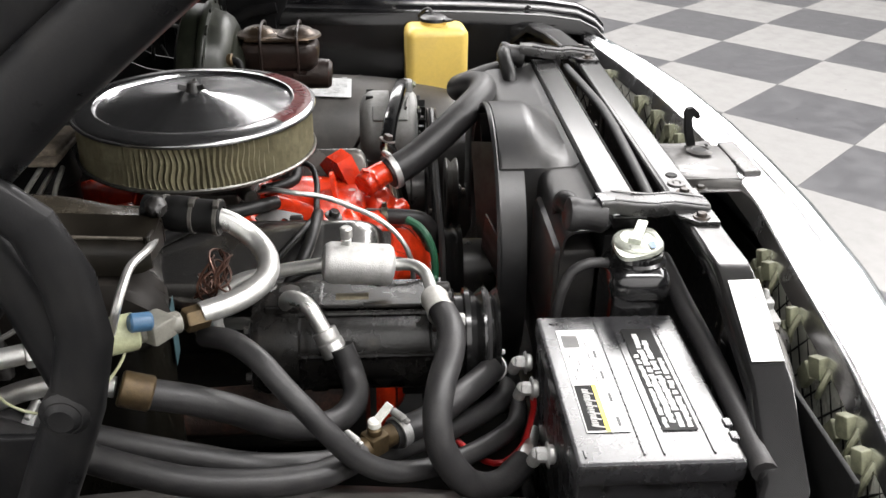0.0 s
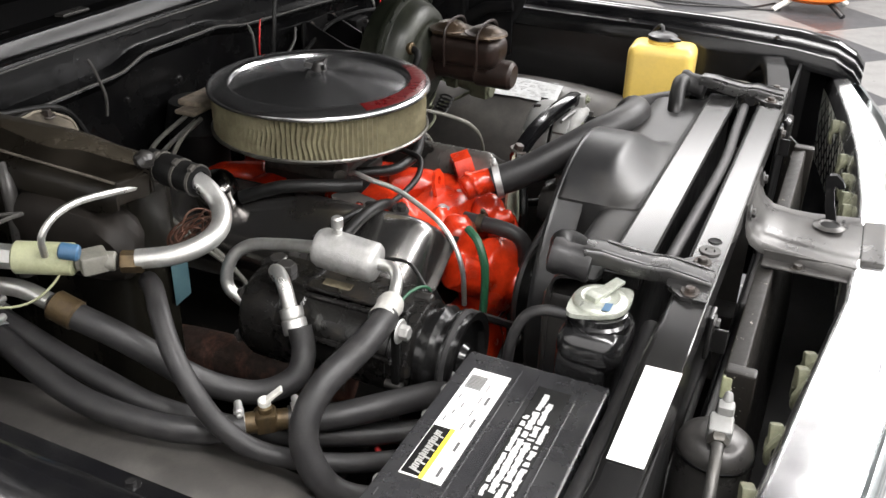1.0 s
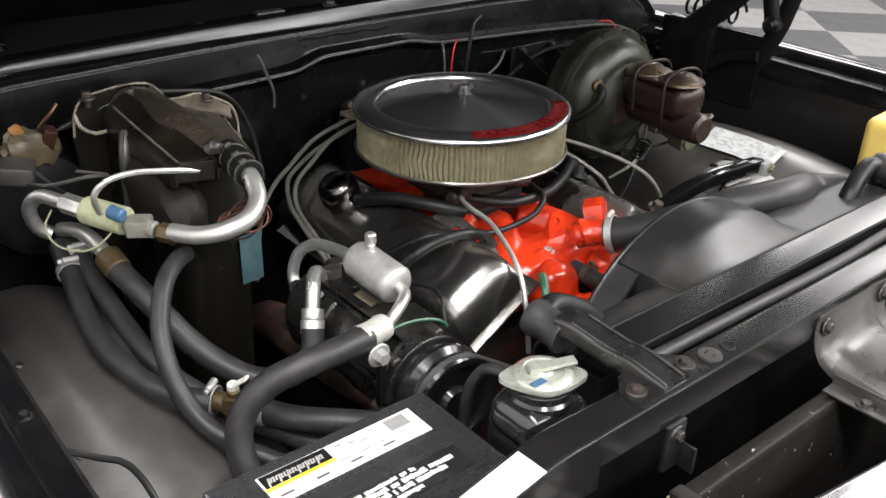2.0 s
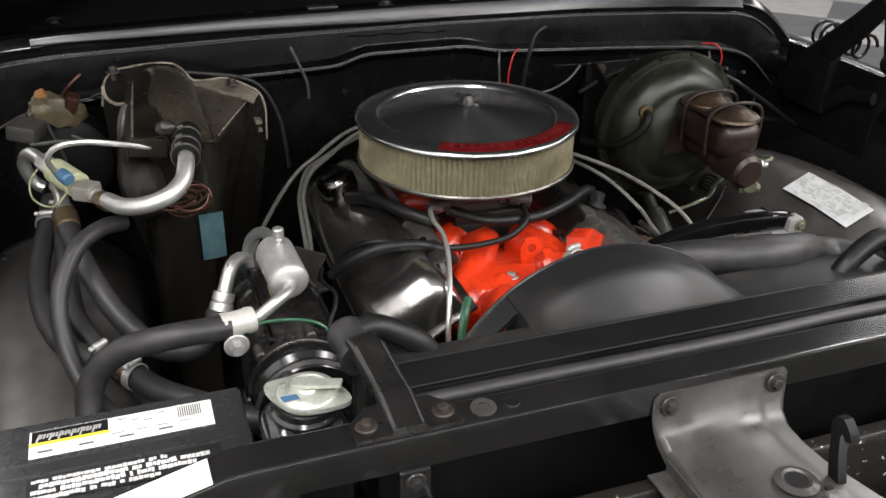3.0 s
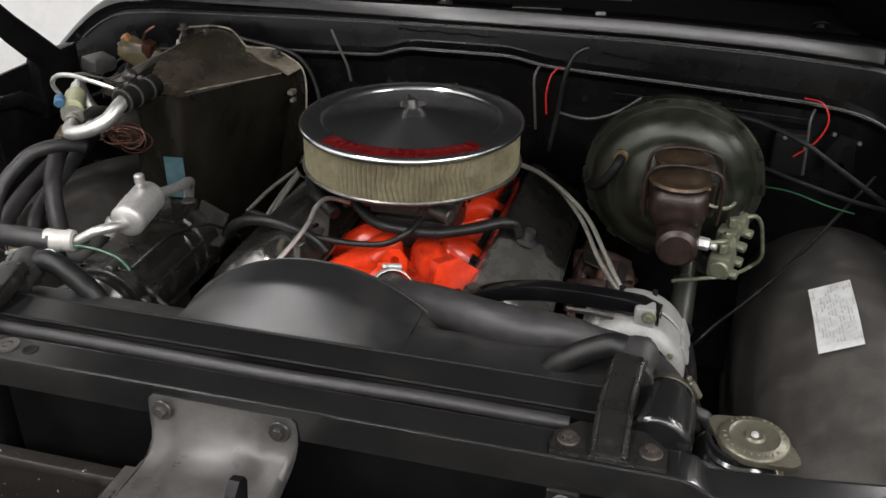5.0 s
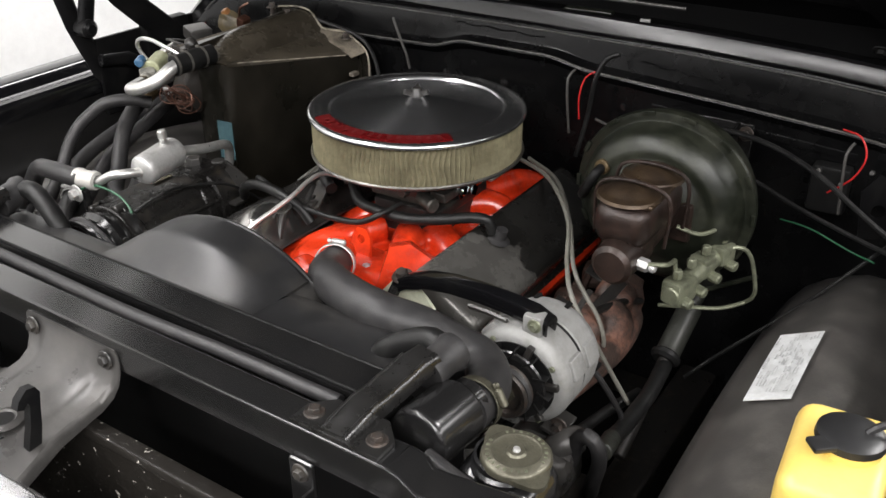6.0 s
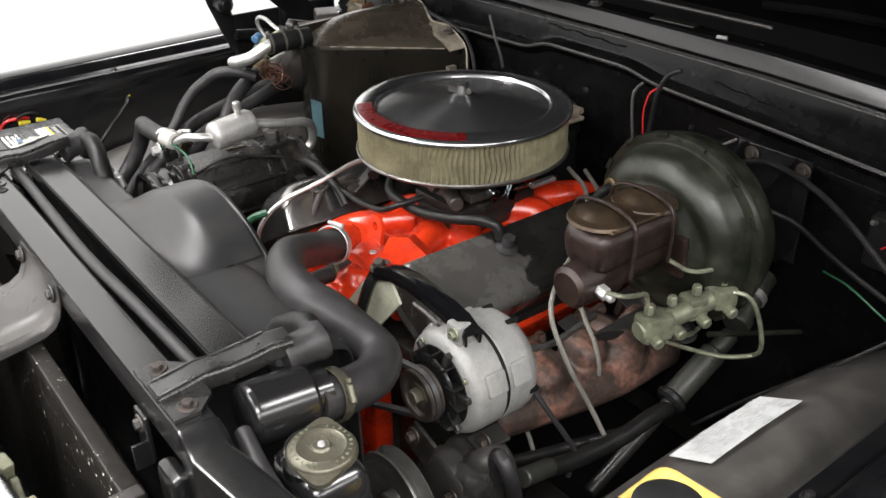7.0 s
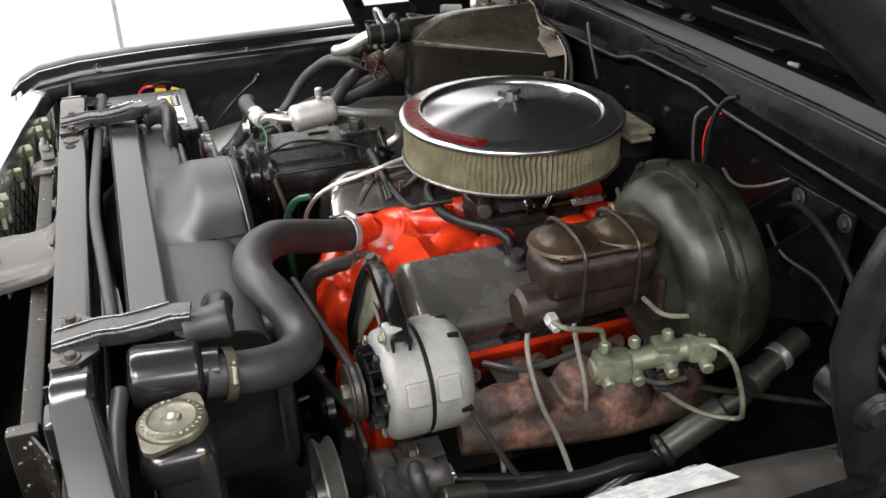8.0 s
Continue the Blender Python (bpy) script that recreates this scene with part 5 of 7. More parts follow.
def radiator_cap(c, r, lever, label):
    x, y, z = c
    metal = CAPZ if lever else CAPB
    body = lathe([(0, 0.012), (0.008, 0.0125), (0.010, 0.0105), (r * 0.62, 0.0105), (r * 0.70, 0.012), (r * 0.93, 0.010), (r, 0.007), (r * 1.01, 0.002), (r * 0.97, 0.0005), (r * 0.7, 0.0), (r * 0.62, -0.02), (0, -0.02)], c, (0, 0, 1), 40)
    cap = part("cap", body, metal, RADIATOR, label)
    for s in (-1, 1):
        ear = plate([(-0.024, -0.010), (-0.016, 0.002), (-0.008, 0.0115), (-0.003, 0.015), (0.003, 0.015), (0.008, 0.0115), (0.016, 0.002), (0.024, -0.010)], 0.005, pose(x - s * r * 0.80, y + s * r * 0.52, z + 0.006, 0, 0, 57 if s > 0 else 237))
        part("ear", ear, metal, cap)
    if lever:
        part("lever", joined(box((x + 0.012, y - 0.004, z + 0.016), (0.042, 0.013, 0.004), 0.0015, (0, -6, -25)), box((x - 0.008, y + 0.006, z + 0.013), (0.012, 0.015, 0.008), 0.002, (0, 0, -25))), CAPZ, cap)
        part("sticker", plate([(x - 0.026, y - 0.016), (x - 0.028, y - 0.008), (x - 0.012, y - 0.008), (x - 0.010, y - 0.016)], 0.0004, pose(0, 0, z + 0.0122)), BLUE, cap, "faded blue print")
    else:
        part("rivet", lathe([(0, 0.003), (0.003, 0.0025), (0.004, 0)], (x, y, z + 0.0122), n=12), CAST, cap)
        bars = []
        for i in range(26):
            a = radians(i * 13.8)
            if i % 13 > 10:
                continue
            bars.append(box((x + r * 0.8 * math.cos(a), y + r * 0.8 * math.sin(a), z + 0.0110), (0.0042, 0.0012 + 0.0008 * (i % 3), 0.0008), 0, (0, 0, math.degrees(a))))
        part("embossing", joined(*bars), ZINC, cap)


radiator_cap((-0.383, -0.577, 1.046), 0.03, True, "zinc cap with safety lever, coloured pale for strong light")
radiator_cap((0.510, -0.577, 1.026), 0.0335, False, "round zinc cap with worn embossing")


def alternator():
    t = thing("alternator", "cast aluminium alternator with black fan and pulley", "alternator", (0.395, -0.28, 0.86))
    ax, c = (0, 1, 0), Vector((0.383, -0.345, 0.921))
    def round_about(r, deg, y):
        a = radians(deg)
        return (c.x + r * math.cos(a), c.y + y, c.z + r * math.sin(a))
    front = lathe([(0.028, 0.004), (0.050, 0.002), (0.060, 0.004), (0.0665, 0.010), (0.069, 0.018), (0.069, 0.050), (0.066, 0.0525)], c, ax, 48)
    lugs = [box(round_about(0.067, a, 0.036), (0.012, 0.030, 0.030), 0.004, (0, -a, 0)) for a in (20, 140, 262)]
    part("front_housing", joined(front, *lugs, box((0.395, -0.322, 0.996), (0.026, 0.024, 0.030), 0.005), box((0.366, -0.315, 0.852), (0.030, 0.03, 0.03), 0.005)), ALTM, t)
    rear = lathe([(0.066, 0.0555), (0.0695, 0.058), (0.0695, 0.088), (0.067, 0.098), (0.058, 0.108), (0.042, 0.114), (0.0, 0.115)], c, ax, 48)
    lugs = [box(round_about(0.066, a, 0.074), (0.014, 0.030, 0.032), 0.004, (0, -a, 0)) for a in (20, 140, 262)]
    part("rear_housing", joined(rear, *lugs), ALTM, t)
    part("stator", lathe([(0.063, 0.050), (0.0675, 0.0515), (0.0675, 0.0565), (0.063, 0.058)], c, ax, 48), HOODM, t, "dark stator edge")
    for a in (-8, 72, 108):
        part("rear_slot", box(round_about(0.0675, a, 0.094), (0.008, 0.014, 0.006), 0.001, (0, -a, 0)), HOODM, t, "dark slot")
    part("front_cavity", lathe([(0.024, 0.0035), (0.052, 0.0015), (0.054, 0.004)], c, ax, 40), HOODM, t, "dark front vents")
    for k in range(6):
        a = 60 * k + 10
        part("spoke", box(round_about(0.042, a, 0.000), (0.036, 0.008, 0.009), 0.002, (0, -a, 0)), DUSTY, t)
    fan = part("cooling_fan", lathe([(0.012, -0.012), (0.046, -0.012), (0.048, -0.010), (0.012, -0.010)], c, ax, 32), SATIN, t, "black cooling fan")
    for k in range(12):
        a = 30 * k
        part("fan_blade", box(round_about(0.044, a, -0.006), (0.018, 0.014, 0.0026), 0.0008, (0, -a + 24, 0)), HOODM, fan)
    pul = lathe([(0.008, -0.029), (0.024, -0.029), (0.027, -0.034), (0.0325, -0.035), (0.0345, -0.033), (0.0345, -0.031), (0.028, -0.025), (0.0345, -0.019), (0.0345, -0.017), (0.032, -0.0155), (0.012, -0.0155)], c, ax, 44)
    part("pulley", pul, TINGE, t, "worn steel pulley")
    part("pulley_nut", joined(lathe([(0, -0.041), (0.009, -0.041), (0.0105, -0.039), (0.0105, -0.031), (0.016, -0.031), (0.016, -0.028)], c, ax, 6)), CAPB, t, "brass-coloured nut")
    arm = [(0.163, -0.284, 0.962), (0.185, -0.286, 0.976), (0.22, -0.290, 0.990), (0.265, -0.297, 1.001), (0.31, -0.303, 1.006), (0.355, -0.309, 1.008), (0.39, -0.314, 1.008), (0.414, -0.317, 1.000)]
    part("bracket", sweep([(0.011, -0.015), (0.013, -0.001), (0.010, 0.005), (0.0, 0.007), (-0.010, 0.005), (-0.013, -0.001), (-0.011, -0.015), (-0.008, -0.015), (-0.008, -0.001), (0.008, -0.001), (0.008, -0.015)], arm, closed=True), BODY, t, "glossy black slotted adjusting arm")
    part("slot_edge", sweep([(0.016, -0.020), (0.019, -0.014), (0.016, -0.012), (0.012, -0.018)], [(0.30, -0.303, 1.002), (0.33, -0.306, 1.004), (0.36, -0.310, 1.004)], closed=True), LATCHM, t, "worn edge of the adjusting slot")
    part("bracket_leg", tube([(0.167, -0.286, 0.966), (0.160, -0.298, 0.94), (0.150, -0.306, 0.90), (0.138, -0.312, 0.86), (0.13, -0.31, 0.80)], 0.0085, 8), SATIN, t, "black lower bracket leg")
    part("root_bolt", bolt((0.170, -0.284, 0.972), (0, -0.3, 1), 0.009, 0.010), TINGE, t)
    part("bolt", bolt((0.400, -0.3345, 1.0), (0, -1, 0), 0.0055), ZINC, t)
    for a in (35, 125, 215, 305):
        part("bolt", bolt(round_about(0.059, a, 0.003), (0, -1, 0), 0.004, 0.004, False), ZINC, t)


alternator()


def comp_extras(t):
    """The saddle over the compressor body, its through-bolts and the plates that hang it on the engine."""
    part("saddle", joined(box((-0.345, -0.27, 0.9665), (0.070, 0.150, 0.006), 0.002, (0, 4, 0)), box((-0.309, -0.27, 0.950), (0.005, 0.150, 0.034), 0.002, (0, -20, 0))), COMPM, t, "greasy black saddle plate")
    for a in (20, 68, 118, 165, 330):
        q = radians(a)
        x, z = -0.352 + 0.0635 * math.cos(q), 0.905 + 0.0635 * math.sin(q)
        part("through_bolt", joined(rod((x, -0.345, z), (x, -0.175, z), 0.0038, n=8), rod((x, -0.350, z), (x, -0.340, z), 0.007, n=6)), COMPM, t)
    part("hanger_plate", plate([(-0.075, -0.12), (-0.085, 0.02), (-0.05, 0.062), (0.03, 0.06), (0.06, 0.02), (0.05, -0.12)], 0.006, pose(-0.335, -0.350, 0.905, 90, 0, 0), holes=((0, 0, 0.045),)), SATIN, t, "black hanger plate")
    part("strut", tube([(-0.285, -0.345, 0.93), (-0.262, -0.338, 0.90), (-0.235, -0.33, 0.86), (-0.20, -0.32, 0.82)], 0.005, 8), TINGE, t)
    part("rear_bracket", joined(box((-0.30, -0.135, 0.94), (0.05, 0.006, 0.06), 0.002, (0, 25, 0)), box((-0.285, -0.15, 0.915), (0.03, 0.03, 0.006), 0.002)), DUSTY, t)


def compressor():
    t = thing("ac_compressor", "dusty black cylindrical air conditioning compressor with grooved pulley", "compressor", (-0.35, -0.25, 0.85))
    c = Vector((-0.352, -0.395, 0.905))
    part("body", joined(lathe([(0, 0.03), (0.060, 0.03), (0.0645, 0.034), (0.0645, 0.060), (0.0615, 0.063), (0.0615, 0.186), (0.0645, 0.189), (0.0645, 0.206), (0.062, 0.209), (0.062, 0.216), (0.066, 0.219), (0.066, 0.262), (0.06, 0.275), (0, 0.276)], c, (0, 1, 0), 44), box((-0.352, -0.17, 0.962), (0.062, 0.07, 0.022), 0.005)), COMPM, t)
    pul = lathe([(0.0, -0.022), (0.018, -0.022), (0.022, -0.014), (0.05, -0.014), (0.052, -0.022), (0.058, -0.024), (0.0625, -0.024), (0.055, -0.016), (0.0625, -0.008), (0.0625, -0.004), (0.055, 0.004), (0.0625, 0.012), (0.0625, 0.018), (0.056, 0.02), (0.056, 0.03)], c, (0, 1, 0), 48)
    part("clutch_pulley", pul, SATIN, t, "black grooved clutch pulley")
    part("mount", box((-0.30, -0.33, 0.84), (0.012, 0.06, 0.10), 0.003, (0, 20, 0)), SATIN, t)
    part("mount", box((-0.415, -0.35, 0.90), (0.01, 0.012, 0.16), 0.003), SATIN, t)
    part("name_plate", plate([(-0.012, -0.02), (-0.012, 0.02), (0.012, 0.02), (0.012, -0.02)], 0.001, pose(-0.366, -0.24, 0.971, 0, -12, 0)), BROWNL, t, "brown paper data plate")
    comp_extras(t)
    part("bolt", bolt((-0.425, -0.36, 0.975), (0, -1, 0), 0.009, 0.012), CAST, t)
    for k in range(6):
        a = radians(60 * k + 15)
        part("bolt", bolt((-0.352 + 0.058 * math.cos(a), -0.120, 0.905 + 0.058 * math.sin(a)), (0, 1, 0), 0.006, 0.008), LATCHM, t)
        part("body_lug", rod((-0.352 + 0.0655 * math.cos(a), -0.36, 0.905 + 0.0655 * math.sin(a)), (-0.352 + 0.0655 * math.cos(a), -0.335, 0.905 + 0.0655 * math.sin(a)), 0.007), DUSTY, t)
    part("suction_port", joined(rod((-0.362, -0.165, 0.955), (-0.362, -0.165, 0.985), 0.014, n=6), rod((-0.335, -0.135, 0.955), (-0.335, -0.135, 0.975), 0.012)), LATCHM, t, "steel port fittings")
    part("wire", tube([(-0.31, -0.34, 0.965), (-0.29, -0.30, 0.985), (-0.295, -0.24, 0.975), (-0.28, -0.17, 0.955), (-0.27, -0.10, 0.90)], 0.0025, 6), HOSEM, t, "thin black clutch wire")


compressor()


def ac_lines():
    t = thing("ac_muffler_line", "bare aluminium refrigerant muffler and tubes with rubber hose", "pipe", (-0.36, -0.25, 0.95))
    a, b = Vector((-0.345, -0.292, 1.006)), Vector((-0.352, -0.205, 1.016))
    L = (b - a).length
    part("muffler", joined(lathe([(0.0, 0), (0.012, 0), (0.022, 0.003), (0.0255, 0.008), (0.0255, 0.018), (0.0248, 0.020), (0.0255, 0.022), (0.0255, L - 0.010), (0.022, L - 0.003), (0.012, L), (0, L)], a, b - a, 36)), CAST, t, "dull aluminium muffler can")
    part("service_port", joined(rod((-0.348, -0.235, 1.034), (-0.348, -0.235, 1.046), 0.006), rod((-0.348, -0.235, 1.045), (-0.348, -0.235, 1.060), 0.0075)), ALU, t)
    part("front_tube", tube([(-0.345, -0.288, 1.006), (-0.352, -0.312, 1.010), (-0.370, -0.328, 1.008), (-0.392, -0.335, 0.996), (-0.408, -0.338, 0.992)], 0.0075, 12), ALU, t)
    part("fitting", joined(lathe([(0.010, 0), (0.015, 0.002), (0.0165, 0.010), (0.015, 0.014), (0.0155, 0.028), (0.017, 0.04), (0.0165, 0.042)], (-0.398, -0.336, 0.994), (-1, -0.20, 0.0), 28)), mat("oxidised_aluminium", (0.46, 0.45, 0.42), 0.48, 0.25, second=(0.34, 0.33, 0.30), scale=50, amount=0.6, bump=0.06), t, "pale oxidised aluminium fitting")
    part("hose", tube([(-0.43, -0.345, 0.993), (-0.48, -0.352, 0.998), (-0.52, -0.348, 0.993), (-0.552, -0.338, 0.981), (-0.58, -0.332, 0.958), (-0.597, -0.338, 0.925), (-0.598, -0.365, 0.885), (-0.575, -0.40, 0.862), (-0.54, -0.43, 0.86)], 0.0156, 14), RUBBER, t, "black rubber refrigerant hose")
    part("end_fitting", joined(rod((-0.545, -0.428, 0.860), (-0.518, -0.440, 0.858), 0.0125, n=6), rod((-0.518, -0.440, 0.858), (-0.478, -0.452, 0.856), 0.0075)), ALU, t, "bright end fitting")
    part("rear_tube", tube([(-0.350, -0.207, 1.012), (-0.345, -0.15, 1.0), (-0.350, -0.102, 0.99), (-0.364, -0.08, 0.97), (-0.373, -0.078, 0.935), (-0.374, -0.11, 0.913)], 0.0085, 12), ALU, t)
    part("suction_tube", tube([(-0.362, -0.16, 0.95), (-0.385, -0.165, 0.985), (-0.405, -0.188, 0.99), (-0.418, -0.205, 0.968), (-0.426, -0.215, 0.95)], 0.0095, 12), ALU, t)
    part("ferrule", joined(lathe([(0.010, 0), (0.0145, 0.001), (0.0145, 0.012), (0.0135, 0.014), (0.0155, 0.016), (0.0155, 0.032), (0.0135, 0.033)], (-0.420, -0.208, 0.963), (-0.35, -0.45, -0.85), 24)), ALU, t)
    part("hose", tube([(-0.433, -0.228, 0.948), (-0.445, -0.24, 0.92), (-0.475, -0.245, 0.905), (-0.515, -0.225, 0.905), (-0.545, -0.19, 0.922), (-0.568, -0.162, 0.948), (-0.586, -0.132, 0.978), (-0.599, -0.096, 1.001), (-0.608, -0.06, 1.016)], 0.0148, 14), RUBBER, t, "black rubber refrigerant hose")
    part("ferrule", rod((-0.607, -0.062, 1.015), (-0.611, -0.034, 1.026), 0.0172), BRASS, t, "brown-stained crimp ferrule")
    part("end_tube", tube([(-0.611, -0.03, 1.027), (-0.614, 0.007, 1.035), (-0.620, 0.048, 1.032), (-0.626, 0.09, 1.018)], 0.010, 12), ALU, t)


ac_lines()


def accumulator_tubes():
    t = thing("evaporator_pipe", "bent bare aluminium evaporator pipe with white pressure switch", "pipe", (-0.52, -0.1, 1.03))
    part("u_tube", tube([(-0.443, -0.106, 1.120), (-0.445, -0.122, 1.114), (-0.453, -0.144, 1.100), (-0.475, -0.160, 1.088), (-0.505, -0.160, 1.080), (-0.530, -0.138, 1.072), (-0.550, -0.103, 1.068)], 0.0115, 14), ALU, t)
    part("nut", rod((-0.545, -0.108, 1.064), (-0.56, -0.088, 1.066), 0.0125, n=6), BRASS, t, "brown hexagon nut")
    part("valve_body", joined(rod((-0.562, -0.085, 1.067), (-0.585, -0.05, 1.070), 0.011), box((-0.575, -0.065, 1.069), (0.03, 0.03, 0.022), 0.004, (0, 0, -35))), PALEW, t)
    part("switch", rod((-0.585, -0.05, 1.072), (-0.615, 0.005, 1.076), 0.018), CREAM, t, "cream plastic pressure switch")
    part("plug", joined(rod((-0.594, -0.068, 1.088), (-0.604, -0.050, 1.092), 0.009)), BLUE, t, "blue plug")
    part("hex", rod((-0.615, 0.005, 1.076), (-0.632, 0.035, 1.08), 0.0135, n=6), ALU, t)
    part("rear_tube", tube([(-0.632, 0.035, 1.08), (-0.65, 0.07, 1.08), (-0.662, 0.085, 1.06), (-0.655, 0.09, 1.03), (-0.64, 0.085, 1.018)], 0.0095, 12), ALU, t)
    part("thin_tube", tube([(-0.61, -0.035, 1.085), (-0.618, -0.045, 1.112), (-0.602, -0.05, 1.13), (-0.57, -0.05, 1.133), (-0.53, -0.055, 1.128), (-0.482, -0.05, 1.115)], 0.004, 8), ALU, t)
    sa, sb = Vector((-0.444, -0.112, 1.120)), Vector((-0.432, -0.030, 1.124))
    part("sleeve", lathe([(0.012, 0.0), (0.0175, 0.001), (0.0185, 0.004), (0.0180, 0.03), (0.0195, 0.036), (0.0195, 0.052), (0.0175, 0.058), (0.0175, 0.083)], sa, sb - sa, 28), HOODM, t, "black rubber sleeve")
    for f in (0.05, 0.36, 0.74):
        p = sa.lerp(sb, f)
        ring = lathe([(0.0182, -0.0022), (0.0196, -0.0018), (0.0196, 0.0018), (0.0182, 0.0022)], p, sb - sa, 24)
        part("sleeve_clamp", joined(ring, box((p.x - 0.008, p.y, p.z + 0.0185), (0.010, 0.006, 0.006), 0.0015, (0, -20, 0))), CARBM, t, "grimy clamp ring with lock")
    rng = random.Random(4)
    for k in range(10):
        r, tilt, dx = rng.uniform(0.018, 0.034), rng.uniform(0.3, 0.8), rng.uniform(-0.012, 0.012)
        pts = [(-0.455 + dx + r * math.cos(a), -0.085 - 0.003 * k + 0.006 * math.sin(a * 2 + k), 1.046 + tilt * r * math.sin(a) + 0.002 * k) for a in [i * 2 * math.pi / 14 for i in range(15)]]
        part("copper_coil", tube(pts, 0.0013, 5), COPPER, t, "coiled copper capillary tube")


accumulator_tubes()


def heater_lines():
    h = line("heater_hose", [(-0.635, 0.08, 1.0), (-0.642, 0.02, 0.982), (-0.652, -0.04, 0.965), (-0.655, -0.095, 0.95), (-0.650, -0.145, 0.94), (-0.638, -0.19, 0.932), (-0.62, -0.225, 0.926), (-0.59, -0.255, 0.92)], 0.0142, RUBBER, "black rubber heater hose along the inner fender", "hose", "heater hoses")
    part("hose_clamp", clamp((-0.64, 0.03, 0.985), (-0.1, -0.95, -0.27), 0.016), CAST, h, "steel worm clamp")
    h = line("heater_hose", [(-0.620, 0.09, 1.005), (-0.621, 0.02, 0.985), (-0.620, -0.04, 0.965), (-0.616, -0.10, 0.945), (-0.608, -0.16, 0.925), (-0.575, -0.23, 0.90), (-0.53, -0.30, 0.880), (-0.48, -0.365, 0.868), (-0.43, -0.415, 0.860), (-0.37, -0.43, 0.84), (-0.33, -0.40, 0.80)], 0.0130, RUBBER, "black rubber heater hose along the inner fender", "hose", "heater hoses")
    part("hose_clamp", clamp((-0.62, 0.05, 0.993), (0, -0.95, -0.27), 0.015), CAST, h, "steel worm clamp")
    h = line("heater_hose", [(-0.535, -0.10, 1.032), (-0.56, -0.13, 1.042), (-0.588, -0.16, 1.038), (-0.606, -0.183, 1.020), (-0.618, -0.205, 1.0), (-0.623, -0.228, 0.972), (-0.620, -0.25, 0.942), (-0.607, -0.285, 0.912), (-0.575, -0.335, 0.890), (-0.53, -0.385, 0.874), (-0.47, -0.43, 0.858), (-0.41, -0.44, 0.845), (-0.36, -0.43, 0.80)], 0.0112, RUBBER, "slim black rubber heater hose in a tall arch", "hose", "heater hoses")
    h = line("heater_hose", [(-0.55, -0.285, 0.912), (-0.52, -0.325, 0.908), (-0.47, -0.37, 0.906), (-0.40, -0.41, 0.89), (-0.33, -0.40, 0.84)], 0.0155, RUBBER, "black rubber heater hose running to the engine", "hose", "heater hoses")
    part("hose_clamp", clamp((-0.4, -0.41, 0.89), (0.8, -0.1, -0.5), 0.016), CAST, h, "steel worm clamp")
    t = thing("heater_valve", "brass heater shut-off valve with zinc lever", "valve", (-0.566, -0.268, 0.915))
    part("body", joined(rod((-0.582, -0.248, 0.916), (-0.548, -0.290, 0.914), 0.012), rod((-0.566, -0.268, 0.914), (-0.566, -0.268, 0.937), 0.008), box((-0.566, -0.268, 0.917), (0.024, 0.024, 0.024), 0.004, (0, 0, -50))), BRASS, t)
    part("lever", joined(box((-0.561, -0.277, 0.950), (0.011, 0.024, 0.004), 0.0015, (-38, 0, 35)), rod((-0.566, -0.268, 0.936), (-0.566, -0.268, 0.946), 0.007)), WHITEP, t, "pale zinc lever")
    part("hose_clamp", clamp((-0.583, -0.246, 0.916), (1, -1.2, 0), 0.0165, screw=(0, 0, 1)), CAST, t, "steel worm clamp")
    part("hose_clamp", clamp((-0.545, -0.294, 0.913), (1, -1.2, 0), 0.0165, screw=(0, 0, 1)), CAST, t, "steel worm clamp")


heater_lines()


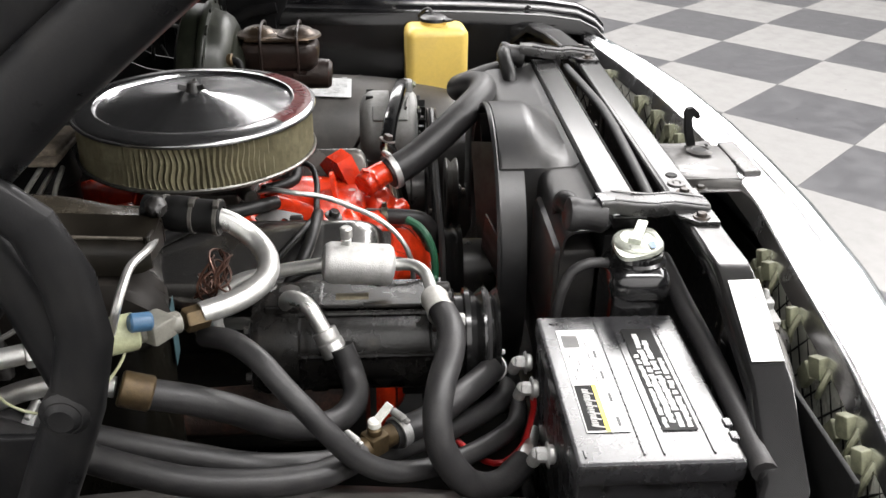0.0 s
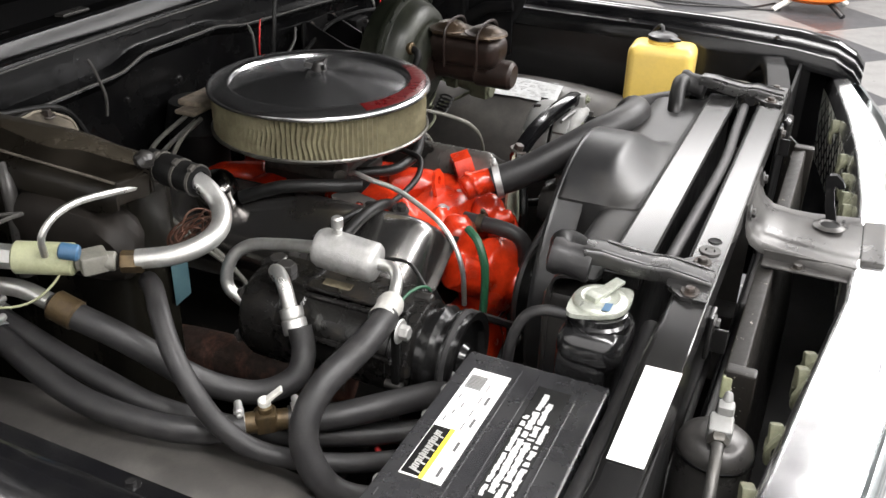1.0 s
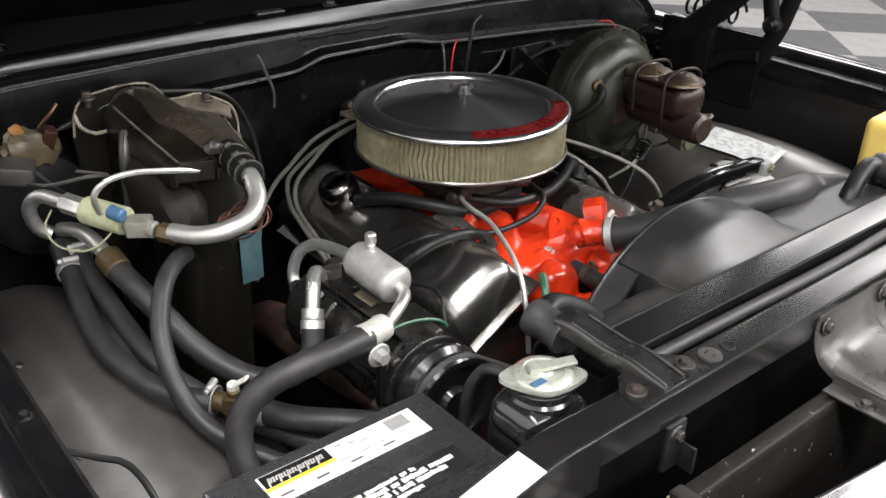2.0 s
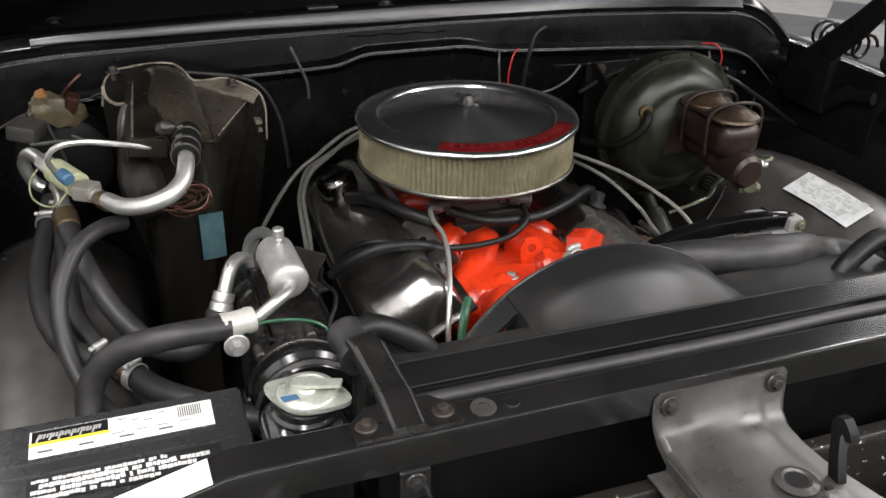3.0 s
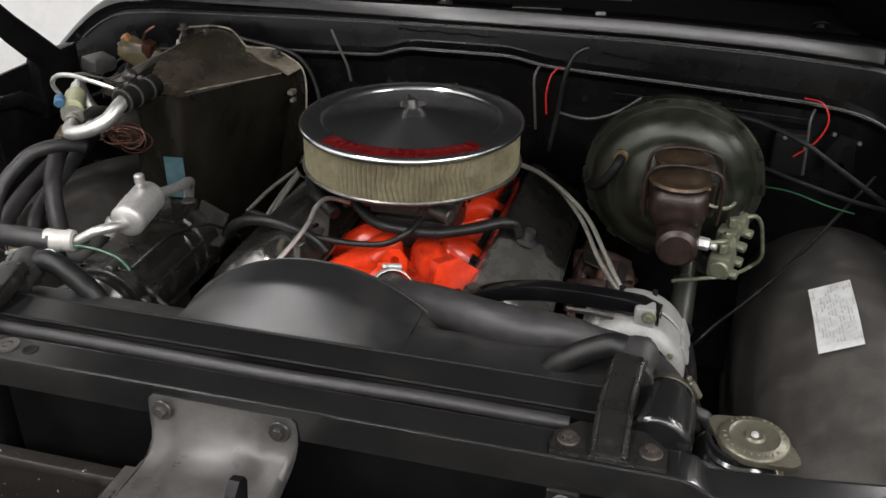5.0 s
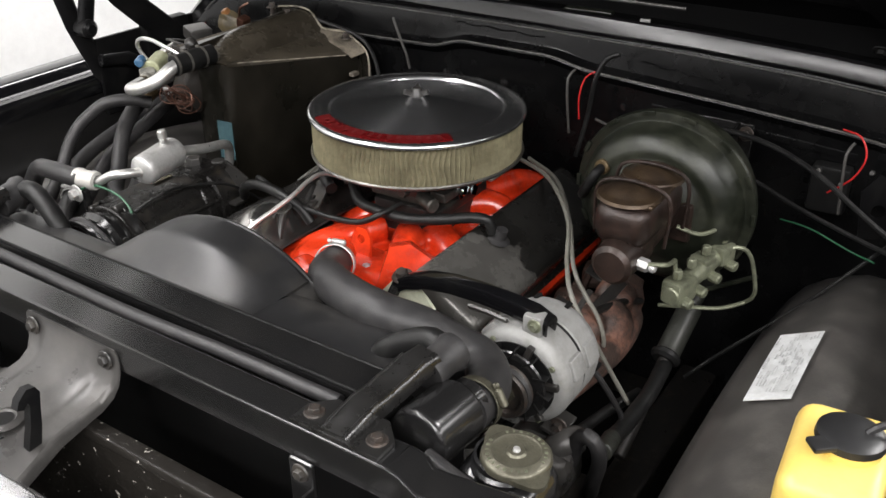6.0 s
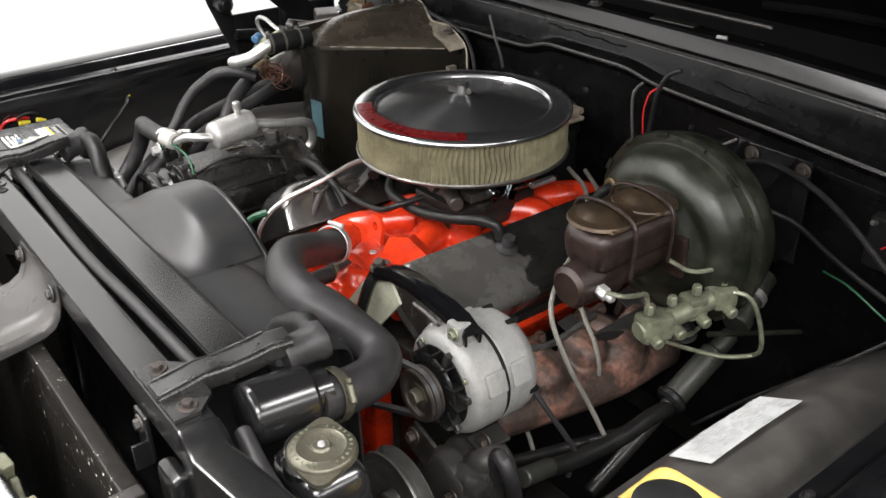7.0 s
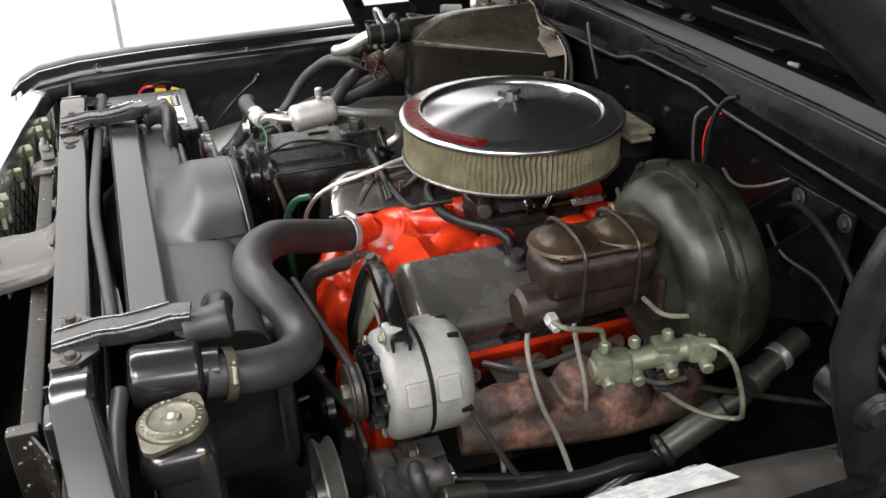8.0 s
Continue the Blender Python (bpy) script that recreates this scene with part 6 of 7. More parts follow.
def evaporator_case():
    t = thing("evaporator_case", "dusty dark brown air conditioning evaporator case on the firewall", "car part", (-0.45, 0.1, 0.8))
    case = mat("case_plastic", (0.0065, 0.0060, 0.0045), 0.27, second=(0.034, 0.029, 0.022), scale=9, amount=0.5, bump=0.02, low=0.46, high=0.80, worn=0.10, run=0.35, spec=0.28)
    upper = mat("dusty_case_top", (0.022, 0.0185, 0.0135), 0.28, second=(0.070, 0.060, 0.045), scale=8, amount=0.8, bump=0.03, low=0.35, high=0.80, worn=0.2)
    # wedge-shaped housing: a narrow front, the flank slanting back to the firewall, drawn in towards the bottom
    rows = []
    for z, k in ((0.68, 0.070), (0.80, 0.055), (0.90, 0.038), (1.00, 0.014), (1.06, 0.003), (1.092, 0.0), (1.106, 0.002)):
        row = [(-0.497, 0.24, z), (-0.502, 0.12, z), (-0.502, 0.01, z), (-0.498, -0.012, z), (-0.488, -0.026, z), (-0.462, -0.034, z), (-0.422, -0.035, z), (-0.404 - 0.3 * k, -0.030, z), (-0.393 - 0.5 * k, -0.016, z)]
        for f in (0.12, 0.35, 0.6, 0.85, 1.0):
            y = -0.016 + 0.256 * f
            row.append((-0.393 + 0.084 * f - k, y, z - (0.034 * f if z > 1.05 else 0.0)))
        rows.append(row)
    part("housing", skin(rows, 0.003), case, t)
    # moulded top: a rounded hump over the inlet and a lower shoulder that widens to the rear
    top = []
    for i in range(15):
        f = i / 14
        y = -0.032 + 0.268 * f
        h = 0.038 * (1 - (1 - min(1.0, f * 1.9)) ** 2.2)
        row = []
        for u in (0.0, 0.05, 0.12, 0.22, 0.35, 0.5, 0.65, 0.78, 0.88, 0.95, 1.0):
            row.append((-0.502 + 0.104 * u, y, 1.098 + 0.012 * min(1.0, u * 4) + h * max(0.0, 1 - abs(2 * u - 1.0) ** 2.3) ** 0.75))
        w = 0.004 + 0.080 * f
        for u in (0.12, 0.5, 0.86, 0.96, 1.0):
            row.append((-0.398 + w * u, y, 1.112 - 0.028 * f * u - (0.004 if u > 0.9 else 0.0) - (0.004 if u > 0.98 else 0.0)))
        top.append(row)
    part("top_shell", skin(top, 0.003), upper, t, "dust-covered upper shell")
    rim = [(-0.542, 1.02), (-0.545, 1.085), (-0.538, 1.122), (-0.521, 1.141), (-0.495, 1.146), (-0.465, 1.150), (-0.436, 1.149), (-0.421, 1.144), (-0.408, 1.130), (-0.398, 1.117), (-0.370, 1.115), (-0.344, 1.115), (-0.312, 1.100), (-0.290, 1.084), (-0.282, 1.055), (-0.284, 1.00), (-0.296, 0.92), (-0.32, 0.80), (-0.34, 0.72), (-0.49, 0.72), (-0.53, 0.90)]
    part("flange", plate([(x, -z) for x, z in rim][::-1], 0.005, pose(0, 0.246, 0, -90, 0, 0)), case, t, "dark flange against the firewall")
    edge = [(x, 0.238 + 0.003 * math.sin(7 * i), z + 0.001) for i, (x, z) in enumerate(rim[1:16])]
    part("flange_lip", tube(edge, 0.0019, 6), TANLIP, t, "pale tan worn flange lip")
    bank = []
    for i, (x, z) in enumerate(rim[7:14]):
        k = 0.5 + 0.5 * math.sin(i * 1.9)
        cx, cz = (-0.42 - x, 1.02 - z)
        q = math.hypot(cx, cz)
        cx, cz = cx / q, cz / q
        bank.append([(x + cx * w, yy, z + cz * w) for w, yy in ((0.0, 0.243), (0.002, 0.239), (0.005 + 0.002 * k, 0.233), (0.010 + 0.004 * k, 0.226), (0.015 + 0.006 * k, 0.212))])
    # tan dust, its colour raised for the highlight on the rim
    part("flange_bank", skin(bank, 0.003), mat("tan_dust_highlight", (0.150, 0.130, 0.102), 0.38, second=(0.035, 0.030, 0.022), scale=22, amount=0.9, bump=0.06, low=0.44, high=0.64, worn=0.3), t, "tan dust-coated rim of the case, brightened for its highlight")
    part("lip_loop", tube([(-0.500, 0.205, 1.100), (-0.522, 0.21, 1.096), (-0.538, 0.225, 1.105), (-0.540, 0.236, 1.12)], 0.003, 6), TANLIP, t, "pale tan loop of the flange")
    # the highlight on the crease is a thin pale tube
    part("crease", tube([(-0.391 + 0.080 * f, -0.014 + 0.25 * f, 1.109 - 0.033 * f) for f in (0.0, 0.2, 0.45, 0.7, 0.9)], 0.0014, 6), TANLIP, t, "pale line for the highlight along the crease")
    cover = []
    for f in (0.0, 0.04, 0.12, 0.4, 0.7, 1.0):
        y = -0.054 + 0.268 * f
        k = min(1.0, 0.72 + f * 4)
        xl, xr, zl, zt = -0.516 + 0.010 * f, -0.461, 1.126 + 0.004 * f, 1.134 + 0.014 * f
        cover.append([(xl - 0.002, y, zl - 0.034 * k), (xl - 0.002, y, zl - 0.014 * k), (xl + 0.004, y, zl - 0.003), (xl + 0.012, y, zl + 0.002), (xr - 0.016, y, zt - 0.002), (xr - 0.006, y, zt), (xr, y, zt - 0.006), (xr + 0.003, y, zt - 0.020), (xr + 0.003, y, zt - 0.045 * k)])
    part("top_cover", skin(cover, 0.003), CASED, t, "glossy dark brown top cover")
    part("cover_rib", tube([(-0.507, -0.045, 1.1285), (-0.500, 0.10, 1.131), (-0.494, 0.20, 1.1325)], 0.0018, 6), WORNEDGE, t, "worn tan edge of the cover")
    part("cover_end", box((-0.488, -0.051, 1.116), (0.052, 0.006, 0.028), 0.003, (0, 8, 0)), CASED, t)
    part("knob", blob((-0.462, -0.050, 1.142), (0.013, 0.011, 0.011), rough=0.2), DUSTY, t)
    part("strap", tube([(-0.522, 0.11, 0.98), (-0.521, 0.11, 1.05), (-0.517, 0.115, 1.095), (-0.507, 0.13, 1.118)], 0.009, 10), LATCHM, t, "dusty grey drain elbow")
    part("lower_lump", blob((-0.500, 0.035, 1.045), (0.034, 0.095, 0.052), rough=0.12, square=0.35), mat("dull_dark_plastic", (0.016, 0.0136, 0.0116), 0.55, second=(0.008, 0.0068, 0.0056), scale=12, amount=0.8, bump=0.03, spec=0.2), t, "dull dark rounded side of the housing")
    part("sticker", plate([(-0.0175, 0), (-0.0175, 0.075), (0.0175, 0.075), (0.0175, 0)], 0.0006, pose(-0.414, -0.0375, 0.925, 90, 0, 6)), TEAL, t, "faded teal sticker")
    for p in ((-0.521, 0.228, 1.144), (-0.464, 0.212, 1.142), (-0.335, 0.236, 1.106)):
        part("bolt", joined(bolt(p, (0, 0, 1), 0.007, 0.010), rod((p[0], p[1], p[2] - 0.014), p, 0.0045)), TINGE, t, "rusty dusty bolt")
    part("side_clip", joined(box((-0.300, 0.212, 1.045), (0.012, 0.020, 0.008), 0.002), box((-0.298, 0.21, 1.03), (0.008, 0.016, 0.006), 0.002)), WORNEDGE, t, "tan clip")
    part("blower_case", joined(lathe([(0, 0.07), (0.06, 0.07), (0.075, 0.06), (0.08, 0.0)], (-0.615, 0.27, 1.0), (0, -1, 0.1), 32)), HOODM, t)


evaporator_case()


def relay_cluster():
    t = thing("wiring_connector", "cluster of cream and orange wiring connectors on the firewall", "connector", (-0.62, 0.22, 1.08))
    part("plug", blob((-0.612, 0.215, 1.092), (0.044, 0.020, 0.026), (0, 28, 20), 0.25, 3, 0.3), mat("olive_grimy_plastic", (0.085, 0.068, 0.038), 0.42, second=(0.03, 0.024, 0.016), scale=40, amount=0.8, bump=0.1), t, "olive tan grimy plug")
    part("plug", box((-0.628, 0.205, 1.118), (0.016, 0.016, 0.03), 0.004, (20, -25, 0)), mat("amber_plastic", (0.28, 0.13, 0.045), 0.4, second=(0.12, 0.05, 0.02), scale=60), t, "amber plug")
    part("plug", box((-0.59, 0.21, 1.105), (0.02, 0.025, 0.03), 0.004, (10, 20, 0)), COPPER, t, "amber plastic plug")
    part("plug", box((-0.655, 0.14, 1.092), (0.045, 0.05, 0.026), 0.006, (0, 10, -20)), LATCHM, t, "grey plug")
    for k, pts in enumerate(([(-0.65, 0.12, 1.08), (-0.64, 0.05, 1.10), (-0.60, 0.02, 1.112), (-0.57, 0.04, 1.10), (-0.59, 0.1, 1.09)], [(-0.60, 0.21, 1.12), (-0.585, 0.2, 1.14), (-0.57, 0.21, 1.15)], [(-0.63, 0.2, 1.08), (-0.61, 0.12, 1.06), (-0.6, 0.03, 1.07)])):
        part("wire", tube(pts, 0.0025, 6), (GREYW, COPPER, RUBBER)[k], t)


relay_cluster()


def brake_booster():
    t = thing("brake_booster", "olive zinc-plated brake booster drum on the firewall", "brake booster", (0.42, 0.18, 0.9))
    b = Vector((0.409, 0.102, 1.024))
    prof = [(0, 0.0), (0.105, 0.0), (0.124, 0.008), (0.130, 0.022), (0.1305, 0.042), (0.1365, 0.0435), (0.1378, 0.047), (0.1378, 0.052), (0.1365, 0.0555), (0.1295, 0.057), (0.1265, 0.0565), (0.1235, 0.0575), (0.121, 0.063), (0.1185, 0.076), (0.111, 0.089), (0.098, 0.098), (0.090, 0.100), (0.086, 0.0985), (0.080, 0.1005), (0.070, 0.107), (0.062, 0.113), (0.05, 0.118), (0.0, 0.119)]
    drum = part("drum", lathe(prof, b, (0, -1, -0.08), 72), OLIVE, t)
    turn = frame_to(b, (0, -1, -0.08))
    for k in range(14):
        a = radians(k * 360 / 14)
        lug = box((0.1355 * math.cos(a), 0.1355 * math.sin(a), 0.0575), (0.007, 0.020, 0.004), 0.0015, (0, 0, math.degrees(a)))
        part("crimp_lug", moved(lug, turn), OLIVE, drum)
    for x in (0.366, 0.452):
        side = plate([(0.10, 0.955), (0.10, 1.035), (0.16, 1.045), (0.245, 1.082), (0.256, 1.082), (0.256, 0.915), (0.245, 0.915), (0.16, 0.945)], 0.004, Matrix(((0, 0, 1, x), (1, 0, 0, 0), (0, 1, 0, 0), (0, 0, 0, 1))))
        brk = part("mounting_bracket", side, HINGEM, t, "dark steel mounting plate")
        part("hole", rod((x - 0.0012, 0.200, 1.005), (x + 0.0056, 0.200, 1.005), 0.014), HOODM, brk, "dark round hole")
        part("bolt", bolt((x + 0.012, 0.250, 1.067), (0, -1, 0), 0.0075), TINGE, brk)
    part("base_plate", box((0.412, 0.256, 1.0), (0.125, 0.006, 0.165), 0.002), SATIN, t)
    part("check_valve", joined(rod((0.332, 0.015, 1.068), (0.329, -0.006, 1.070), 0.0118)), BRASS, t, "yellow grommet")
    part("vacuum_elbow", tube([(0.330, -0.002, 1.069), (0.327, -0.016, 1.064), (0.317, -0.018, 1.045), (0.300, 0.004, 1.018), (0.285, 0.04, 1.0), (0.27, 0.10, 0.985)], 0.0075, 10), HOODM, t)


brake_booster()


def master_cylinder():
    t = thing("master_cylinder", "brown cast iron brake master cylinder with bail wire", "brake cylinder", (0.425, -0.08, 1.0))
    body = joined(box((0.421, -0.080, 1.058), (0.076, 0.146, 0.064), 0.024, seg=4, taper=1.06), rod((0.425, 0.0, 1.022), (0.425, -0.15, 1.016), 0.027, n=24), rod((0.425, -0.10, 1.018), (0.425, -0.178, 1.014), 0.031, 0.028, n=24, round_=0.006), box((0.425, -0.07, 1.03), (0.06, 0.14, 0.04), 0.012),
                  box((0.42, -0.012, 1.02), (0.11, 0.012, 0.06), 0.006))
    part("body", body, IRON, t)
    lid = joined(box((0.421, -0.080, 1.0905), (0.078, 0.122, 0.007), 0.003, seg=3), lathe([(0, 0.017), (0.014, 0.0165), (0.024, 0.013), (0.030, 0.008), (0.034, 0.006), (0.041, 0.004), (0.043, 0)], (0.419, -0.118, 1.092), n=32), lathe([(0, 0.017), (0.014, 0.0165), (0.024, 0.013), (0.030, 0.008), (0.034, 0.006), (0.041, 0.004), (0.043, 0)], (0.422, -0.042, 1.092), n=32))
    part("lid", lid, BRONZE, t, "bronzed steel reservoir lid with two domes")
    for y in (-0.118, -0.05):
        part("bail_wire", tube([(0.375, y, 1.03), (0.373, y, 1.085), (0.385, y, 1.107), (0.425, y, 1.114), (0.465, y, 1.107), (0.477, y, 1.085), (0.474, y, 1.03)], 0.0028, 8), IRON, t)
    part("fitting", joined(rod((0.452, -0.148, 1.016), (0.468, -0.150, 1.015), 0.009, n=6), rod((0.468, -0.15, 1.015), (0.478, -0.151, 1.014), 0.006)), CAST, t)


master_cylinder()


def proportioning_valve():
    t = thing("brake_valve", "pale zinc brake proportioning valve with bent steel lines", "brake valve", (0.50, -0.05, 0.93))
    parts_ = [box((0.492, -0.085, 0.957), (0.032, 0.045, 0.036), 0.006, (0, 0, -15)), rod((0.488, -0.11, 0.955), (0.512, 0.035, 0.972), 0.014), box((0.50, -0.02, 0.966), (0.03, 0.03, 0.032), 0.005, (0, 0, -15)), box((0.512, 0.02, 0.972), (0.034, 0.035, 0.030), 0.006, (0, 0, -15))]
    for p in ((0.49, -0.095, 0.977), (0.497, -0.06, 0.98), (0.503, -0.02, 0.984), (0.513, 0.02, 0.988)):
        parts_.append(rod(p, (p[0], p[1], p[2] + 0.014), 0.007, n=6))
        parts_.append(rod((p[0] + 0.01, p[1], p[2] - 0.03), (p[0] + 0.026, p[1] - 0.004, p[2] - 0.032), 0.008, n=8))
    part("valve_body", joined(*parts_), ZINC, t)
    for pts in ([(0.465, -0.151, 1.018), (0.478, -0.152, 1.022), (0.490, -0.145, 1.022), (0.488, -0.115, 1.012), (0.485, -0.098, 1.005), (0.486, -0.094, 0.988)],
                [(0.46, -0.03, 1.02), (0.49, -0.02, 1.012), (0.505, 0.01, 1.012), (0.498, 0.035, 1.01), (0.50, 0.05, 1.0), (0.507, 0.045, 0.985)],
                [(0.525, 0.022, 0.982), (0.540, 0.032, 0.981), (0.551, 0.042, 0.965), (0.559, 0.052, 0.928), (0.562, 0.055, 0.90), (0.550, 0.06, 0.88), (0.520, 0.035, 0.872), (0.478, 0.02, 0.868), (0.43, 0.03, 0.85)],
                [(0.51, -0.06, 0.945), (0.50, -0.02, 0.92), (0.48, 0.03, 0.90)]):
        part("brake_line", tube(pts, 0.0032, 8), ZINC, t, "bent zinc-plated brake line")
    part("brake_line", tube([(0.486, 0.046, 0.886), (0.497, 0.09, 0.874), (0.508, 0.14, 0.860), (0.526, 0.22, 0.838)], 0.0042, 8), OLIVE, t, "dark olive line towards the firewall")


proportioning_valve()


def steering_shaft():
    t = thing("steering_shaft", "dusty steering shaft with grey coupling sleeve", "steering shaft", (0.452, 0.02, 0.76))
    part("shaft", rod((0.449, -0.13, 0.670), (0.456, 0.16, 0.832), 0.0105), DUSTY, t)
    part("sleeve", joined(rod((0.452, 0.034, 0.762), (0.455, 0.118, 0.809), 0.0195, round_=0.004), rod((0.4545, 0.116, 0.808), (0.456, 0.150, 0.827), 0.014)), SLEEVEM, t, "grey coupling sleeve")
    part("collar", rod((0.451, 0.024, 0.756), (0.452, 0.038, 0.764), 0.024, round_=0.005), HOSEM, t, "black rubber collar")
    part("upper_joint", joined(rod((0.462, 0.155, 0.855), (0.446, 0.235, 0.892), 0.0175), rod((0.465, 0.143, 0.850), (0.461, 0.160, 0.857), 0.021)), SLEEVEM, t)
    part("joint_band", lathe([(0.0178, 0), (0.0205, 0.002), (0.0205, 0.012), (0.0178, 0.014)], (0.455, 0.19, 0.871), (-0.2, 1.0, 0.46), 24), ALU, t, "bright steel band")
    for k in range(5):
        part("boot_fold", lathe([(0.012, -0.002), (0.0165, 0.0), (0.012, 0.002)], (0.478, -0.012 + 0.004 * k, 0.93 - 0.008 * k), (0, -0.3, 1), 20), HOSEM, t, "black rubber boot fold")


steering_shaft()


def washer_bottle():
    t = thing("washer_bottle", "yellow plastic washer fluid bottle with black cap", "bottle", (0.745, -0.40, 0.8))
    body = box((0.758, -0.398, 0.942), (0.096, 0.142, 0.175), 0.02, (0, 0, 4), 4)
    part("body", body, YELLOW, t)
    part("fluid_band", box((0.758, -0.398, 0.870), (0.0975, 0.1435, 0.036), 0.02, (0, 0, 4), 4), GREENF, t, "green washer fluid showing through")
    part("shoulder", joined(lathe([(0.03, -0.004), (0.03, 0.008), (0.026, 0.010)], (0.762, -0.393, 1.031), n=28)), YELLOW, t)
    cap = part("cap", joined(lathe([(0, 0.012), (0.024, 0.011), (0.031, 0.007), (0.032, 0.0)], (0.762, -0.393, 1.038), n=32), box((0.745, -0.42, 1.043), (0.03, 0.02, 0.006), 0.002, (0, 0, 40))), PLASTIC, t, "black rubber flip cap")
    part("nozzle", tube([(0.775, -0.39, 1.048), (0.785, -0.385, 1.058), (0.80, -0.375, 1.054), (0.815, -0.36, 1.035)], 0.004, 8), RUBBER, cap, "black hose nipple")


washer_bottle()


def battery():
    t = thing("battery", "black car battery with white label and warning print", "battery", (-0.563, -0.531, 0.78))
    xa, xb, ya, yb = -0.688, -0.438, -0.608, -0.455
    part("case", box(((xa + xb) / 2, (ya + yb) / 2, 0.875), (xb - xa, yb - ya, 0.19), 0.006), BATTM, t)
    lid = part("lid", box(((xa + xb) / 2, (ya + yb) / 2, 0.972), (xb - xa + 0.006, yb - ya + 0.006, 0.026), 0.005), BATTM, t, "black plastic lid")
    for p in ((-0.675, -0.462), (-0.452, -0.470)):
        part("polarity_mark", joined(box((p[0], p[1], 0.9856), (0.010, 0.002, 0.0014), 0.0004), *([box((p[0], p[1], 0.9856), (0.002, 0.010, 0.0014), 0.0004)] if p[0] > -0.5 else [])), BATTM, lid)
    part("vent_slot", joined(*[box((x, -0.6085, 0.984), (0.012, 0.008, 0.006), 0.001) for x in (-0.655, -0.635)]), BATTM, lid)
    for yy in (-0.583, -0.5355, -0.517):
        part("lid_rib", box((-0.563, yy, 0.9855), (0.23, 0.0022, 0.0016), 0.0005), BATTM, lid)
    zl = 0.9862
    lab = part("label", plate([(-0.645, -0.512), (-0.645, -0.470), (-0.468, -0.470), (-0.468, -0.512)], 0.0005, pose(0, 0, zl)), LABELW, t, "white product label")
    part("yellow_band", plate([(-0.645, -0.4935), (-0.645, -0.489), (-0.57, -0.489), (-0.57, -0.4935)], 0.0004, pose(0, 0, zl + 0.0004)), LABELY, lab, "yellow stripe")
    part("logo_panel", plate([(-0.643, -0.489), (-0.643, -0.471), (-0.571, -0.471), (-0.571, -0.489)], 0.0004, pose(0, 0, zl + 0.0004)), HOODM, lab, "black logo block")
    bars = []
    for i in range(21):
        h = (0.0125, 0.006, 0.007, 0.0055, 0.011, 0.006, 0.0065)[i % 7]
        bars.append(box((-0.637 + i * 0.0029, -0.4805 - (0.002 if i % 7 in (0, 4) else 0.0), zl + 0.0006), (0.0019, h, 0.0003), 0, (0, 0, -14)))
        if i % 3 < 2:
            bars.append(box((-0.6356 + i * 0.0029, -0.4805 + 0.0024 * (1 if i % 2 else -1), zl + 0.0006), (0.0030, 0.0014, 0.0003), 0))
    part("print", joined(*bars), INKP, lab)
    bars = [box((-0.502 + i * 0.0022, -0.482, zl + 0.0004), (0.0012, 0.018, 0.0003), 0) for i in range(11)]
    part("bar_code", joined(*bars), INK, lab)
    bars = []
    bars += [box((-0.63 + i * 0.038, -0.504, zl + 0.0004), (0.014, 0.003, 0.0003), 0) for i in range(4)]
    bars += [box((-0.558 + i * 0.013, -0.476 - 0.004 * (i % 3), zl + 0.0004), (0.009 - 0.002 * (i % 2), 0.0014, 0.0003), 0) for i in range(4)]
    bars += [box((-0.562 + i * 0.022, -0.497, zl + 0.0004), (0.012, 0.0012, 0.0003), 0) for i in range(4)]
    part("print", joined(*bars), INK, lab)
    part("warning_panel", plate([(-0.645, -0.577), (-0.645, -0.543), (-0.468, -0.543), (-0.468, -0.577)], 0.0004, pose(0, 0, zl)), INK2, t, "matt black printed panel")
    rng = random.Random(9)
    bars = []
    for y, h, xa_, xb_ in ((-0.5480, 0.0050, -0.641, -0.520), (-0.5552, 0.0066, -0.634, -0.482), (-0.5632, 0.0066, -0.641, -0.492), (-0.5715, 0.0058, -0.641, -0.530)):
        x = xa_
        while x < xb_:
            w = rng.uniform(0.0024, 0.0056)
            bars.append(box((x + w / 2, y + rng.uniform(-0.0006, 0.0006), zl + 0.0004), (w, h * rng.uniform(0.7, 1.05), 0.0003), 0, (0, 0, rng.uniform(-9, 9))))
            x += w + (0.0005 if rng.random() < 0.85 else 0.004)
    part("warning_print", joined(*bars), mat("white_print", (0.55, 0.55, 0.54), 0.5, bump=0.0), t, "white warning print")
    for x in (-0.615, -0.505, -0.455):
        part("terminal", joined(rod((x, -0.448, 0.935), (x, -0.440, 0.935), 0.010), bolt((x, -0.441, 0.935), (0, 1, 0), 0.008, 0.012), rod((x + 0.004, -0.432, 0.935), (x + 0.012, -0.428, 0.915), 0.007)), CAST, t, "bolted side terminal")
    part("red_boot", tube([(-0.485, -0.36, 0.850), (-0.493, -0.374, 0.841), (-0.500, -0.392, 0.830), (-0.497, -0.414, 0.824), (-0.50, -0.435, 0.85), (-0.50, -0.445, 0.90), (-0.50, -0.443, 0.925)], 0.0036, 8), REDW, t, "red cable boot")
    part("tray", box((-0.563, -0.53, 0.775), (0.28, 0.19, 0.012), 0.004), SATIN, t)


battery()


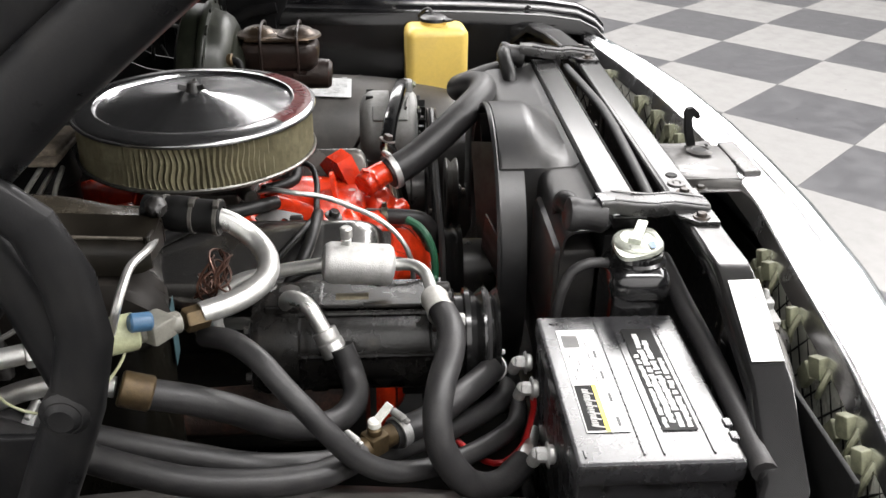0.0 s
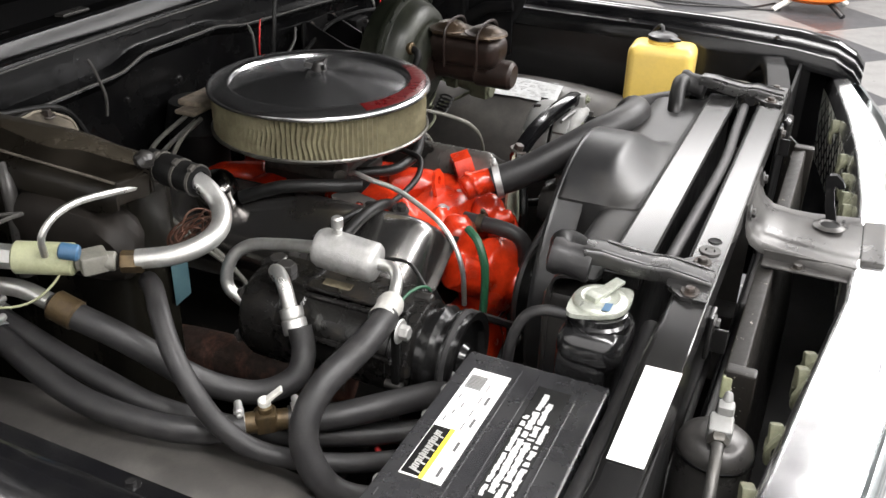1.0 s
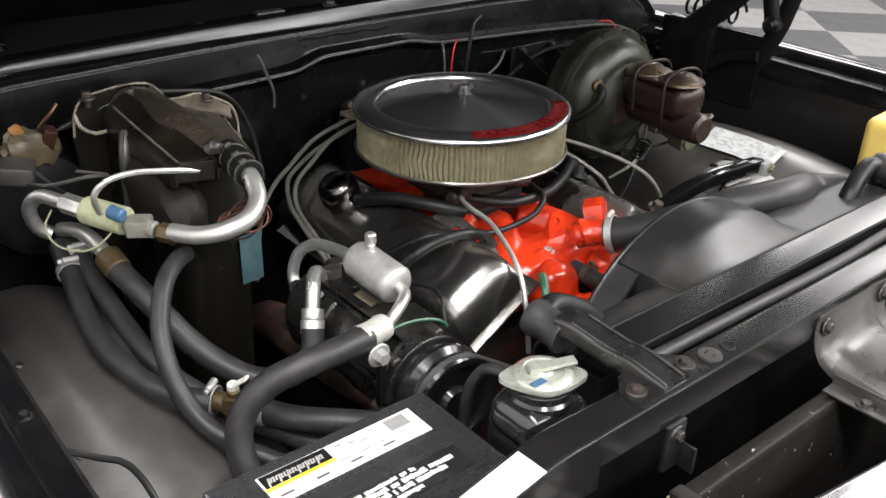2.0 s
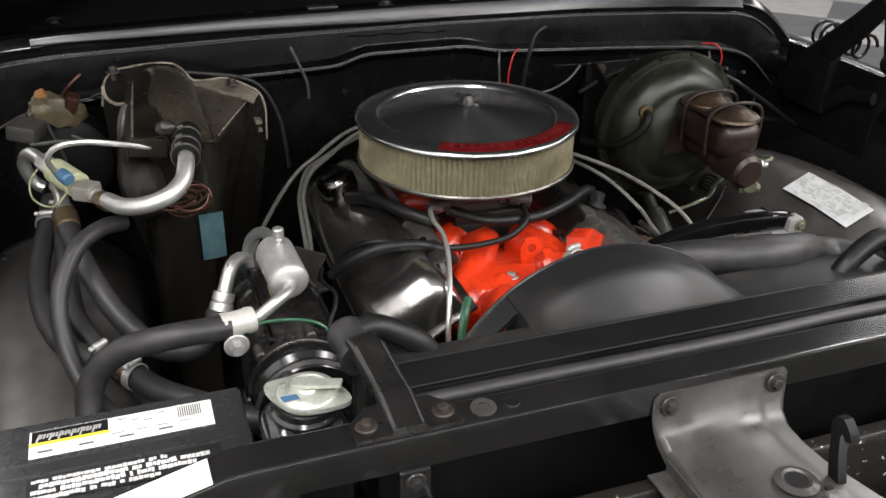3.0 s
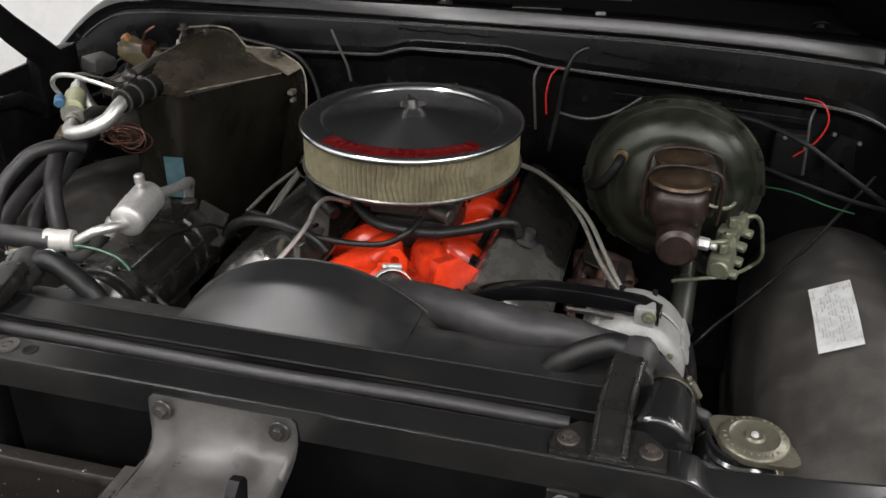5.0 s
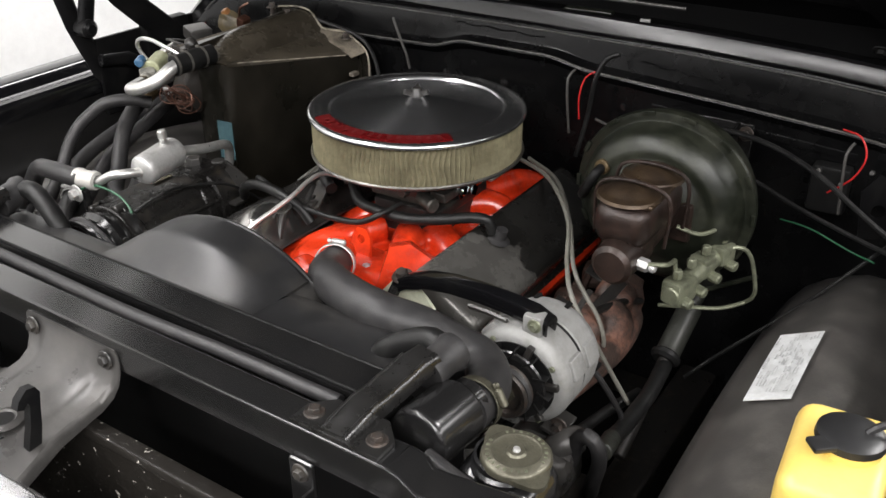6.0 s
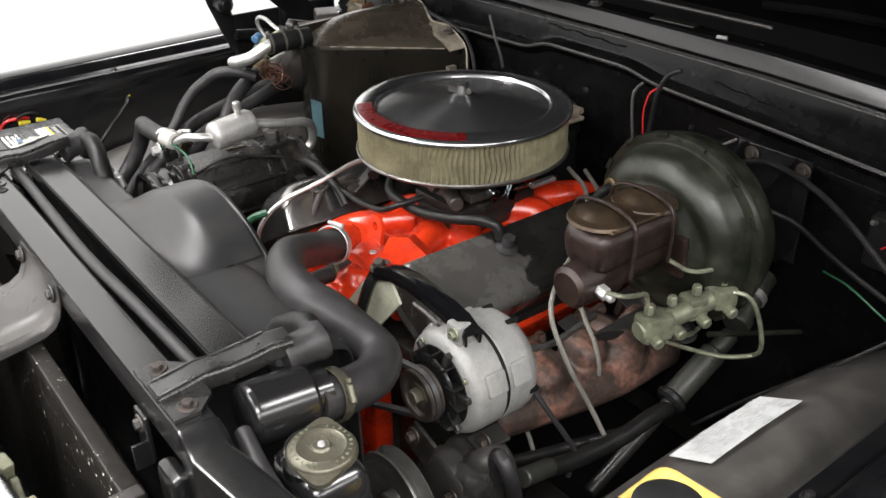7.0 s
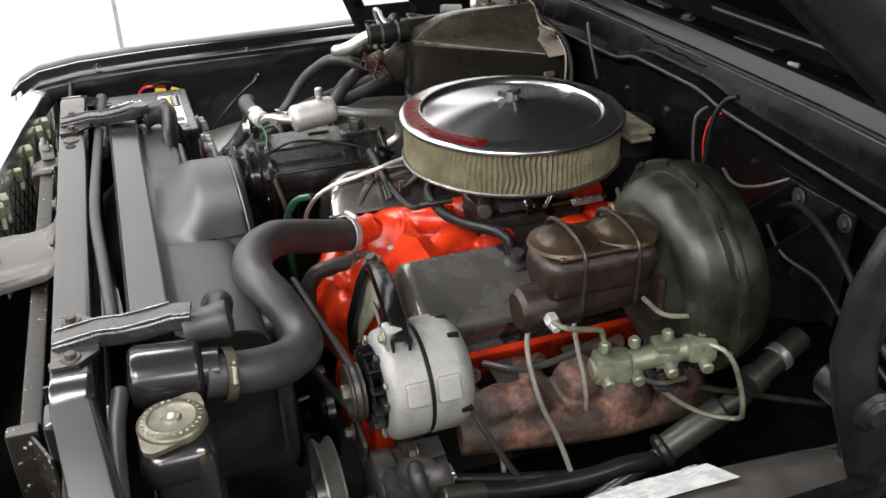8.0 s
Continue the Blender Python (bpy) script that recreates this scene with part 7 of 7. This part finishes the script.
def label_on_liner():
    t = solid("service_label", skin([[(0.625 + 0.053 * f, y, 0.905 + 0.026 * f - 0.004 * g) for f in (0, 0.5, 1)] for y, g in ((-0.205, 1), (-0.12, 0), (-0.037, 0.5))], 0.0008), mat("greyed_label_paper", (0.56, 0.57, 0.57), 0.45, second=(0.36, 0.365, 0.36), scale=25, amount=0.6, bump=0.0, worn=0.1), "white paper service label on the inner fender liner", "label")
    bars = []
    rng = random.Random(2)
    for i in range(13):
        f = 0.07 + 0.86 * i / 12
        y = -0.196
        while y < -0.052:
            w = rng.uniform(0.004, 0.020)
            if rng.random() < 0.62 and y + w < -0.048:
                bars.append(box((0.625 + 0.053 * f, y + w / 2, 0.9072 + 0.026 * f), (0.0018, w, 0.0004), 0, (0, -26, 0)))
            y += w + rng.uniform(0.002, 0.012)
    part("print", joined(*bars), mat("grey_label_print", (0.37, 0.375, 0.375), 0.5, bump=0.0), t)


label_on_liner()


def drier():
    t = thing("receiver_drier", "black air conditioning drier canister with aluminium fitting and pipe", "canister", (-0.426, -0.722, 0.80))
    part("shell", lathe([(0, 0.0), (0.016, -0.0005), (0.028, -0.004), (0.0355, -0.010), (0.0388, -0.018), (0.0392, -0.024), (0.0384, -0.027), (0.0384, -0.150), (0.034, -0.158), (0, -0.160)], (-0.426, -0.722, 0.962), (0.05, -0.04, 1), 44), LATCHM, t, "brownish black painted shell")
    part("seam", lathe([(0.0385, -0.002), (0.0402, -0.001), (0.0402, 0.001), (0.0385, 0.002)], (-0.427, -0.721, 0.936), (0.05, -0.04, 1), 44), BODY, t)
    part("fitting", joined(box((-0.440, -0.723, 0.974), (0.026, 0.024, 0.024), 0.004, (0, -12, 6)), box((-0.428, -0.724, 0.990), (0.015, 0.017, 0.018), 0.004, (0, -10, 4)), rod((-0.424, -0.724, 0.997), (-0.422, -0.724, 1.008), 0.0055, 0.004)), ALTM, t, "dull aluminium fitting block")
    part("nut", rod((-0.450, -0.7235, 0.973), (-0.460, -0.7245, 0.970), 0.0105, n=6), CARBM, t, "dark hexagon nut")
    part("pipe", tube([(-0.455, -0.724, 0.971), (-0.475, -0.726, 0.965), (-0.50, -0.728, 0.950), (-0.53, -0.731, 0.92), (-0.55, -0.733, 0.87)], 0.0062, 12), FANM, t, "bare steel pipe")


drier()


def condenser():
    t = thing("ac_condenser", "speckled black air conditioning condenser behind the grille", "radiator", (0.03, -0.73, 0.75))
    part("frame", joined(box((0.03, -0.722, 0.968), (0.74, 0.022, 0.012), 0.003, (-14, 0, 0)), box((-0.335, -0.728, 0.83), (0.02, 0.034, 0.30), 0.004), box((0.395, -0.728, 0.83), (0.02, 0.034, 0.30), 0.004)), SPECK, t)
    part("core", box((0.03, -0.737, 0.82), (0.71, 0.02, 0.29), 0.002, (-6, 0, 0)), SPECK, t)
    part("end_bracket", plate([(-0.03, -0.11), (-0.03, 0.03), (0.03, 0.03), (0.036, -0.11)], 0.003, pose(0.425, -0.712, 0.945, 90, 0, 24), holes=((0, 0.005, 0.006), (0, -0.035, 0.006), (0.0, -0.075, 0.006))), SPECK, t)
    part("clip", box((-0.335, -0.716, 0.958), (0.022, 0.012, 0.03), 0.003), CREAM, t, "cream clip")


condenser()


def wires():
    for pts in ([(-0.08, 0.21, 1.03), (-0.14, 0.222, 1.005), (-0.175, 0.220, 0.985), (-0.202, 0.215, 0.967), (-0.236, 0.207, 0.947), (-0.272, 0.190, 0.914), (-0.319, 0.128, 0.881), (-0.35, 0.08, 0.85)],
                [(-0.07, 0.20, 1.02), (-0.14, 0.212, 0.990), (-0.188, 0.208, 0.967), (-0.225, 0.185, 0.955), (-0.247, 0.143, 0.936), (-0.257, 0.101, 0.924), (-0.268, -0.003, 0.89), (-0.272, -0.05, 0.85)],
                [(-0.08, 0.18, 1.03), (-0.14, 0.175, 1.015), (-0.190, 0.165, 0.985), (-0.225, 0.155, 0.962), (-0.245, 0.125, 0.938), (-0.252, 0.08, 0.920), (-0.258, 0.02, 0.90), (-0.266, -0.03, 0.86)]):
        line("spark_plug_wire", pts, 0.0038, GREYP, "grey spark plug wire over the valve cover", "cable", "spark plug wires", 8)
    for pts in ([(0.12, 0.13, 0.99), (0.20, 0.09, 0.985), (0.28, 0.0, 0.97), (0.325, -0.09, 0.95), (0.355, -0.13, 0.92), (0.396, -0.132, 0.86), (0.42, -0.112, 0.80), (0.445, -0.10, 0.75)], [(0.12, 0.17, 0.975), (0.20, 0.12, 0.97), (0.27, 0.03, 0.95), (0.312, -0.036, 0.912), (0.338, -0.046, 0.878), (0.364, -0.047, 0.843), (0.377, -0.048, 0.80), (0.36, -0.05, 0.757)],
                [(0.33, -0.165, 0.765), (0.348, -0.164, 0.742), (0.36, -0.164, 0.724), (0.371, -0.166, 0.705)]):
        line("spark_plug_wire", pts, 0.0036, PALEW, "pale grey spark plug wire over the exhaust manifold", "cable", "spark plug wires", 8)
    line("vacuum_hose", [(-0.06, -0.10, 0.982), (-0.02, -0.135, 0.977), (0.02, -0.142, 0.974), (0.072, -0.138, 0.972), (0.125, -0.12, 0.977), (0.165, -0.098, 0.982), (0.188, -0.086, 0.978), (0.195, -0.083, 0.958)], 0.0085, HOSEM, "black rubber vacuum hose below the carburetor", "hose")
    line("vacuum_hose", [(-0.24, -0.13, 0.955), (-0.20, -0.17, 0.985), (-0.131, -0.18, 0.970), (-0.081, -0.178, 0.960), (-0.031, -0.175, 0.958), (0.011, -0.172, 0.964), (0.04, -0.16, 0.980), (0.05, -0.12, 0.985)], 0.0048, HOSEM, "thin black vacuum hose over the intake", "hose")
    line("fuel_line", [(-0.075, -0.095, 0.985), (-0.10, -0.12, 1.0), (-0.108, -0.15, 0.998), (-0.105, -0.19, 0.99), (-0.112, -0.23, 0.977), (-0.124, -0.27, 0.962), (-0.135, -0.30, 0.938), (-0.142, -0.318, 0.90), (-0.135, -0.32, 0.84)], 0.0038, ALU, "bright steel fuel line to the carburetor", "pipe", n=10)
    b = thing("bypass_hose", "short black rubber bypass hose with worm clamp", "hose", (0.04, -0.33, 0.88))
    part("hose", tube([(0.026, -0.248, 0.896), (0.026, -0.275, 0.895), (0.026, -0.315, 0.893), (0.027, -0.338, 0.888), (0.030, -0.352, 0.872), (0.034, -0.356, 0.84), (0.036, -0.356, 0.79)], 0.0128, 14), RUBBER, b)
    part("hose_clamp", clamp((0.026, -0.278, 0.895), (0, -1, 0), 0.0132, screw=(1, 0, 1)), CAPB, b, "worm clamp")
    line("ground_cable", [(-0.230, 0.253, 1.157), (-0.226, 0.251, 1.149), (-0.212, 0.252, 1.115), (-0.203, 0.255, 1.09), (-0.200, 0.262, 1.06)], 0.0026, GREYW, "grey cable end standing up at the firewall", "cable", n=8)
    line("ground_cable", [(0.245, 0.235, 1.165), (0.225, 0.232, 1.155), (0.21, 0.225, 1.12), (0.20, 0.225, 1.05), (0.19, 0.21, 0.98)], 0.0040, HOSEM, "black cable end standing up at the firewall", "cable", n=8)
    for k, x in enumerate((0.19, 0.655)):
        zz = 1.118 if k == 0 else 1.082
        line("red_wire", [(x - 0.050, 0.25, zz + 0.022), (x - 0.022, 0.238, zz + 0.020), (x - 0.008, 0.234, zz - 0.008), (x - 0.020, 0.234, zz - 0.045), (x - 0.052, 0.238, zz - 0.078)] if k else [(x + 0.008, 0.248, zz + 0.006), (x - 0.006, 0.24, zz - 0.005), (x - 0.014, 0.238, zz - 0.04), (x - 0.012, 0.24, zz - 0.08)], 0.0015, REDW, "thin red wire looped over the firewall ledge", "wire", "red wires", 6)
        line("grey_wire", [(x - 0.03, 0.25, zz + 0.004), (x - 0.036, 0.236, zz - 0.01), (x - 0.034, 0.234, zz - 0.05), (x - 0.03, 0.24, zz - 0.11)], 0.0024, GREYW, "thin grey wire hanging from the firewall ledge", "wire", n=6)
    line("brake_hose", [(0.33, 0.24, 1.03), (0.40, 0.225, 1.07), (0.46, 0.20, 1.085), (0.53, 0.175, 1.083), (0.60, 0.15, 1.065), (0.66, 0.14, 1.030), (0.73, 0.14, 0.985), (0.785, 0.14, 0.95)], 0.0042, HOSEM, "black cable draped from the booster to the fender", "cable", n=8)
    line("battery_cable", [(0.48, 0.05, 0.72), (0.515, 0.066, 0.76), (0.549, 0.07, 0.80), (0.596, 0.092, 0.848), (0.642, 0.138, 0.889), (0.70, 0.19, 0.95), (0.735, 0.22, 0.99)], 0.0030, HOSEM, "thin black cable along the inner fender", "cable", n=8)
    line("sensor_wire", [(-0.590, -0.045, 1.085), (-0.605, -0.04, 1.055), (-0.628, -0.015, 1.03), (-0.652, 0.02, 1.03), (-0.655, 0.05, 1.045), (-0.64, 0.065, 1.06)], 0.0014, CREAM, "thin yellow-green sensor wire looped at the pressure switch", "wire", n=6)
    line("green_wire", [(-0.43, -0.36, 0.975), (-0.40, -0.345, 0.99), (-0.35, -0.34, 0.985), (-0.315, -0.345, 0.97), (-0.30, -0.35, 0.93)], 0.002, GREENW, "thin green clutch wire at the compressor", "wire", n=6)
    line("green_hose", [(-0.112, -0.312, 0.955), (-0.126, -0.334, 0.945), (-0.136, -0.35, 0.912), (-0.138, -0.352, 0.86), (-0.13, -0.345, 0.78)], 0.006, GREENW, "green braided wire in front of the water pump", "wire", n=8)
    w = thing("loose_wire", "loose black wire with yellow bare end beside the battery", "wire", (-0.70, -0.34, 0.95))
    part("lead", tube([(-0.775, -0.287, 0.970), (-0.755, -0.298, 0.960), (-0.735, -0.316, 0.955), (-0.715, -0.335, 0.948), (-0.705, -0.37, 0.92), (-0.705, -0.42, 0.86)], 0.0036, 8), HOSEM, w)
    part("terminal", rod((-0.773, -0.288, 0.969), (-0.792, -0.272, 0.978), 0.0055), LABELY, w, "yellow crimp terminal")
    w = thing("battery_lead", "red battery lead with yellow crimp terminals", "wire", (-0.770, -0.520, 0.966))
    part("lead", tube([(-0.780, -0.568, 0.905), (-0.774, -0.552, 0.948), (-0.768, -0.536, 0.970), (-0.757, -0.519, 0.976), (-0.766, -0.502, 0.972), (-0.772, -0.490, 0.968)], 0.0032, 8), REDW, w)
    for p, q in (((-0.772, -0.512, 0.962), (-0.776, -0.488, 0.960)), ((-0.774, -0.478, 0.962), (-0.778, -0.452, 0.956))):
        part("terminal", rod(p, q, 0.0055), LABELY, w, "yellow crimp terminal")
    part("lead", tube([(-0.757, -0.519, 0.975), (-0.764, -0.495, 0.980), (-0.770, -0.470, 0.974)], 0.003, 6), HOSEM, w)
    b = thing("return_hose", "black rubber return hose with clamp below the alternator", "hose", (0.41, -0.2, 0.75))
    part("hose", tube([(0.408, -0.272, 0.772), (0.41, -0.24, 0.762), (0.411, -0.20, 0.75), (0.412, -0.157, 0.738), (0.42, -0.10, 0.73), (0.44, -0.04, 0.73)], 0.0085, 12), HOSEM, b)
    part("hose_clamp", clamp((0.409, -0.262, 0.769), (0, 1, -0.3), 0.009, 0.009), ALU, b, "bright worm clamp")
    b = thing("pressure_hose", "black pressure hose with pale crimped sleeve", "hose", (0.48, -0.25, 0.80))
    part("hose", tube([(0.478, -0.245, 0.80), (0.475, -0.20, 0.785), (0.472, -0.15, 0.775), (0.470, -0.09, 0.768), (0.464, -0.03, 0.765), (0.455, 0.02, 0.75)], 0.0122, 12), HOSEM, b)
    part("sleeve", rod((0.488, -0.30, 0.822), (0.477, -0.242, 0.80), 0.0125), SLEEVEM, b, "pale crimped sleeve")
    line("steering_hose", [(0.452, -0.312, 0.80), (0.462, -0.320, 0.845), (0.476, -0.326, 0.862), (0.490, -0.326, 0.852), (0.492, -0.318, 0.82), (0.480, -0.30, 0.77), (0.47, -0.28, 0.73)], 0.010, RUBBER, "black rubber power steering hose in a short loop", "hose")
    line("engine_harness", [(0.436, -0.243, 0.905), (0.452, -0.228, 0.870), (0.464, -0.205, 0.825), (0.468, -0.188, 0.790), (0.462, -0.19, 0.745)], 0.004, RUBBER, "black engine wiring harness", "cable", n=8)


wires()


def firewall_clutter():
    t = thing("firewall_connector", "dark wiring junction with bolts on the firewall", "connector", (0.60, 0.25, 1.0))
    part("block", box((0.60, 0.268, 1.0), (0.06, 0.03, 0.08), 0.008), HOODM, t)
    part("bracket", plate([(-0.02, -0.05), (-0.03, 0.03), (-0.01, 0.06), (0.02, 0.05), (0.03, -0.04)], 0.003, pose(0.68, 0.24, 0.99, 90, 0, 20), holes=((0, 0, 0.011),)), HINGEM, t, "dark bracket with round hole")
    for p in ((0.585, 0.245, 1.035), (0.62, 0.245, 1.02), (0.66, 0.24, 1.05), (0.70, 0.235, 1.04)):
        part("bolt", bolt(p, (0, -1, 0.3), 0.0042, 0.012, False), LATCHM, t)
    line("harness_cable", [(0.43, 0.16, 1.068), (0.455, 0.17, 1.035), (0.503, 0.189, 1.018), (0.56, 0.18, 1.000), (0.62, 0.17, 0.985), (0.70, 0.165, 0.965), (0.77, 0.16, 0.955)], 0.0036, HOSEM, "black harness cable on the firewall", "cable", n=8)
    line("harness_cable", [(0.55, 0.20, 0.96), (0.60, 0.18, 0.965), (0.66, 0.16, 0.955), (0.70, 0.14, 0.955)], 0.0014, GREENW, "thin green wire near the firewall", "wire", n=6)
    line("harness_cable", [(0.20, 0.262, 1.035), (0.235, 0.25, 1.033), (0.27, 0.245, 1.038), (0.31, 0.25, 1.055), (0.34, 0.265, 1.075)], 0.0026, GREYW, "thin dark cable across the firewall", "cable", n=8)
    line("harness_cable", [(-0.56, 0.25, 1.10), (-0.45, 0.24, 1.135), (-0.40, 0.24, 1.13), (-0.30, 0.245, 1.105), (-0.26, 0.24, 1.04), (-0.25, 0.22, 0.95)], 0.004, HOSEM, "dark cable round the evaporator case", "cable", n=8)


firewall_clutter()


def steering_pump():
    t = thing("power_steering_pump", "black power steering pump with pulley", "pump", (0.40, -0.35, 0.72))
    c = Vector((0.402, -0.362, 0.772))
    part("body", lathe([(0, 0), (0.046, 0), (0.052, 0.005), (0.052, 0.030), (0.047, 0.034), (0.047, 0.044), (0.054, 0.048), (0.054, 0.078), (0.045, 0.095), (0, 0.098)], c, (0, 1, 0), 36), LATCHM, t)
    part("neck", tube([(0.425, -0.325, 0.806), (0.436, -0.322, 0.822), (0.444, -0.315, 0.83), (0.452, -0.30, 0.826)], 0.019, 14), LATCHM, t)
    part("boss", blob((0.438, -0.335, 0.800), (0.026, 0.022, 0.026), rough=0.25, square=0.3), LATCHM, t)
    part("pulley", lathe([(0, -0.022), (0.018, -0.022), (0.022, -0.010), (0.060, -0.010), (0.066, -0.016), (0.0705, -0.016), (0.0715, -0.013), (0.062, -0.004), (0.0715, 0.005), (0.0705, 0.008), (0.03, 0.008)], (0.386, -0.408, 0.775), (0, 1, 0), 44), FANM, t, "worn steel pulley")
    part("pulley_nut", bolt((0.386, -0.432, 0.775), (0, -1, 0), 0.010, 0.010), TINGE, t)
    part("bracket", box((0.372, -0.365, 0.832), (0.045, 0.006, 0.05), 0.002, (0, 20, 0)), DUSTY, t)
    part("bracket", box((0.425, -0.300, 0.842), (0.030, 0.05, 0.006), 0.002, (0, 15, 0)), DUSTY, t)
    for p in ((0.365, -0.372, 0.845), (0.434, -0.366, 0.79), (0.378, -0.366, 0.735), (0.43, -0.31, 0.846)):
        part("bolt", bolt(p, (0, -1, 0.1), 0.007, 0.010), TINGE, t)


steering_pump()


def belt():
    a, b, r1, r2 = Vector((0.383, -0.370, 0.921)), Vector((0.02, -0.368, 0.80)), 0.031, 0.07
    pts = []
    d = (a - b)
    ang = math.atan2(d.z, d.x)
    off = math.acos((r2 - r1) / d.length)
    for k in range(13):
        q = ang - off + 2 * off * k / 12
        pts.append((a.x + r1 * math.cos(q), a.y, a.z + r1 * math.sin(q)))
    for k in range(17):
        q = ang + off + (2 * math.pi - 2 * off) * k / 16
        pts.append((b.x + r2 * math.cos(q), a.y, b.z + r2 * math.sin(q)))
    pts.append(pts[0])
    solid("drive_belt", tube(pts, 0.0055, 6, 1, sharp=True), RUBBER, "black rubber fan belt round the pulleys", "belt")
    a, b, r1, r2 = Vector((-0.352, -0.403, 0.905)), Vector((0.02, -0.403, 0.62)), 0.058, 0.08
    d = a - b
    ang = math.atan2(d.z, d.x)
    off = math.acos((r2 - r1) / d.length)
    pts = [(a.x + r1 * math.cos(ang - off + 2 * off * k / 14), a.y, a.z + r1 * math.sin(ang - off + 2 * off * k / 14)) for k in range(15)]
    pts += [(b.x + r2 * math.cos(ang + off + (2 * math.pi - 2 * off) * k / 16), a.y, b.z + r2 * math.sin(ang + off + (2 * math.pi - 2 * off) * k / 16)) for k in range(17)]
    pts.append(pts[0])
    solid("drive_belt", tube(pts, 0.0055, 6, 1, sharp=True), RUBBER, "black rubber compressor belt round the pulleys", "belt")


belt()


def fan_gasket():
    rows = [[(x + dx, y - 0.15 * dx, z + dz) for dx, dz in ((-0.032, 0.018), (-0.012, 0.008), (0.012, -0.008), (0.026, -0.020))] for x, y, z in ((0.112, -0.304, 0.84), (0.132, -0.299, 0.872), (0.160, -0.291, 0.912), (0.185, -0.288, 0.942), (0.203, -0.29, 0.962))]
    solid("alternator_brace", skin(rows, 0.004), PRIMER, "pale primer-coloured brace behind the radiator hose", "bracket")


fan_gasket()


# ---- things on the hall floor ----
def floor_things():
    t = thing("shop_lamp", "rounded orange plastic work lamp lying on the checkered floor", "lamp", (6.15, -0.45, 0.0))
    part("body", lathe([(0.0, 0.30), (0.16, 0.29), (0.24, 0.25), (0.27, 0.18), (0.25, 0.10), (0.20, 0.07), (0.0, 0.06)], (6.15, -0.45, 0.0), n=40), ORANGEP, t)
    for a in range(4):
        q = radians(45 + 90 * a)
        part("foot", rod((6.15 + 0.16 * math.cos(q), -0.45 + 0.16 * math.sin(q), 0.09), (6.15 + 0.34 * math.cos(q), -0.45 + 0.34 * math.sin(q), 0.012), 0.02), WHITEP if a % 2 else PLASTIC, t)
    c = thing("extension_cord", "pale extension cord coiled loosely on the floor", "cord", (6.2, 1.4, 0.0))
    rng = random.Random(8)
    pts = []
    for i in range(90):
        a = i * 0.35
        pts.append((6.25 + (0.30 + rng.uniform(-0.05, 0.05)) * math.cos(a), 1.35 + (0.22 + rng.uniform(-0.04, 0.04)) * math.sin(a), 0.010 + 0.0004 * i))
    part("coil", tube(pts, 0.008, 6, 0.05), PALEW, c)
    for k in range(2):
        line("power_cable", [(6.5 + 0.1 * k, 1.6, 0.008), (6.0 - 0.15 * k, 1.0, 0.008), (5.75 + 0.1 * k, 0.55, 0.008), (5.9, 0.0 - 0.2 * k, 0.008), (6.15, -0.2, 0.008)], 0.007, RUBBER, "black power cable lying on the floor", "cable", "floor cables", 6)


floor_things()


# ---- checkered floor, last ----
def checker():
    side = 0.672
    base = solid("floor", box((3.4, 0.5, -0.06), (11.6, 14.4, 0.1), 0), VINYL_D, "glossy black and white checkered vinyl floor", "floor", kind="structure")
    o, u, v = Vector((4.04, -2.02, 0)), Vector((-0.7071, -0.7071, 0)) * side, Vector((0.7071, -0.7071, 0)) * side
    def mesh(name, material, gap=0.0012):
        bm = bmesh.new()
        a, b = u * (1 - gap * 2), v * (1 - gap * 2)
        q = [Vector((0, 0, 0)), a, a + b, b]
        lo = [bm.verts.new(p + Vector((0, 0, -0.008))) for p in q]
        hi = [bm.verts.new(p) for p in q]
        bm.faces.new(hi)
        for k in range(4):
            bm.faces.new((lo[k], lo[(k + 1) % 4], hi[(k + 1) % 4], hi[k]))
        me = bpy.data.meshes.new(name)
        bmesh.ops.recalc_face_normals(bm, faces=bm.faces)
        bm.to_mesh(me)
        bm.free()
        me.materials.append(material)
        return me
    dark, pale = mesh("dark_tile", VINYL_D), mesh("pale_tile", VINYL_L)
    rest = {0: bmesh.new(), 1: bmesh.new()}
    for i in range(-18, 19):
        for j in range(-18, 19):
            p = o + u * i + v * j
            c = p + (u + v) / 2
            if not (-2.5 < c.x < 8.9 and -6.4 < c.y < 7.4):
                continue
            k = (i + j) % 2
            if 0.6 < c.x < 8.0 and -4.5 < c.y < 4.5:
                ob = new("tile", dark if k == 0 else pale)
                ob.location = p
                ob.parent = base
            else:
                bm = rest[k]
                vs = [bm.verts.new(p + w) for w in (Vector(), u * 0.998, (u + v) * 0.998, v * 0.998)]
                bm.faces.new(vs)
    for k, m in ((0, VINYL_D), (1, VINYL_L)):
        ob = part("outer_tiles", rest[k], m, base, smooth=False)
        ob["kind"] = "stuff"


checker()
